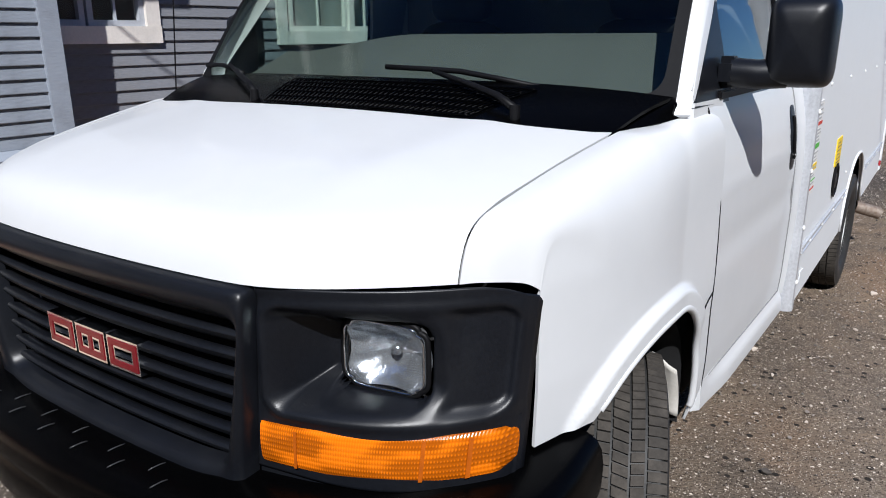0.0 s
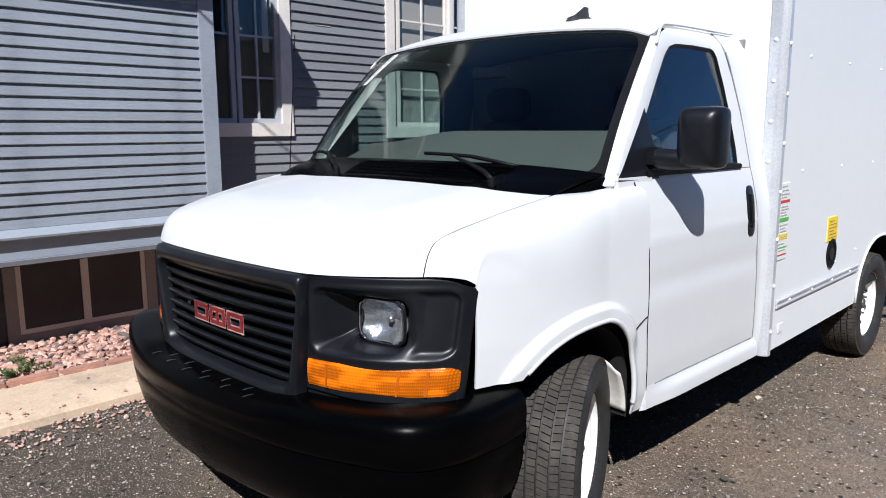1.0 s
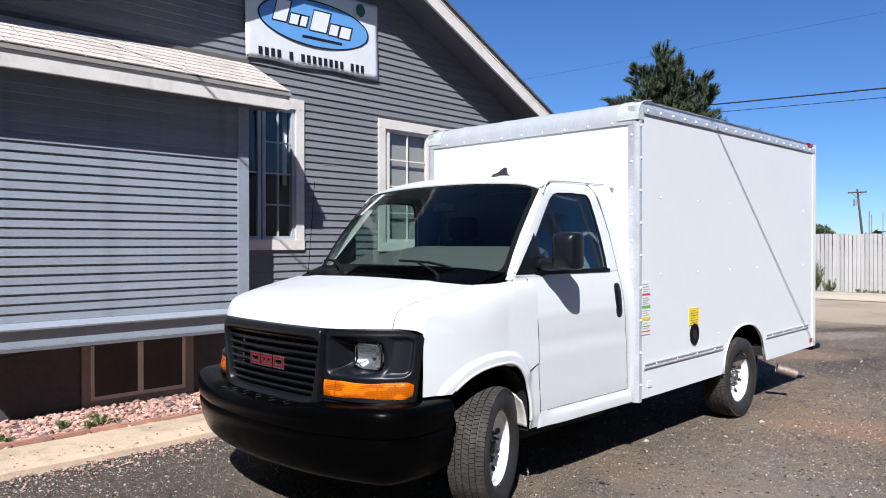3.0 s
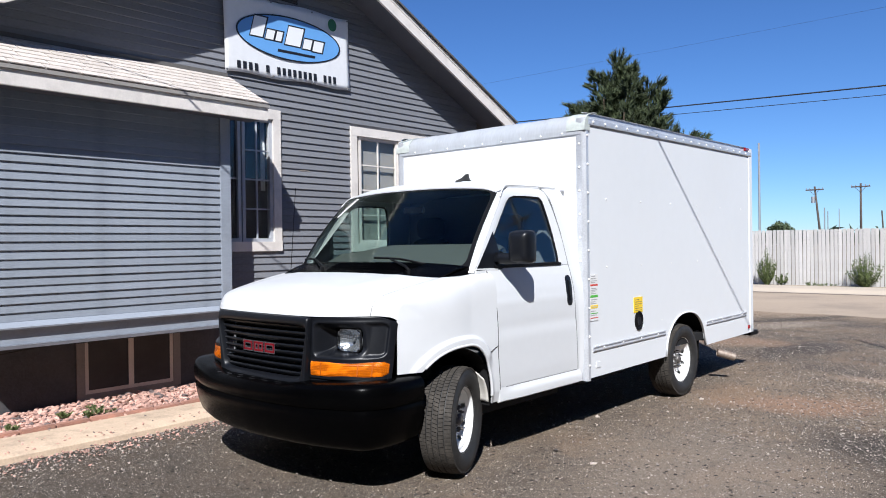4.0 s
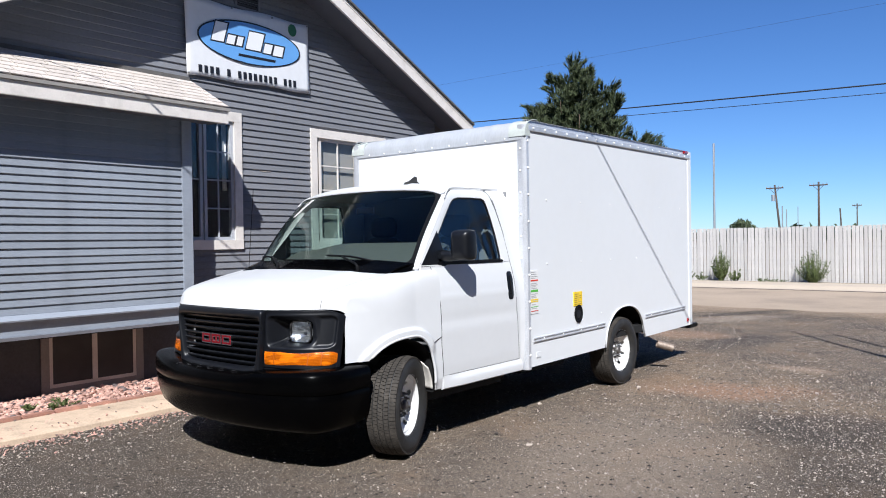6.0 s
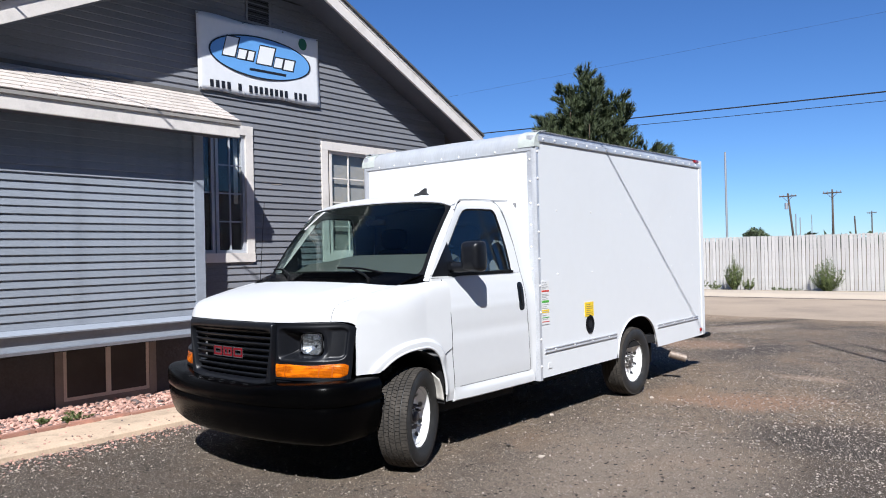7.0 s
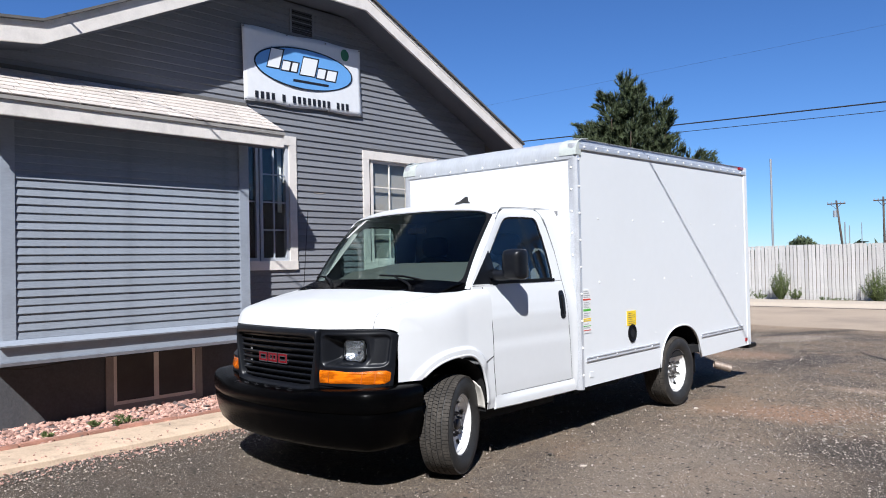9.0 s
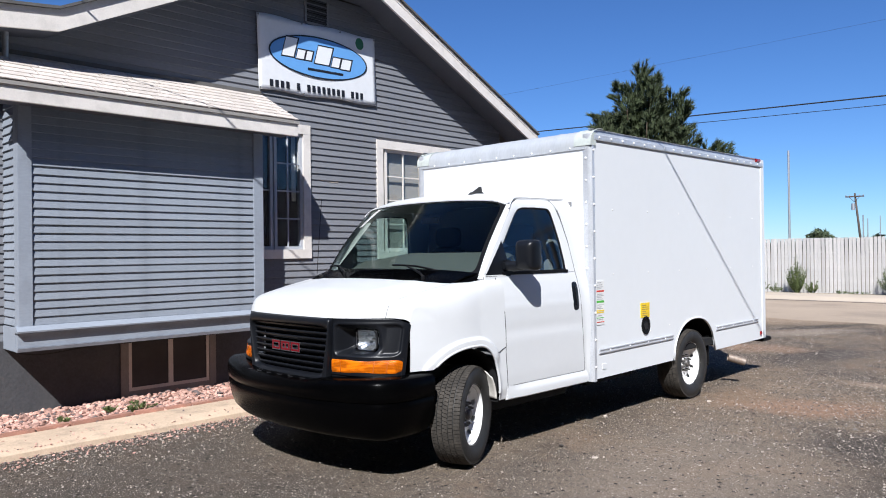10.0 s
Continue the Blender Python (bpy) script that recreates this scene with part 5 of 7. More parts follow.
# top side rails, front cap and its castings
for x, s in ((0.0, 1), (BX0, -1)):
    prof = [(0.006, 2.612), (0.008, 2.616), (0.008, 2.664), (-0.010, 2.672), (-0.013, 2.708), (0.002, 2.714), (-0.06, 2.724)]
    bm = grid(lambda a, b: (x + s * (lambda k: prof[min(int(k), 5)][0] * (1 - (k - min(int(k), 5))) + prof[min(int(k), 5) + 1][0] * (k - min(int(k), 5)))(b * 6),
                            0.045 + 3.955 * a,
                            bz(0.045 + 3.955 * a, (lambda k: prof[min(int(k), 5)][1] * (1 - (k - min(int(k), 5))) + prof[min(int(k), 5) + 1][1] * (k - min(int(k), 5)))(b * 6))), 10, 18)
    part("top_rail", thick(bm, 0.004, (CX, 2, 1.5)), ALU, truck, "riveted aluminium top rail" if s > 0 else "", smooth=30)
    bm = bmesh.new()
    box(bm, x - 0.012 if s > 0 else x - 0.004, x + 0.004 if s > 0 else x + 0.012, 3.94, 4.04, bz(4, 0.45), bz(4, 2.71), bevel=0.004)
    part("rear_post", bm, PANEL, truck)
part("box_roof", thick(grid(lambda a, b: (BX0 + 0.03 + (BX1 - BX0 - 0.06) * a, 0.2 + 3.8 * b, bz(0.2 + 3.8 * b, 2.715 + 0.02 * math.sin(a * math.pi))), 8, 6), 0.01, (CX, 2, 1.5)), ALU_DULL, truck, smooth=True)


def cap_prof(b):
    """Rounded nose from the front wall to the roof."""
    th = b * math.pi / 2
    e = 0.8
    return -0.006 + 0.21 * (1 - math.cos(th) ** e), 2.56 + 0.165 * math.sin(th) ** e


def cap_pt(a, b):
    y, z = cap_prof(b)
    x = BX0 + 0.16 + (BX1 - BX0 - 0.32) * a
    rib = 0.004 * math.exp(-(((a * 4.0) % 1.0 - 0.5) / 0.05) ** 2)
    return (x, y - rib, z + rib)


part("front_cap", thick(grid(cap_pt, 60, 12), 0.006, (CX, 2, 1.5)), ALU_DULL, truck, "scuffed grey rounded metal cap along the box top", smooth=50)
part("cap_flange", boxes((BX0 + 0.05, BX1 - 0.05, -0.008, 0.006, 2.530, 2.575), bevel=0.002), ALU_DULL, truck)
for x, s in ((0.0, 1), (BX0, -1)):
    def cst(a, b, x=x, s=s):
        y, z = cap_prof(b)
        k = a
        xx = x - s * 0.175 * (1 - k) + s * 0.006 * k
        return (xx, y - 0.008, z + 0.004)
    bm = grid(cst, 8, 12)
    # closing cheek on the side
    grid(lambda a, b: (x + s * 0.0065, (cap_prof(b * 0.46)[0] - 0.008) * (1 - a) + max(0.075, cap_prof(b * 0.46)[0] - 0.008) * a, cap_prof(b * 0.46)[1] + 0.004), 4, 12, bm)
    part("cap_corner_casting", thick(bm, 0.005, (CX, 2, 1.5)), CASTING, truck, "dull grey cast corner piece" if s > 0 else "", smooth=40)

# rivets
riv_me = bpy.data.meshes.new("rivet")
rb = bmesh.new()
revolve([(0.013, 0.0), (0.012, 0.004), (0.007, 0.008), (0.0, 0.009)], 8, rb)
rb.to_mesh(riv_me)
rb.free()
riv_me.materials.append(RIM)
riv_me.polygons.foreach_set("use_smooth", [True] * len(riv_me.polygons))


def rivet(x, y, z, rz=0.0, size=1.0):
    ob = new("rivet", riv_me)
    ob.parent = truck
    ob.matrix_basis = Matrix.Translation(Vector((x, y, z)) - LOC[truck.name]) @ pose(0, 0, 0, 0, 0, rz) @ Matrix.Scale(size, 4)


for i in range(19):
    y = 0.13 + 0.205 * i
    rivet(0.008, y, bz(y, 2.640))
for i in range(9):
    rivet(0.004, 0.032, 0.56 + 0.245 * i, 0, 0.9)
    rivet(-0.055, -0.004, 1.05 + 0.2 * i if i < 8 else 0.95, -90, 0.9)
for i in range(9):
    rivet(-0.22 - 0.22 * i, -0.008, 2.552, -90, 0.8)
for i in range(6):
    for z in (1.39, 1.99):
        rivet(-0.006, 0.36 + 0.66 * i, bz(0, z), 0, 0.7)
rivet(-0.006, 1.05, 0.80, 0, 0.6)
rivet(-0.006, 1.45, 0.83, 0, 0.6)

# lower rub rails
for y0, y1 in ((0.10, 1.52), (2.56, 3.80)):
    prof = [(-0.004, -0.022), (0.005, -0.022), (0.007, -0.013), (0.002, -0.009), (0.002, 0.006), (0.008, 0.010), (0.008, 0.019), (-0.004, 0.021)]
    bm = bmesh.new()
    ends = []
    for y in (y0, y1):
        ends.append([bm.verts.new((px, y, bz(y, 0.685 + (0.008 if y0 < 1 else 0.004)) + pz)) for px, pz in prof])
    for k in range(len(prof)):
        bm.faces.new((ends[0][k], ends[0][(k + 1) % len(prof)], ends[1][(k + 1) % len(prof)], ends[1][k]))
    bm.faces.new(ends[0])
    bm.faces.new(ends[1][::-1])
    part("rub_rail", bm, ALU, truck, "grey aluminium rub rail")
    for i in range(4):
        y = y0 + (y1 - y0) * (i + 0.5) / 4
        rivet(0.003, y, bz(y, 0.685 + (0.008 if y0 < 1 else 0.004)), 0, 0.8)

# fuel filler opening
bm = revolve([(0.080, -0.006), (0.081, 0.004), (0.070, 0.007), (0.064, 0.002), (0.060, -0.003), (0.0, -0.004)], 32, m=pose(0, 0.935, 0.865))
for v in bm.verts:
    v.co.y = 0.95 + (v.co.y - 0.935) * 1.0
    v.co.z = 0.865 + (v.co.z - 0.865) * 1.12
filler = part("fuel_filler", bm, TRIM, truck, "round black fuel filler recess", smooth=40)
part("fuel_cap", tube([(-0.004, 0.95, 0.862), (0.003, 0.95, 0.862)], 0.04, 16), BLACK, filler, smooth=40)
part("side_marker", boxes((-0.004, 0.012, 3.86, 3.905, bz(3.9, 0.50), bz(3.9, 0.545)), bevel=0.004), REDLAMP, truck)
part("top_marker", boxes((-0.03, 0.016, 3.80, 3.92, bz(3.9, 2.672), bz(3.9, 2.712)), bevel=0.008), REDLAMP, truck, "small red clearance lamp")
part("reflector_label", boxes((-0.005, 0.0, 0.15, 0.22, 0.525, 0.575), bevel=0.001), PANEL, truck)

# stickers on the side: a yellow notice and a column of small labels
notice = part("yellow_notice", boxes((-0.006, -0.001, 0.852, 1.028, 0.945, 1.088)), YELLOW, truck, "yellow printed notice")
bm = bmesh.new()
for i in range(6):
    z = 1.064 - 0.02 * i
    box(bm, -0.001, 0.0005, 0.872, 0.872 + (0.135 if i % 3 else 0.085), z - 0.002, z + 0.002)
part("print_bars", bm, RUST, notice)
col = part("label_column", boxes((-0.006, -0.001, 0.056, 0.190, 0.935, 1.335)), LABEL, truck, "column of small printed safety labels")
for z0, z1, m_ in ((1.235, 1.249, RED_PRINT), (1.136, 1.156, LIME_PRINT), (1.042, 1.070, YELLOW), (0.996, 1.002, LIME_PRINT), (0.957, 0.964, RED_PRINT)):
    part("label_band", boxes((-0.001, 0.0005, 0.062, 0.185, z0, z1)), m_, col)
bm = bmesh.new()
for i, z in enumerate((1.32, 1.30, 1.28, 1.265, 1.215, 1.20, 1.185, 1.17, 1.118, 1.10, 1.085, 1.055, 1.02, 0.985)):
    box(bm, -0.001, 0.0008, 0.068, 0.142 + 0.035 * ((i * 7) % 3) / 2, z - 0.003, z + 0.003)
part("print_bars", bm, PALE_PRINT, col)

# exhaust, rear step, frame rails
part("exhaust_pipe", thick(revolve([(0.046, 0.0), (0.046, 0.20)], 20, m=pose(-0.065, 3.025, 0.315, 0, 16, 30)), 0.004, (0.02, 3.07, 0.30)), RUST, truck, "dull steel exhaust pipe", smooth=40)
part("rear_step", boxes((-2.0, -0.02, 4.02, 4.30, 0.405, 0.46), bevel=0.01), TRIM, truck, "black rear step bumper")
part("frame_rail", boxes((X(-0.45), X(-0.37), -2.2, 3.95, 0.36, 0.52), (X(0.37), X(0.45), -2.2, 3.95, 0.36, 0.52)), DARK, truck)
part("fuel_tank", boxes((X(0.48), X(0.85), 0.3, 1.2, 0.32, 0.52), bevel=0.03), DARK, truck)
part("mud_flap", boxes((X(0.80), X(1.05), 2.50, 2.515, 0.28, 0.62)), TRIM, truck)


# ---- house ----
HX, AX = -4.60, -4.15          # faces of the gable wall and of the projecting bay
BARGE_X = -4.15
G_L, G_R, G_TOP = -0.36, 1.13, 5.155
SL = 0.489


def rake_z(y):
    """Underside line of the gable boards."""
    if y < -3.1:
        return G_TOP - SL * (G_L + 3.1) + 0.11 * (y + 3.1)
    if y < G_L:
        return G_TOP - SL * (G_L - y)
    if y > G_R:
        return G_TOP - SL * (y - G_R)
    return G_TOP


def slab(pts, t, bm=None):
    """A flat plate: the polygon pts on top, t thick downwards."""
    bm = bm or bmesh.new()
    a = [bm.verts.new(p) for p in pts]
    b = [bm.verts.new((p[0], p[1], p[2] - t)) for p in pts]
    bm.faces.new(a)
    bm.faces.new(b[::-1])
    for i in range(len(pts)):
        j = (i + 1) % len(pts)
        bm.faces.new((a[i], b[i], b[j], a[j]))
    return bm


house = thing("house", (-8.0, 0.0, 0.0), "grey clapboard house with white trim and gable", "house")
WIN1 = (-1.05, 0.22, 1.53, 3.31)
WIN2 = (1.41, 2.98, 1.50, 3.25)
H_R, H_L, H_B = 4.25, -6.2, 0.0


def wall_cells(x0, x1, y0, y1, z0, z1, holes):
    """Boxes filling a wall but for its openings."""
    out = []
    ycuts = sorted({y0, y1, *[h[0] for h in holes], *[h[1] for h in holes]})
    for a, b in zip(ycuts, ycuts[1:]):
        zs = [(h[2], h[3]) for h in holes if h[0] <= a and b <= h[1]]
        z = z0
        for lo_, hi_ in sorted(zs):
            out.append((x0, x1, a, b, z, lo_))
            z = hi_
        out.append((x0, x1, a, b, z, z1))
    return out


openings = [(w[0] + 0.10, w[1] - 0.10, w[2] + 0.10, w[3] - 0.10) for w in (WIN1, WIN2)]
bm = boxes(*wall_cells(HX - 0.16, HX - 0.016, H_L, H_R, 0.0, 3.62, openings))
# gable core above the plate
prism([(H_L, 3.62), (H_R, 3.62), (H_R, rake_z(H_R)), (G_R, G_TOP), (G_L, G_TOP), (-3.1, rake_z(-3.1)), (H_L, rake_z(H_L))], HX - 0.16, HX - 0.016, "x", bm)
part("gable_wall", bm, SIDING_MAIN, house)
bm = boxes((-13.0, HX - 0.16, H_R - 0.15, H_R, 0, 3.75), (-13.0, -12.85, H_L, H_R, 0, 3.75), (-13.0, HX - 0.16, H_L, H_L + 0.15, 0, 3.75))
part("outer_walls", bm, SIDING_MAIN, house)
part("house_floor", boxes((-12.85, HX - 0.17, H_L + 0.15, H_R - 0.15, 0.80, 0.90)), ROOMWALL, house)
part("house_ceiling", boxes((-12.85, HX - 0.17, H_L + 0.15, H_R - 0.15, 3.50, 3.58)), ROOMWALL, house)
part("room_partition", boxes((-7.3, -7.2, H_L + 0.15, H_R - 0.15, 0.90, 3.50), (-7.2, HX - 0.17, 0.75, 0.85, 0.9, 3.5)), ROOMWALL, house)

# roof planes with the clipped gable
RB, RR = -13.4, 4.72
ridge_y = (G_L + G_R) / 2
rz = G_TOP + 0.22
ridge_z = rz + SL * (G_R - ridge_y)
roof = part("roof", slab([(BARGE_X + 0.02, G_R, rz), (BARGE_X + 0.02, RR, rz - SL * (RR - G_R)), (RB, RR, rz - SL * (RR - G_R)), (RB, ridge_y, ridge_z), (-4.95, ridge_y, ridge_z)], 0.06), SHINGLE_DK, house, "dark shingle roof")
lk = rz - SL * (G_L + 3.1)
part("roof_slope", slab([(BARGE_X + 0.02, G_L, rz), (-4.95, ridge_y, ridge_z), (RB, ridge_y, ridge_z), (RB, -3.1, lk), (BARGE_X + 0.02, -3.1, lk)], 0.06), SHINGLE_DK, house)
part("roof_slope", slab([(BARGE_X + 0.02, -3.1, lk), (RB, -3.1, lk), (RB, -6.8, lk - 0.11 * 3.7), (BARGE_X + 0.02, -6.8, lk - 0.11 * 3.7)], 0.06), SHINGLE_DK, house)
part("clipped_gable", slab([(BARGE_X + 0.03, G_L, rz), (BARGE_X + 0.03, G_R, rz), (-4.95, ridge_y, ridge_z)], 0.05), SHINGLE_DK, house)
# soffits, their grey darkened for the eave shade
for (ya, yb) in ((-6.8, -3.1), (-3.1, G_L), (G_L, G_R), (G_R, RR)):
    za, zb = rake_z(ya) + 0.05, rake_z(yb) + 0.05
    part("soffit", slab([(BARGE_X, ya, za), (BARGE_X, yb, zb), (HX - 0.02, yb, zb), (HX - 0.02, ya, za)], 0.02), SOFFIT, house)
# barge boards
for (ya, yb) in ((-6.8, -3.1), (-3.1, G_L), (G_L, G_R), (G_R, RR)):
    za, zb = rake_z(ya), rake_z(yb)
    bm = prism([(ya, za), (yb, zb), (yb, zb + 0.165), (ya, za + 0.165)], BARGE_X, BARGE_X + 0.035, "x")
    part("barge_board", bm, TRIMW, house, "off-white painted gable board")
    bm = prism([(ya, za + 0.165), (yb, zb + 0.165), (yb, zb + 0.215), (ya, za + 0.215)], BARGE_X + 0.005, BARGE_X + 0.041, "x")
    part("barge_moulding", bm, TRIMW, house)
    bm = prism([(ya, za + 0.217), (yb, zb + 0.217), (yb, zb + 0.245), (ya, za + 0.245)], BARGE_X - 0.02, BARGE_X + 0.075, "x")
    part("roof_edge", bm, SHINGLE_DK, house)

# louvred gable vent
vent = part("gable_vent", boxes((HX - 0.01, HX + 0.02, 0.16, 0.19, 4.74, 5.08), (HX - 0.01, HX + 0.02, 0.53, 0.56, 4.74, 5.08), (HX - 0.01, HX + 0.02, 0.19, 0.53, 4.71, 4.74), (HX - 0.01, HX + 0.02, 0.19, 0.53, 5.08, 5.11)), SIDING_MAIN, house, "small louvred attic vent")
part("vent_back", boxes((HX - 0.012, HX + 0.0015, 0.19, 0.53, 4.74, 5.08)), DARK, vent)
for i in range(8):
    z = 4.755 + 0.041 * i
    bm = prism([(HX + 0.002, z + 0.03), (HX + 0.018, z), (HX + 0.020, z + 0.004), (HX + 0.004, z + 0.034)], 0.19, 0.53, "y")
    part("louvre", bm, FOUND, vent)


# windows
def window(name, y0, y1, z0, z1, x, sashes, parent, trim=0.115, mat_trim=TRIMW, sash_mat=TRIMW, sill=True):
    """Trim round the opening, then sashes (ya, yb, columns, rows, backing)."""
    w = part(name, boxes((x - 0.02, x + 0.028, y0, y0 + trim, z0 + trim, z1 - trim)), mat_trim, parent, "off-white framed window")
    part("side_trim", boxes((x - 0.02, x + 0.028, y1 - trim, y1, z0 + trim, z1 - trim)), mat_trim, w)
    part("head_trim", boxes((x - 0.02, x + 0.030, y0, y1, z1 - trim, z1 + 0.01)), mat_trim, w)
    part("sill_trim", boxes((x - 0.02, x + 0.034, y0, y1, z0 - 0.005, z0 + trim)), mat_trim, w)
    part("jamb", boxes((x - 0.12, x - 0.02, y0 + trim - 0.02, y0 + trim, z0 + trim, z1 - trim), (x - 0.12, x - 0.02, y1 - trim, y1 - trim + 0.02, z0 + trim, z1 - trim)), mat_trim, w)
    for ya, yb, cols, rows_, back in sashes:
        za, zb = z0 + trim, z1 - trim
        f = 0.042
        xx = x - 0.045
        sash = part("sash", boxes((xx, xx + 0.045, ya, ya + f, za, zb), (xx, xx + 0.045, yb - f, yb, za, zb), (xx, xx + 0.045, ya + f, yb - f, za, za + f), (xx, xx + 0.045, ya + f, yb - f, zb - f, zb)), sash_mat, w)
        for c in range(cols):
            for r in range(rows_):
                pa = ya + f + (yb - ya - 2 * f) * c / cols
                pb = ya + f + (yb - ya - 2 * f) * (c + 1) / cols
                qa = za + f + (zb - za - 2 * f) * r / rows_
                qb = za + f + (zb - za - 2 * f) * (r + 1) / rows_
                bm = boxes((xx + 0.012, xx + 0.016, pa + 0.004, pb - 0.004, qa + 0.004, qb - 0.004))
                part("pane", bm, PANE, w).visible_shadow = False
        bars = []
        for c in range(1, cols):
            p = ya + f + (yb - ya - 2 * f) * c / cols
            bars.append((xx + 0.004, xx + 0.026, p - 0.009, p + 0.009, za + f, zb - f))
        for r in range(1, rows_):
            q = za + f + (zb - za - 2 * f) * r / rows_
            bars.append((xx + 0.005, xx + 0.025, ya + f, yb - f, q - 0.009, q + 0.009))
        for b_ in bars:
            part("glazing_bar", boxes(b_), sash_mat, w)
        if back:
            part("blind", boxes((xx - 0.05, xx - 0.045, ya, yb, za, zb)), back, w, "drawn woven blind")
    return w


DARKSASH = mat("blue_grey_sash", (0.42, 0.44, 0.48), 0.5, vary=0.1)
window("window", *WIN1, HX, [(-0.93, -0.36, 1, 2, None), (-0.34, 0.105, 2, 4, None)], house, sash_mat=DARKSASH)
window("window", *WIN2, HX, [(1.58, 2.36, 2, 4, SCREEN), (2.42, 2.865, 2, 4, None)], house)
part("window_mullion", boxes((HX - 0.02, HX + 0.026, 2.36, 2.42, WIN2[2] + 0.1, WIN2[3] - 0.1)), TRIMW, house)
# pale curtain edge behind the narrow sash
part("curtain", thick(grid(lambda a, b: (HX - 0.16 + 0.008 * math.sin(a * 20), 0.035 + 0.06 * a, 2.3 + 0.9 * b), 16, 2), 0.004), WHITE_PRINT, house, "white curtain edge", smooth=True)

# bay (projecting room on the front)
BY0, BY1 = -3.48, -0.80
bay = thing("bay", (-4.4, -2.1, 0.0), "projecting blue grey clapboard bay with shed roof", "house bay")
part("bay_wall", boxes((AX - 0.10, AX - 0.016, BY0 + 0.02, BY1 - 0.02, 0.93, 3.10), (HX, AX - 0.10, BY0 + 0.02, BY0 + 0.10, 0.93, 3.3), (HX, AX - 0.10, BY1 - 0.10, BY1 - 0.02, 0.93, 3.3)), SIDING, bay)
for y0, y1 in ((BY0, BY0 + 0.125), (BY1 - 0.13, BY1)):
    part("corner_board", boxes((AX - 0.03, AX + 0.022, y0, y1, 0.93, 3.12), bevel=0.004), BOARD, bay, "blue grey corner board")
part("corner_board", boxes((AX - 0.11, AX - 0.03, BY0 - 0.0, BY0 + 0.022, 0.93, 3.12)), BOARD, bay)
part("water_table", prism([(AX - 0.05, 0.885), (AX + 0.078, 0.885), (AX + 0.082, 0.90), (AX + 0.02, 0.945), (AX - 0.05, 0.945)], BY0 - 0.03, BY1 + 0.02, "y"), BOARD, bay)
part("skirt_board", boxes((AX - 0.05, AX + 0.018, BY0 - 0.01, BY1 + 0.01, 0.735, 0.883), bevel=0.003), BOARD, bay, "blue grey skirt board")
part("skirt_ledge", prism([(AX - 0.05, 0.70), (AX + 0.03, 0.70), (AX + 0.045, 0.735), (AX - 0.05, 0.735)], BY0 - 0.02, BY1 + 0.01, "y"), BOARD, bay)
part("side_skirt", boxes((HX, AX - 0.05, BY0 - 0.012, BY0 + 0.02, 0.70, 0.93)), BOARD, bay)
# underside of the bay in the same grey, darkened for shade
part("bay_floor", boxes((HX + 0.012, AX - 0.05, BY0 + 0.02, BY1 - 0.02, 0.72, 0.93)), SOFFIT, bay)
BWY0, BWY1 = -2.345, -1.205
for d in ((HX - 0.14, HX + 0.012, H_L, BWY0, -0.02, 0.75), (HX - 0.14, HX + 0.012, BWY1, H_R, -0.02, 0.75), (HX - 0.14, HX + 0.012, BWY0, BWY1, 0.66, 0.75)):
    part("house_foundation", boxes(d), FOUND, house, "dark grey painted foundation wall")
# basement window
BEIGE = mat("beige_window_frame", (0.60, 0.54, 0.48), 0.55, vary=0.1)
BWSCREEN = mat("dusty_window_screen", (0.075, 0.070, 0.068), 0.9, spec=0.05, vary=0.25, scale=3, fine=300)
bw = part("basement_window", boxes((HX - 0.012, HX + 0.026, BWY0, BWY0 + 0.085, 0.0, 0.66)), TAUPE, house, "taupe framed sliding basement window")
part("surround", boxes((HX - 0.012, HX + 0.026, BWY1 - 0.085, BWY1, 0.0, 0.66)), TAUPE, bw)
part("surround", boxes((HX - 0.012, HX + 0.026, BWY0 + 0.085, BWY1 - 0.085, 0.0, 0.075)), TAUPE, bw)
for y0, y1 in ((BWY0 + 0.085, BWY0 + 0.122), (-1.800, -1.742), (BWY1 - 0.122, BWY1 - 0.085)):
    part("upright", boxes((HX - 0.010, HX + 0.018, y0, y1, 0.075, 0.66)), BEIGE, bw)
part("bottom_rail", boxes((HX - 0.010, HX + 0.020, BWY0 + 0.122, BWY1 - 0.122, 0.075, 0.112)), BEIGE, bw)
for y0, y1 in ((BWY0 + 0.122, -1.800), (-1.742, BWY1 - 0.122)):
    part("pane", boxes((HX + 0.002, HX + 0.006, y0, y1, 0.112, 0.66)), PANE, bw).visible_shadow = False
    part("screen", boxes((HX + 0.009, HX + 0.012, y0, y1, 0.112, 0.66)), BWSCREEN, bw)
part("loose_cable", tube([tuple(p) for p in spline([(AX + 0.02, BY0 - 0.02, 0.69), (AX - 0.03, BY0 + 0.25, 0.655), (AX - 0.04, BY0 + 0.7, 0.69), (AX - 0.05, -2.3, 0.685), (AX - 0.05, -1.2, 0.69)], 24)], 0.006, 6), CABLE, bay)

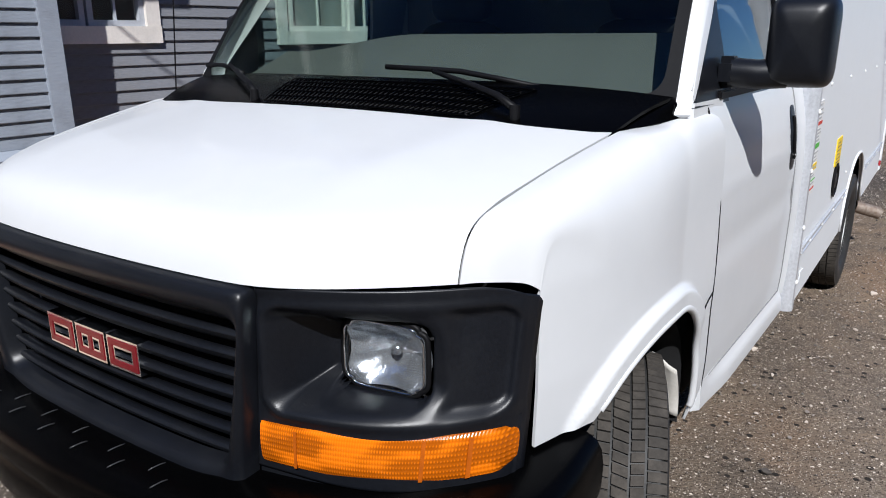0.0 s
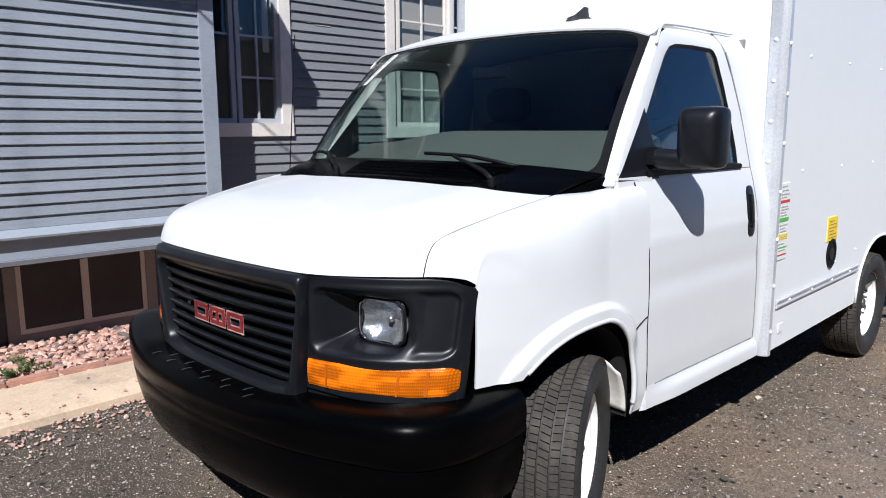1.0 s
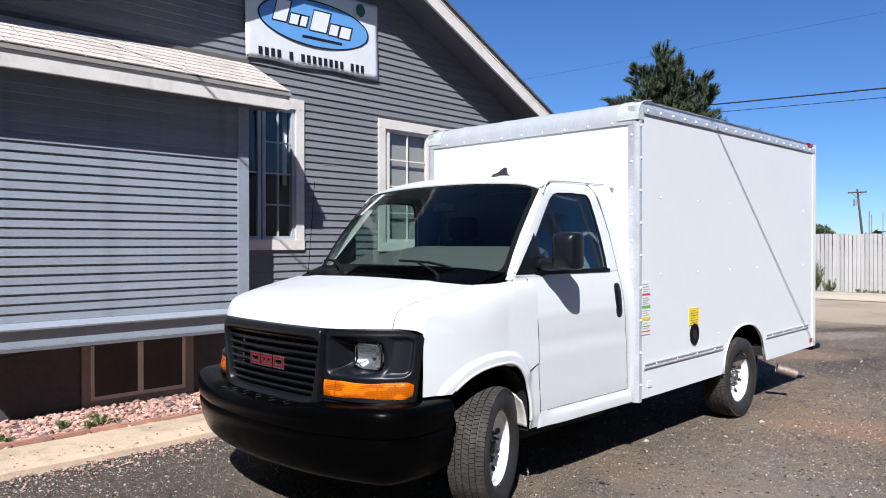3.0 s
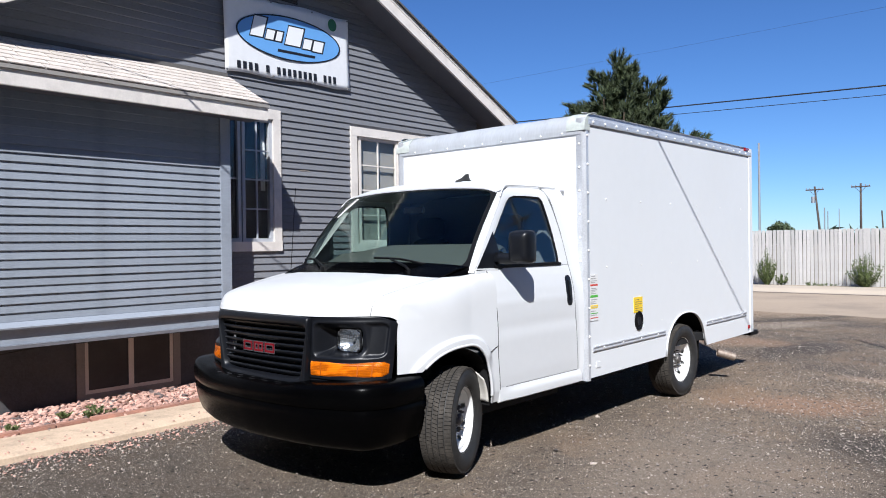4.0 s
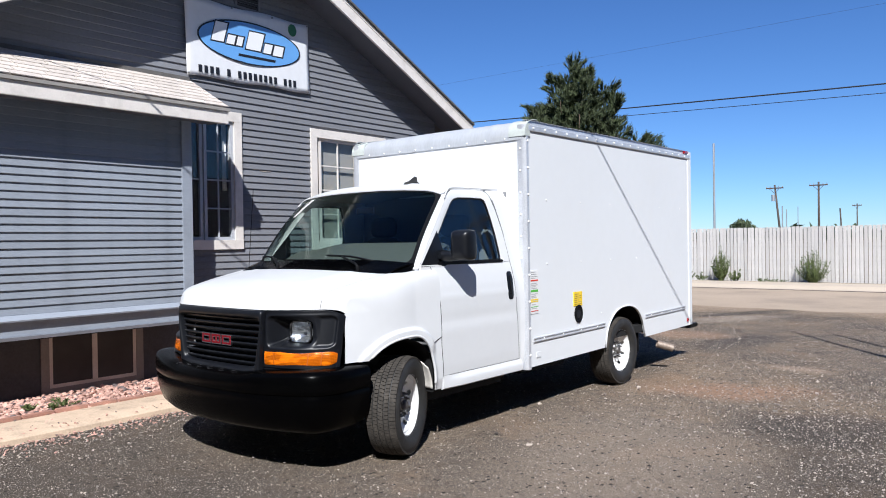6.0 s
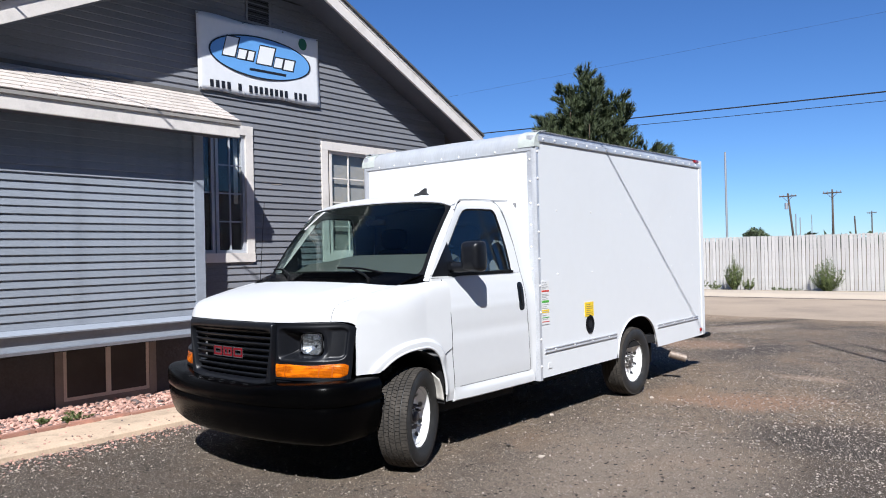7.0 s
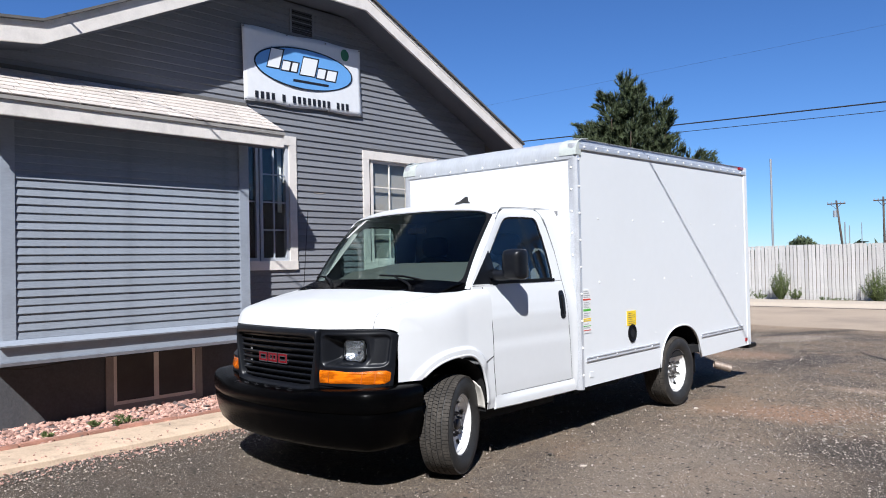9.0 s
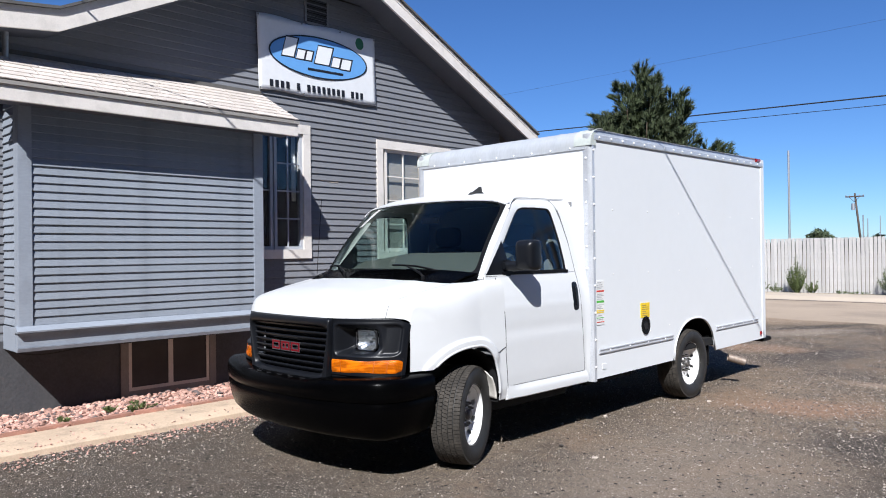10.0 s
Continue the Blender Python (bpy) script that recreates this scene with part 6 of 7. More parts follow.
# bay roof
RY0, RY1 = -3.78, -0.51
EX = -3.81
RZ0, RZ1 = 3.222, 3.645
part("roof_deck", slab([(EX, RY0, RZ0), (EX, RY1, RZ0), (HX, RY1 - 0.04, RZ1), (HX, RY0, RZ1)], 0.05), SHINGLE, bay)
part("eave_fascia", boxes((EX - 0.03, EX + 0.006, RY0, RY1, 3.032, 3.175), bevel=0.003), TRIMW, bay, "off-white eave fascia")
part("drip_edge", boxes((EX - 0.02, EX + 0.028, RY0, RY1 + 0.01, 3.177, 3.213)), mat("grey_drip_edge", (0.30, 0.28, 0.26), 0.6, vary=0.15), bay)
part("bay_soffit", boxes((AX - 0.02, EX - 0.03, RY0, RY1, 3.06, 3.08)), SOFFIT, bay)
part("rake_board", prism([(EX, 3.035), (EX, 3.17), (HX, RZ1 - 0.06), (HX, RZ1 - 0.20)], RY1 - 0.045, RY1 - 0.012, "y"), TRIMW, bay)
part("roof_flashing", boxes((HX - 0.01, HX + 0.035, RY0, RY1 - 0.03, RZ1 - 0.01, RZ1 + 0.05)), SHINGLE_DK, bay)

# banner
BN = (-0.587, 1.383, 3.758, 4.738)
banner = thing("banner", (HX + 0.03, 0.43, 4.2), "white vinyl shop banner with blue oval fixed to siding", "banner")
part("sheet", thick(grid(lambda a, b: (HX + 0.035 + 0.006 * math.sin(a * 9 + b * 3) * math.sin(b * math.pi) , BN[0] + (BN[1] - BN[0]) * a, BN[2] + (BN[3] - BN[2]) * b + 0.012 * math.sin(a * math.pi * 4) * (abs(b - 0.5) > 0.49)), 32, 14), 0.003), BANNER, banner, "white vinyl sheet", smooth=True)


def oval(y, z, ry, rz_, x, n=64):
    bm = bmesh.new()
    bm.faces.new([bm.verts.new((x, y + ry * math.cos(2 * math.pi * k / n), z + rz_ * math.sin(2 * math.pi * k / n))) for k in range(n)])
    return bm


OY, OZ = 0.395, 4.298
part("oval_border", oval(OY, OZ, 0.825, 0.285, HX + 0.046), INK, banner)
part("oval", oval(OY, OZ, 0.800, 0.265, HX + 0.0475), BLUE_PRINT, banner, "sky blue oval")


def slant(y0, y1, z0, z1, x, lean=0.10, r=0.0):
    bm = bmesh.new()
    k = lean * (z1 - z0)
    bm.faces.new([bm.verts.new(p) for p in ((x, y0, z0), (x, y1, z0), (x, y1 + k, z1), (x, y0 + k, z1))])
    return bm


# the shop's mark is kept to plain slanted shapes
for y0, y1, z0, z1 in ((-0.16, 0.02, 4.25, 4.50), (0.06, 0.18, 4.24, 4.36), (0.21, 0.30, 4.24, 4.36), (0.36, 0.60, 4.22, 4.46), (0.64, 0.77, 4.21, 4.34), (0.80, 0.96, 4.20, 4.34)):
    y0, y1 = y0 - 0.07, y1 - 0.07
    part("mark_outline", slant(y0 - 0.018, y1 + 0.018, z0 - 0.018, z1 + 0.018, HX + 0.0485, 0.3), INK, banner)
    part("mark", slant(y0, y1, z0, z1, HX + 0.0495, 0.3), WHITE_PRINT, banner)
part("tagline_bar", slant(0.17, 0.77, 4.105, 4.140, HX + 0.0495, 0.3), INK, banner)
for y0, count in ((-0.43, 4), (-0.0125, 1), (0.1545, 8), (0.906, 3)):
    for k in range(count):
        part("text_bar", slant(y0 + 0.0835 * k, y0 + 0.0835 * k + 0.052, 3.812, 3.905, HX + 0.0495, 0.0), INK, banner)
part("green_mark", oval(1.09, 4.61, 0.075, 0.085, HX + 0.0475, 24), GREEN_PRINT, banner)
for y in (BN[0] + 0.02, 0.1, 0.75, BN[1] - 0.02):
    for z in (BN[2] + 0.02, BN[3] - 0.02):
        part("grommet", tube([(HX + 0.03, y, z), (HX + 0.050, y, z)], 0.012, 8), STEEL, banner)

# ---- gravel bed and kerb ----
random.seed(11)
bm = bmesh.new()
KY = [-14 + 0.4 * i for i in range(50)]
rows = []
for y in KY:
    e0 = -2.93 + 0.02 * noise.noise(Vector((y * 1.3, 0, 0)))
    e1 = -3.54 + 0.015 * noise.noise(Vector((y * 1.1, 5, 0)))
    rows.append([bm.verts.new(p) for p in ((e0 + 0.01, y, -0.03), (e0, y, 0.035), (e0 - 0.03, y, 0.052), ((e0 + e1) / 2, y, 0.06 + 0.004 * noise.noise(Vector((y, 9, 0)))), (e1 + 0.02, y, 0.06), (e1, y, 0.04), (e1, y, -0.03))])
for r0, r1 in zip(rows, rows[1:]):
    for k in range(6):
        bm.faces.new((r0[k], r1[k], r1[k + 1], r0[k + 1]))
solo("kerb", bm, CONCRETE, "sandy concrete edging strip beside the gravel bed", "kerb", kind="structure", smooth=40)
bm = grid(lambda a, b: (-3.53 - 1.08 * a, -14 + 19.6 * b, 0.035 - 0.012 * a + 0.012 * noise.noise(Vector((a * 5, b * 60, 0)))), 8, 120)
solo("gravel_bed", bm, DIRT, "soil bed under pink crushed gravel", "soil", kind="structure", smooth=True)


def island_tint(m, amount, hue=None):
    """Varies a joined mesh's colour from island to island."""
    n, ln = m.node_tree.nodes, m.node_tree.links
    b = n["Principled BSDF"]
    src = b.inputs["Base Color"].links[0].from_socket
    g = n.new("ShaderNodeNewGeometry")
    r = n.new("ShaderNodeMapRange")
    r.inputs[3].default_value, r.inputs[4].default_value = 1 - amount, 1 + amount
    ln.new(g.outputs["Random Per Island"], r.inputs[0])
    s = n.new("ShaderNodeVectorMath")
    s.operation = "SCALE"
    ln.new(src, s.inputs[0])
    ln.new(r.outputs[0], s.inputs["Scale"])
    out = s.outputs[0]
    if hue:
        w = n.new("ShaderNodeTexWhiteNoise")
        w.noise_dimensions = "1D"
        ln.new(g.outputs["Random Per Island"], w.inputs["W"])
        st = n.new("ShaderNodeMapRange")
        st.inputs[1].default_value, st.inputs[2].default_value = hue[1], hue[1] + 0.02
        ln.new(w.outputs["Value"], st.inputs[0])
        mx = n.new("ShaderNodeMix")
        mx.data_type = "RGBA"
        mx.inputs[7].default_value = (*hue[0], 1)
        ln.new(st.outputs[0], mx.inputs[0])
        ln.new(out, mx.inputs[6])
        out = mx.outputs[2]
    ln.new(out, b.inputs["Base Color"])


island_tint(ROCK, 0.42, ((0.15, 0.12, 0.115), 0.83))
island_tint(GREY_STONE, 0.7, ((0.50, 0.43, 0.37), 0.66))
island_tint(NEEDLE, 0.5)
island_tint(LEAF, 0.45)

ico = bmesh.new()
bmesh.ops.create_icosphere(ico, subdivisions=1, radius=1.0)
ICO_V = np.array([v.co[:] for v in ico.verts])
ICO_F = np.array([[v.index for v in f.verts] for f in ico.faces])
ico.free()


def scatter(name, places, material, label, category, flat=0.7, rough=0.28, seed=1):
    """Many angular stones in one mesh: places are (x, y, z, size)."""
    rng = np.random.default_rng(seed)
    V, F = [], []
    for i, (x, y, z, r) in enumerate(places):
        a = rng.uniform(0, 6.28)
        sc = np.array([rng.uniform(0.7, 1.3), rng.uniform(0.6, 1.1), flat * rng.uniform(0.7, 1.2)]) * r
        v = ICO_V * (1 + rng.uniform(-rough, rough, (len(ICO_V), 1))) * sc
        t = rng.uniform(-0.5, 0.5)
        v = np.stack([v[:, 0], v[:, 1] * math.cos(t) - v[:, 2] * math.sin(t), v[:, 1] * math.sin(t) + v[:, 2] * math.cos(t)], 1)
        v = np.stack([v[:, 0] * math.cos(a) - v[:, 1] * math.sin(a), v[:, 0] * math.sin(a) + v[:, 1] * math.cos(a), v[:, 2]], 1)
        V.append(v + (x, y, z))
        F.append(ICO_F + i * len(ICO_V))
    me = bpy.data.meshes.new(name)
    V, F = np.concatenate(V), np.concatenate(F)
    me.from_pydata(V.tolist(), [], F.tolist())
    me.materials.append(material)
    return tagged(new(name, me), label, category, kind="stuff")


def bed_z(x):
    return 0.035 - 0.012 * max(0, (-3.53 - x) / 1.08)


pl = []
for i in range(8200):
    y = random.uniform(-7.5, 1.0)
    x = -3.53 - random.uniform(0.0, 1.06)
    r = random.uniform(0.012, 0.034) * (1.25 if random.random() < 0.1 else 1)
    pl.append((x, y, bed_z(x) + r * random.uniform(0.0, 0.7), r))
scatter("pink_gravel", pl, ROCK, "pink crushed granite landscaping gravel with dark pieces", "gravel", 0.62, 0.45)
pl = []
for i in range(1500):
    y = random.uniform(-7, 0.5)
    x = random.gauss(-2.80, 0.13)
    r = random.uniform(0.004, 0.014)
    pl.append((x, y, r * 0.3 + (0.055 if x < -2.96 else 0), r))
for i in range(110):
    x, y = random.uniform(-3.5, -2.95), random.uniform(-6, 0)
    r = random.uniform(0.004, 0.012)
    pl.append((x, y, 0.062, r))
scatter("spilled_gravel", pl, ROCK, "pink gravel spilled along the kerb", "gravel", 0.6, 0.4, seed=3)
pl = []
for i in range(34000):
    u = random.random()
    x = random.uniform(-3.0, 5.0)
    y = -5.0 + 15.2 * u ** 1.3
    r = random.uniform(0.002, 0.0055) * (2.2 if random.random() < 0.05 else 1.0)
    pl.append((x, y, r * 0.2 - 0.006, r))
for i in range(2600):
    y = random.uniform(-7, 1.5)
    x = -2.92 + abs(random.gauss(0, 0.32))
    r = random.uniform(0.003, 0.011)
    pl.append((x, y, r * 0.2 - 0.004, r))
for i in range(7000):
    x, y = random.uniform(-2.9, 5.0), random.uniform(-4.6, 9.8)
    if 0.3 < x < 2.6 and y < 0.5 and random.random() < 0.6:
        continue
    r = random.uniform(0.004, 0.010)
    pl.append((x, y, r * 0.2 - 0.005, r))
for i in range(9000):
    x, y = random.gauss(2.3, 1.1), random.gauss(1.2, 3.0)
    if x < 0.35 and y < 3.9 or (x < 2.3 and y < 0.4 and random.random() < 0.8):
        continue
    r = random.uniform(0.004, 0.0095)
    pl.append((x, y, r * 0.2 - 0.005, r))
for i in range(70):
    x, y = random.uniform(-0.5, 4.2), random.uniform(-2.5, 8.5)
    r = random.uniform(0.012, 0.024)
    pl.append((x, y, r * 0.15 - 0.004, r))
scatter("loose_grit", pl, GREY_STONE, "loose grey and tan grit on the asphalt", "gravel", 0.6, seed=5)


# weeds
def leafy(name, cx, cy, cz, spread, height, count, seed, label, leaf=0.05, width=0.014):
    rng = random.Random(seed)
    bm = bmesh.new()
    stalks = []
    for i in range(max(6, count // 45)):
        a = rng.uniform(0, 2 * math.pi)
        t = rng.random() ** 0.7
        h = height * rng.uniform(0.45, 1.0) * (1 - 0.45 * t)
        e = Vector((cx + spread * t * math.cos(a), cy + 0.7 * spread * t * math.sin(a), cz + h))
        m = Vector((cx, cy, cz)).lerp(e, 0.5) + Vector((0.2 * spread * math.cos(a) * t, 0.1 * spread * math.sin(a) * t, -0.05 * h))
        stalks.append((Vector((cx + 0.15 * spread * math.cos(a), cy + 0.1 * spread * math.sin(a), cz)), m, e))
        tube([stalks[-1][0], m, e], 0.006, 4, bm, r_end=0.0015)
    for i in range(count):
        s0, m, e = stalks[i % len(stalks)]
        t = 0.12 + 0.88 * rng.random() ** 0.8
        p = s0.lerp(m, t * 2) if t < 0.5 else m.lerp(e, t * 2 - 1)
        a = rng.uniform(0, 2 * math.pi)
        d = Vector((math.cos(a), math.sin(a), rng.uniform(0.3, 1.6))).normalized()
        w = d.cross(Vector((rng.uniform(-1, 1), rng.uniform(-1, 1), rng.uniform(-1, 1)))).normalized() * width * rng.uniform(0.5, 1.1)
        l = leaf * rng.uniform(0.6, 1.6) * (1.25 - 0.6 * t)
        v = [bm.verts.new(q) for q in (p, p + d * l * 0.5 + w, p + d * l, p + d * l * 0.5 - w)]
        bm.faces.new(v)
    return solo(name, bm, LEAF, label, "weed", "weeds", "stuff" if name == "grass" else "")


for i, (x, y, sp, h) in enumerate(((-3.72, -3.25, 0.12, 0.07), (-3.85, -2.42, 0.22, 0.10), (-3.75, -2.58, 0.16, 0.08), (-3.95, -2.72, 0.1, 0.06))):
    leafy("gravel_weed", x, y, bed_z(x) + 0.015, sp, h, 260, 40 + i, "small green weed growing in pink gravel", 0.035, 0.006)
for i, (x, sp, h, n) in enumerate(((-4.83, 0.34, 1.45, 2600), (-4.35, 0.32, 0.50, 700), (-1.98, 0.52, 1.22, 3000), (-6.1, 0.45, 0.45, 600), (-5.5, 0.3, 0.3, 300), (-3.5, 0.25, 0.12, 120), (4.0, 0.5, 0.7, 900), (-3.0, 0.4, 0.10, 120))):
    leafy("fence_weed", x, 19.65, 0.14, sp, h, n, 60 + i, "tall scraggly green weed beside the white fence", 0.075, 0.010)

# ---- fence ----
fence = thing("fence", (0, 20.0, 0.14), "white slatted chain link privacy fence along the sidewalk", "fence", kind="")
slat_me = bpy.data.meshes.new("fence_slat")
sb = bmesh.new()
box(sb, -0.049, 0.049, -0.008, 0.008, 0.0, 1.85, bevel=0.003)
sb.to_mesh(slat_me)
sb.free()
slat_me.materials.append(FENCE)
random.seed(21)
for i in range(230):
    ob = new("fence_slat", slat_me)
    ob.parent = fence
    ob.location = (-13.2 + 0.115 * i, random.uniform(-0.006, 0.006), -0.06 + random.uniform(-0.010, 0.010))
    ob.rotation_euler = (0, random.uniform(-0.006, 0.006), random.uniform(-0.07, 0.07))
for i in range(10):
    x = -13.5 + 3.0 * i
    part("fence_post", tube([(x, 20.06, 0.1), (x, 20.06, 1.94)], 0.03, 8), GALV, fence)
part("fence_rail", tube([(-13.5, 20.04, 1.89), (13.5, 20.04, 1.89)], 0.010, 6), GALV, fence)
part("fence_rail", tube([(-13.5, 20.03, 0.24), (13.5, 20.03, 0.24)], 0.008, 6), GALV, fence)
bm = bmesh.new()
for i in range(-10, 236):
    for sg in (1, -1):
        x0 = -13.3 + 0.115 * i
        x1 = x0 + sg * 1.83
        if -13.4 < x0 < 13.2 and -13.6 < x1 < 13.4:
            tube([(x0, 19.985, 0.18), (x1, 19.985, 1.93)], 0.0015, 3, bm, caps=False)
ob = part("chain_link", bm, GALV, fence, "woven galvanised wire")

# ---- pine tree ----
random.seed(33)
PX, PY = -4.90, 9.6
pine = thing("pine_tree", (PX, PY, 0), "bushy dark green pine tree with upright tips", "tree")
part("trunk", tube([(PX, PY, -0.03), (PX + 0.05, PY, 1.5), (PX - 0.05, PY + 0.05, 3.2), (PX, PY, 5.2)], 0.16, 10, r_end=0.03), BARK, pine, smooth=True)
shoots = []
limbs = bmesh.new()
LEADS = [(0.0, 0.0, 5.86), (0.22, 0.05, 5.72), (-0.25, -0.1, 5.58), (0.62, 0.1, 5.15), (0.90, -0.1, 4.85), (-0.75, 0.1, 4.95), (-1.05, 0.0, 4.75), (-1.45, 0.15, 4.25), (1.25, 0.1, 4.05), (1.55, -0.05, 3.55), (-1.6, -0.15, 3.75), (0.45, -0.7, 4.7), (-0.4, -0.75, 4.6), (0.3, 0.8, 4.8), (-0.5, 0.8, 4.5), (0.9, -0.7, 4.0), (-1.0, -0.8, 3.9), (0.0, -1.1, 4.1), (1.3, 0.6, 3.6), (-1.3, 0.7, 3.7), (1.75, 0.0, 3.2), (-0.1, -0.4, 5.1), (0.35, -0.35, 5.2), (-0.55, -0.35, 4.9), (0.75, -0.35, 4.5), (1.1, -0.4, 4.2), (-1.70, 0.0, 4.05), (-1.55, 0.1, 4.30), (-1.80, -0.1, 3.70), (1.50, 0.1, 3.75), (1.40, 0.0, 3.95)]
for dx, dy, z in LEADS:
    z -= 0.30
    dx = dx * 1.18 + 0.08
    base = Vector((PX, PY, max(1.2, z - 1.9 - 0.3 * math.hypot(dx, dy))))
    tip = Vector((PX + dx, PY + dy, z))
    mid = base.lerp(tip, 0.55) + Vector((dx * 0.25, dy * 0.25, -0.15))
    pts = spline([base, mid, tip], 12)
    tube(pts, 0.045, 6, limbs, r_end=0.01)
    for q in range(30):
        t = 0.28 + 0.72 * random.random()
        p = base.lerp(mid, t * 2) if t < 0.5 else mid.lerp(tip, t * 2 - 1)
        spread = 0.34 * (1.12 - t) + 0.03
        a = random.uniform(0, 6.28)
        out = Vector((math.cos(a), math.sin(a), 0))
        root = p + out * spread * random.uniform(0.2, 1.0)
        axis = (out * random.uniform(0.25, 0.95) + Vector((dx * 0.3, dy * 0.3, 0.9))).normalized()
        length = random.uniform(0.22, 0.42)
        for k in range(11):
            f = k / 10
            pos = root + axis * length * f
            wob = Vector((random.gauss(0, 1), random.gauss(0, 1), random.gauss(0, 0.4))) * 0.050 * (1 - 0.5 * f)
            shoots.append((pos + wob, (axis + wob * 7).normalized(), 0.14))
    shoots.append((tip, Vector((dx * 0.1, dy * 0.1, 1)).normalized(), 0.26))
for i in range(900):
    a, t = random.uniform(0, 6.28), random.random() ** 0.5
    z = random.uniform(1.3, 3.4)
    r = 1.55 * t
    p = Vector((PX + r * math.cos(a), PY + 0.85 * r * math.sin(a), z))
    shoots.append((p, Vector((math.cos(a) * 0.8, math.sin(a) * 0.8, 0.7)).normalized(), random.uniform(0.16, 0.26)))
part("limbs", limbs, BARK, pine, smooth=True)
V, F = [], []
rng = np.random.default_rng(8)
for p, d, l in shoots:
    a = d.cross(Vector((0.3, 0.5, 0.1))).normalized()
    b = d.cross(a)
    for k in range(26):
        th, s_ = rng.uniform(0, 6.28), rng.random()
        o = p + d * (l * s_ * 0.8)
        out = (a * math.cos(th) + b * math.sin(th))
        nd = (d * rng.uniform(0.7, 1.2) + out * rng.uniform(0.35, 0.75)).normalized()
        w = nd.cross(out).normalized() * 0.008
        e = o + nd * (0.125 * rng.uniform(0.7, 1.2))
        i = len(V)
        V += [o - w, o + w, e]
        F.append((i, i + 1, i + 2))
me = bpy.data.meshes.new("crown")
me.from_pydata([v[:] for v in V], [], F)
me.transform(Matrix.Translation(-Vector((PX, PY, 0))))
me.materials.append(NEEDLE)
crown = new("crown", me)
crown.parent = pine
crown["label"] = "dense tufts of pine needles"

# ---- poles, mast and cables ----
def utility_pole(x, y, top, lean, label, arm=1.15, transformer=False):
    p = thing("utility_pole", (x, y, 0), label, "utility pole", "utility poles")
    part("shaft", tube([(x, y, 0), (x + lean, y, top)], 0.17, 10, r_end=0.12), POLEW, p, smooth=True)
    part("crossarm", boxes((x + lean * 0.97 - arm, x + lean * 0.97 + arm, y - 0.2, y - 0.05, top - 0.55, top - 0.38)), POLEW, p)
    for k in (-1, -0.55, 0.55, 1):
        part("insulator", tube([(x + lean + k * arm * 0.92, y - 0.12, top - 0.38), (x + lean + k * arm * 0.92, y - 0.12, top - 0.18)], 0.06, 8), GALV, p)
    for k in (-1, 1):
        part("arm_brace", tube([(x + lean + k * arm * 0.6, y - 0.2, top - 0.5), (x + lean, y - 0.2, top - 1.2)], 0.03, 4), POLEW, p)
    if transformer:
        part("transformer", tube([(x + lean * 0.8 - 0.35, y - 0.2, top - 2.3), (x + lean * 0.8 - 0.35, y - 0.2, top - 1.4)], 0.24, 12), GALV, p, smooth=40)


utility_pole(-24.9, 105.3, 9.0, -0.9, "weathered leaning wooden utility pole with transformer", transformer=True)
utility_pole(-20.1, 105.3, 9.1, 0.0, "weathered upright wooden utility pole with crossarm")
utility_pole(-30.0, 190.0, 9.2, 0.0, "distant wooden utility pole with crossarm", 1.0)
solo("pole_stub", tube([(-33.2, 190, 0), (-33.6, 190, 8.2)], 0.2, 8, r_end=0.16), POLEW, "bare distant wooden pole without crossarm", "utility pole")
solo("flag_mast", tube([(-5.36, 20.6, 0.1), (-5.36, 20.6, 4.95)], 0.042, 8, r_end=0.036), GALV, "thin grey metal mast behind the fence", "mast")
for x, y, h in ((-13.2, 60, 4.2), (-17.9, 80, 4.6), (-21.5, 100, 5.6)):
    solo("thin_mast", tube([(x, y, 0), (x, y, h)], 0.05, 6), GALV, "thin distant metal mast against the sky", "mast", "distant masts")


# two slim masts at the edge of the lot, whose shadows lie across it
lot_masts = []
for x, y in ((2.94, 4.40), (3.53, 4.46)):
    mast = thing("slim_mast", (x, y, 0), "slim tapered grey metal mast on the lot", "mast", "masts on the lot")
    part("shaft", tube([(x, y, 0), (x, y, 4.0)], 0.055, 8, r_end=0.022), GALV, mast, smooth=40)
    part("base_plate", boxes((x - 0.11, x + 0.11, y - 0.11, y + 0.11, 0.0, 0.015)), GALV, mast)
    lot_masts.append(mast)
part("stay_wire", tube([(2.94, 4.40, 3.45), (3.53, 4.46, 3.85)], 0.012, 6), GALV, lot_masts[0])


def cable(name, a, b, sag, r, label):
    a, b = Vector(a), Vector(b)
    pts = [a.lerp(b, i / 40) - Vector((0, 0, sag * 4 * (i / 40) * (1 - i / 40))) for i in range(41)]
    return solo(name, tube(pts, r, 6), CABLE, label, "cable", "overhead cables", smooth=True)


for x, y, top in ((-51.6, 23.15, 9.35), (26.9, 23.15, 6.3), (-34, 30.15, 11.75), (22, 30.15, 11.6)):
    utility_pole(x, y, top, 0.0, "weathered wooden utility pole carrying the overhead cables")
cable("overhead_cable", (-51.6, 23, 9.11), (26.9, 23, 5.88), 0.32, 0.026, "thick black overhead cable crossing the sky")
cable("overhead_cable", (-51.6, 23, 8.73), (26.9, 23, 5.55), 0.28, 0.013, "thin black overhead cable crossing the sky")
cable("overhead_cable", (-34, 30, 11.52), (22, 30, 11.35), 0.10, 0.004, "very thin high cable against the sky")
W0 = Vector((0, 1.31, 2.70)) + SUN_TO * 2.6
WD = (Vector((0, 2.54, -2.09)).cross(SUN_TO)).cross(Vector((0, 0, 1))).normalized()
WD = WD if WD.y > 0 else -WD
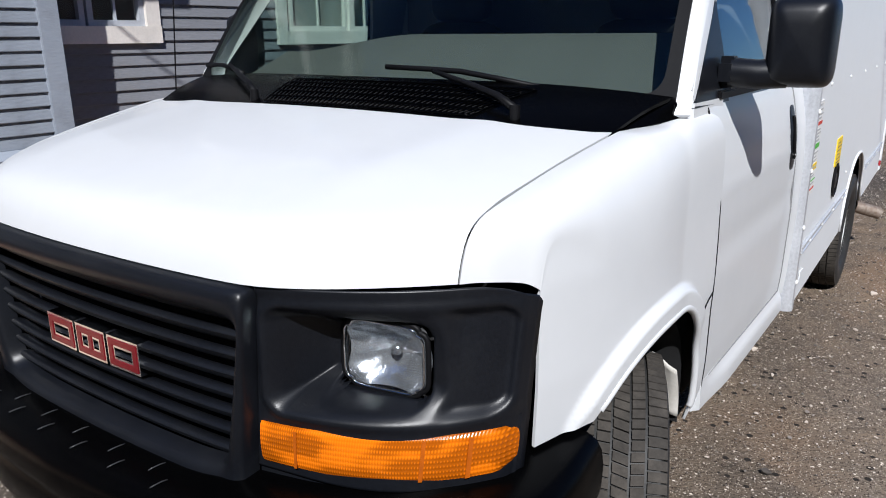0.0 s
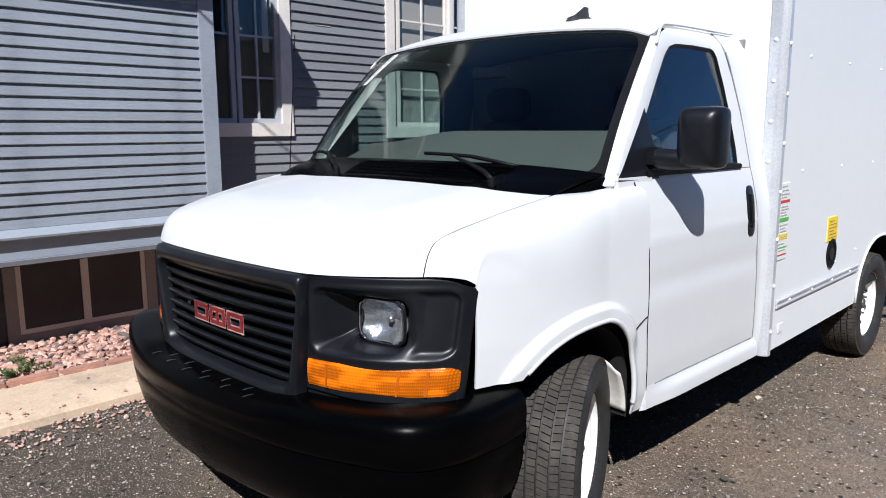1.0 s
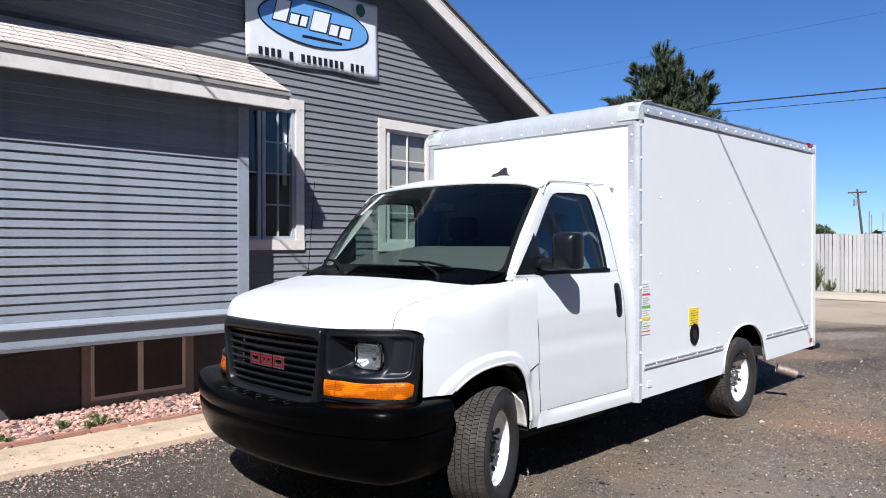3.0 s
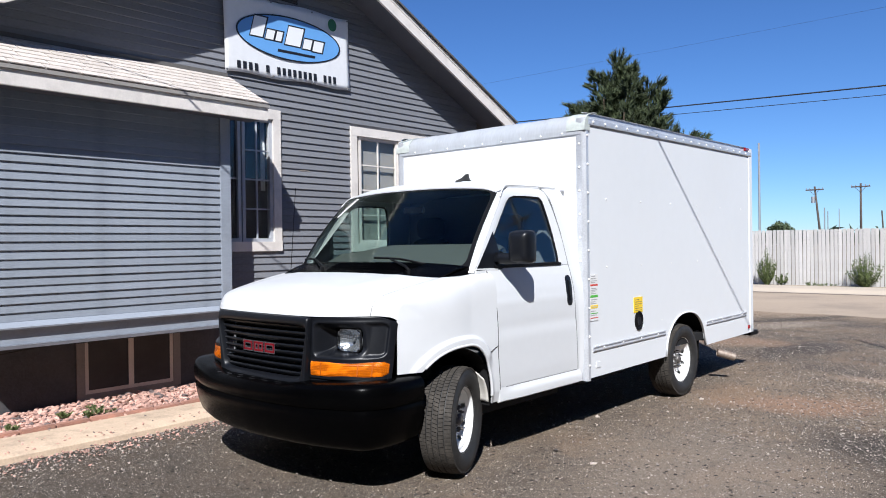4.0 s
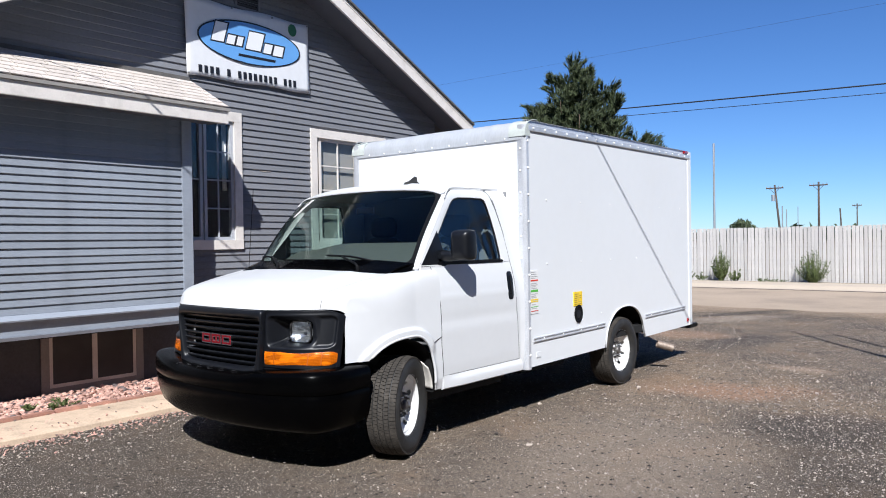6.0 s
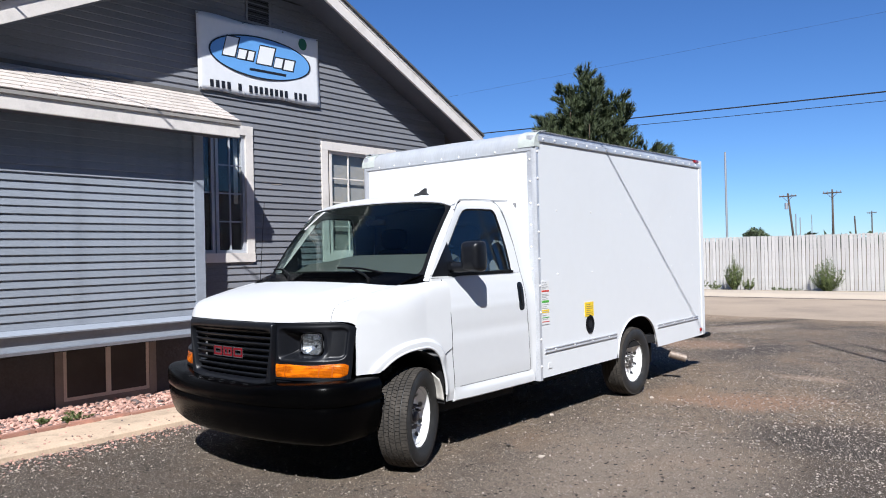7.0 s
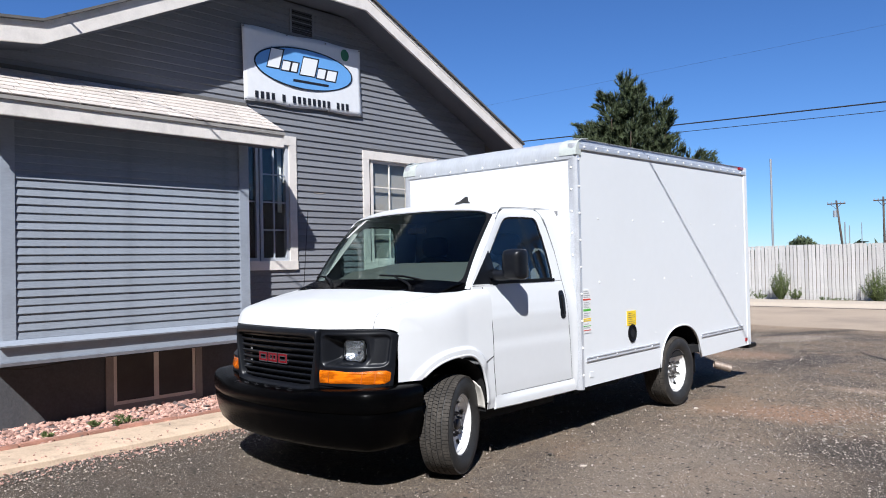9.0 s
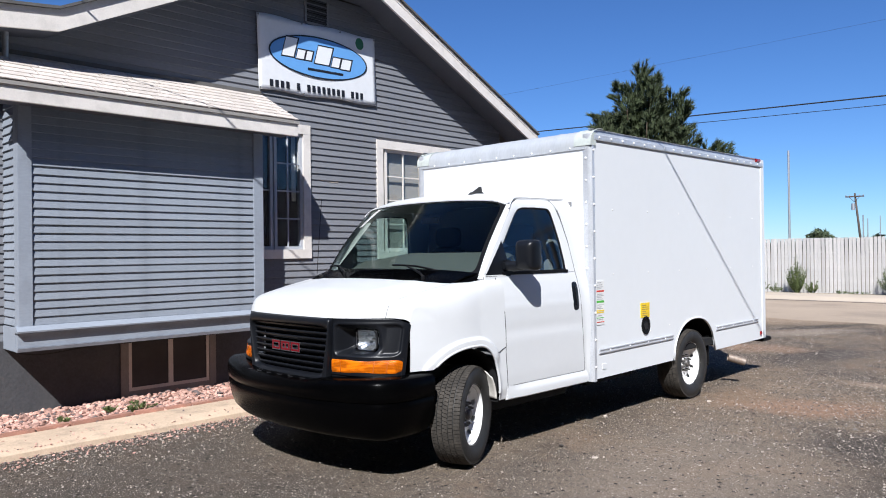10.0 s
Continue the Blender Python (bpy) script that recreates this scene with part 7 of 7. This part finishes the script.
W1 = W0 - WD * ((W0.x + 4.45) / WD.x)
head = part("service_mast", tube([(W1.x, W1.y, 3.55), (W1.x, W1.y, W1.z + 0.12)], 0.03, 10), GALV, house, "grey metal service mast on the roof", smooth=40)
part("mast_cap", tube([(W1.x, W1.y, W1.z + 0.10), (W1.x + 0.05, W1.y, W1.z + 0.17)], 0.045, 10), GALV, head, smooth=40)
cable("service_cable", W1 + WD * 0.03, W0 + WD * ((15.02 - W0.x) / WD.x), 0.0, 0.010, "black service cable strung above the lot")

# ---- distance ----
random.seed(77)
for i, (x, y, r, h) in enumerate(((-33.6, 115.6, 2.3, 5.0),)):
    rng = np.random.default_rng(5)
    bm = bmesh.new()
    tube([(x, y, 0), (x, y, 2.5)], 0.2, 6, bm)
    far_tree = thing("far_tree", (x, y, 0), "distant round green tree above the fence", "tree")
    part("trunk", bm, BARK, far_tree)
    V, F = [], []
    for k in range(2600):
        d = rng.normal(size=3)
        d /= np.linalg.norm(d)
        rr = r * rng.random() ** 0.35 * (0.82 + 0.3 * noise.noise(Vector(d) * 2.2))
        p = np.array([x, y, 2.8]) + d * rr * (1, 1, 0.85)
        w, e = rng.normal(size=3) * 0.16, rng.normal(size=3) * 0.16
        j = len(V)
        V += [p - w, p + w, p + e]
        F.append((j, j + 1, j + 2))
    me = bpy.data.meshes.new("crown")
    me.from_pydata([list(v - np.array([x, y, 0])) for v in V], [], F)
    me.materials.append(NEEDLE)
    c = new("crown", me)
    c.parent = far_tree
V, F = [], []
rng = np.random.default_rng(15)
for i in range(230):
    x = rng.uniform(-190, 120)
    y = rng.uniform(210, 300)
    h = rng.uniform(1.8, 3.9) * (1.25 if rng.random() < 0.15 else 1)
    wd = rng.uniform(3, 8)
    for k in range(70):
        p = np.array([x + rng.normal() * wd * 0.5, y + rng.normal() * 2, max(0.2, h * (1 - rng.random() ** 2 * 0.9))])
        w, e = rng.normal(size=3) * 0.7, rng.normal(size=3) * 0.7
        j = len(V)
        V += [p - w, p + w, p + e]
        F.append((j, j + 1, j + 2))
me = bpy.data.meshes.new("far_woods")
me.from_pydata([list(v) for v in V], [], F)
me.materials.append(FARGREEN)
tagged(new("far_woods", me), "hazy line of distant trees on the horizon", "woods", kind="stuff")
for x, y, w, h in ((-72, 240, 14, 3.2), (-118, 260, 20, 3.0), (-20, 280, 16, 3.1)):
    b_ = thing("far_building", (x, y, 0), "low pale distant building on the horizon", "building", "distant buildings")
    part("wall", boxes((x - w / 2, x + w / 2, y, y + 8, 0, h)), FARWALL, b_)
    part("roof", boxes((x - w / 2 - 0.3, x + w / 2 + 0.3, y - 0.3, y + 8.3, h, h + 0.4)), SHINGLE_DK, b_)

# ---- pink paver edging between gravel and kerb ----
PAVER = mat("pink_paver", (0.42, 0.215, 0.155), 0.9, vary=0.2, scale=9, fine=70, bump=0.4, bump_scale=80, piece=0.15, dirt=(0.28, 0.17, 0.13), dirt_scale=9, dirt_amount=0.5)
edging = thing("paver_edging", (-3.57, -2.5, 0.0), "row of dusty pink concrete pavers edging the gravel bed", "edging", kind="structure")
paver = bpy.data.meshes.new("paver")
pb = bmesh.new()
box(pb, -0.045, 0.045, -0.142, 0.142, 0.0, 0.062, bevel=0.010)
for v in pb.verts:
    v.co.z += 0.010 * math.cos(v.co.y / 0.142 * math.pi / 2) * (v.co.z > 0.03)
pb.to_mesh(paver)
pb.free()
paver.materials.append(PAVER)
random.seed(51)
for i in range(28):
    ob = new("paver", paver)
    ob.parent = edging
    ob.location = (random.uniform(-0.012, 0.012), -5.0 + 0.295 * i, 0.022 + random.uniform(-0.008, 0.006))
    ob.rotation_euler = (random.uniform(-0.03, 0.03), random.uniform(-0.12, 0.08), random.uniform(-0.05, 0.05))

# peeled paint on a few boards
PEEL = mat("bare_weathered_wood", (0.36, 0.31, 0.26), 0.9, vary=0.25, scale=12, fine=90, stretch=(1, 0.2, 1))
for i, (y0, y1, z) in enumerate(((0.27, 0.62, 2.612), (0.31, 0.74, 2.597), (0.52, 0.70, 2.578))):
    bm = bmesh.new()
    n = 14
    up = [bm.verts.new((HX + 0.0035, y0 + (y1 - y0) * k / n, z + 0.010 * abs(noise.noise(Vector((k * 0.7, i, 0)))) + 0.002)) for k in range(n + 1)]
    dn = [bm.verts.new((HX + 0.0055, y0 + (y1 - y0) * k / n, z - 0.008 * abs(noise.noise(Vector((k * 0.9, i + 7, 0)))) - 0.001)) for k in range(n + 1)]
    for k in range(n):
        bm.faces.new((up[k], up[k + 1], dn[k + 1], dn[k]))
    part("peeled_paint", thick(bm, 0.0015, (HX - 1, 0.4, 2.6)), PEEL, house, "bare wood where paint has peeled" if i == 0 else "")

# ---- pieces: clapboards and shingles ----
def clap_mesh(name, y0, y1, h, material):
    """One lapped board, thick at its lower edge."""
    me = bpy.data.meshes.new(name)
    b = bmesh.new()
    prism([(-0.016, 0.0), (0.009, 0.0), (0.010, 0.004), (-0.010, h + 0.012), (-0.016, h + 0.012)], y0, y1, "y", b)
    bmesh.ops.recalc_face_normals(b, faces=b.faces)
    b.to_mesh(me)
    b.free()
    me.materials.append(material)
    return me


random.seed(9)
E1 = 0.0815
me_bay = clap_mesh("clapboard", BY0 + 0.125, BY1 - 0.13, E1, SIDING)
for i in range(27):
    ob = new("clapboard", me_bay)
    ob.parent = bay
    ob.location = Vector((AX + random.uniform(-0.001, 0.001), 0, 0.945 + E1 * i)) - LOC[bay.name]
    ob.rotation_euler = (0, 0, 0)
me_ret = clap_mesh("side_clapboard", 0.0, AX - HX - 0.11, E1, SIDING)
for i in range(27):
    ob = new("side_clapboard", me_ret)
    ob.parent = bay
    ob.matrix_basis = Matrix.Translation(Vector((HX + 0.0, BY0 + 0.004, 0.945 + E1 * i)) - LOC[bay.name]) @ pose(0, 0, 0, 0, 0, -90)
E2 = 0.0880
z = 0.75
while z < G_TOP - 0.02:
    zt = z - E2 * 0.3
    lo_y = H_L if zt < rake_z(H_L) else max(H_L, (G_L - (G_TOP - zt) / SL) if zt > rake_z(-3.1) else -3.1 - (rake_z(-3.1) - zt) / 0.11)
    hi_y = H_R if zt < rake_z(H_R) else G_R + (G_TOP - zt) / SL
    cuts = [(w[0] + 0.02, w[1] - 0.02) for w in (WIN1, WIN2) if w[2] - 0.02 < z + E2 * 0.5 < w[3] + 0.01]
    spans, a = [], lo_y
    for c0, c1 in sorted(cuts):
        spans.append((a, c0))
        a = c1
    spans.append((a, hi_y))
    for a, b in spans:
        # butt joints in long runs
        joints = [a]
        if b - a > 4.5:
            joints.append(a + (b - a) * random.uniform(0.3, 0.7))
        joints.append(b)
        for j0, j1 in zip(joints, joints[1:]):
            if j1 - j0 > 0.03:
                ob = new("clapboard", clap_mesh("clapboard", j0 + 0.0008, j1 - 0.0008, E2, SIDING_MAIN))
                ob.parent = house
                ob.location = Vector((HX + random.uniform(-0.001, 0.001), 0, z)) - LOC[house.name]
    z += E2

# shingle tabs on the bay roof
def tab_mesh(width):
    me = bpy.data.meshes.new("shingle")
    tb = bmesh.new()
    box(tb, -0.002, 0.150, 0.0055, width - 0.0055, 0.0, 0.010)
    for v in tb.verts:
        if v.co.x > 0.1:
            v.co.z -= 0.008
    tb.to_mesh(me)
    tb.free()
    me.materials.append(SHINGLE)
    return me


TABS = {}
slope = math.atan2(RZ1 - RZ0, EX - HX)
ROWS = 7
STEP = math.hypot(RZ1 - RZ0, EX - HX) / ROWS
for r in range(ROWS):
    d = STEP * r
    y = RY0 - 0.15 * (r % 2) - 0.07 * (r % 3)
    while y < RY1 - 0.02:
        y0, y1 = max(y, RY0), min(y + 0.3, RY1)
        y += 0.3
        wd = round(y1 - y0, 3)
        if wd < 0.03:
            continue
        if wd not in TABS:
            TABS[wd] = tab_mesh(wd)
        ob = new("shingle", TABS[wd])
        ob.parent = bay
        p = Vector((EX + 0.025 - d * math.cos(slope), y0, RZ0 + 0.003 + d * math.sin(slope) + random.uniform(0, 0.001)))
        ob.matrix_basis = Matrix.Translation(p - LOC[bay.name]) @ Matrix.Rotation(slope, 4, "Y") @ Matrix.Rotation(math.pi, 4, "Z") @ Matrix.Translation((0, -wd, 0))

# the house stands a little above the lot; the banner hangs slightly askew
house.location.z += 0.03
bay.location.z += 0.008
banner.rotation_euler = (0.0235, 0, 0)
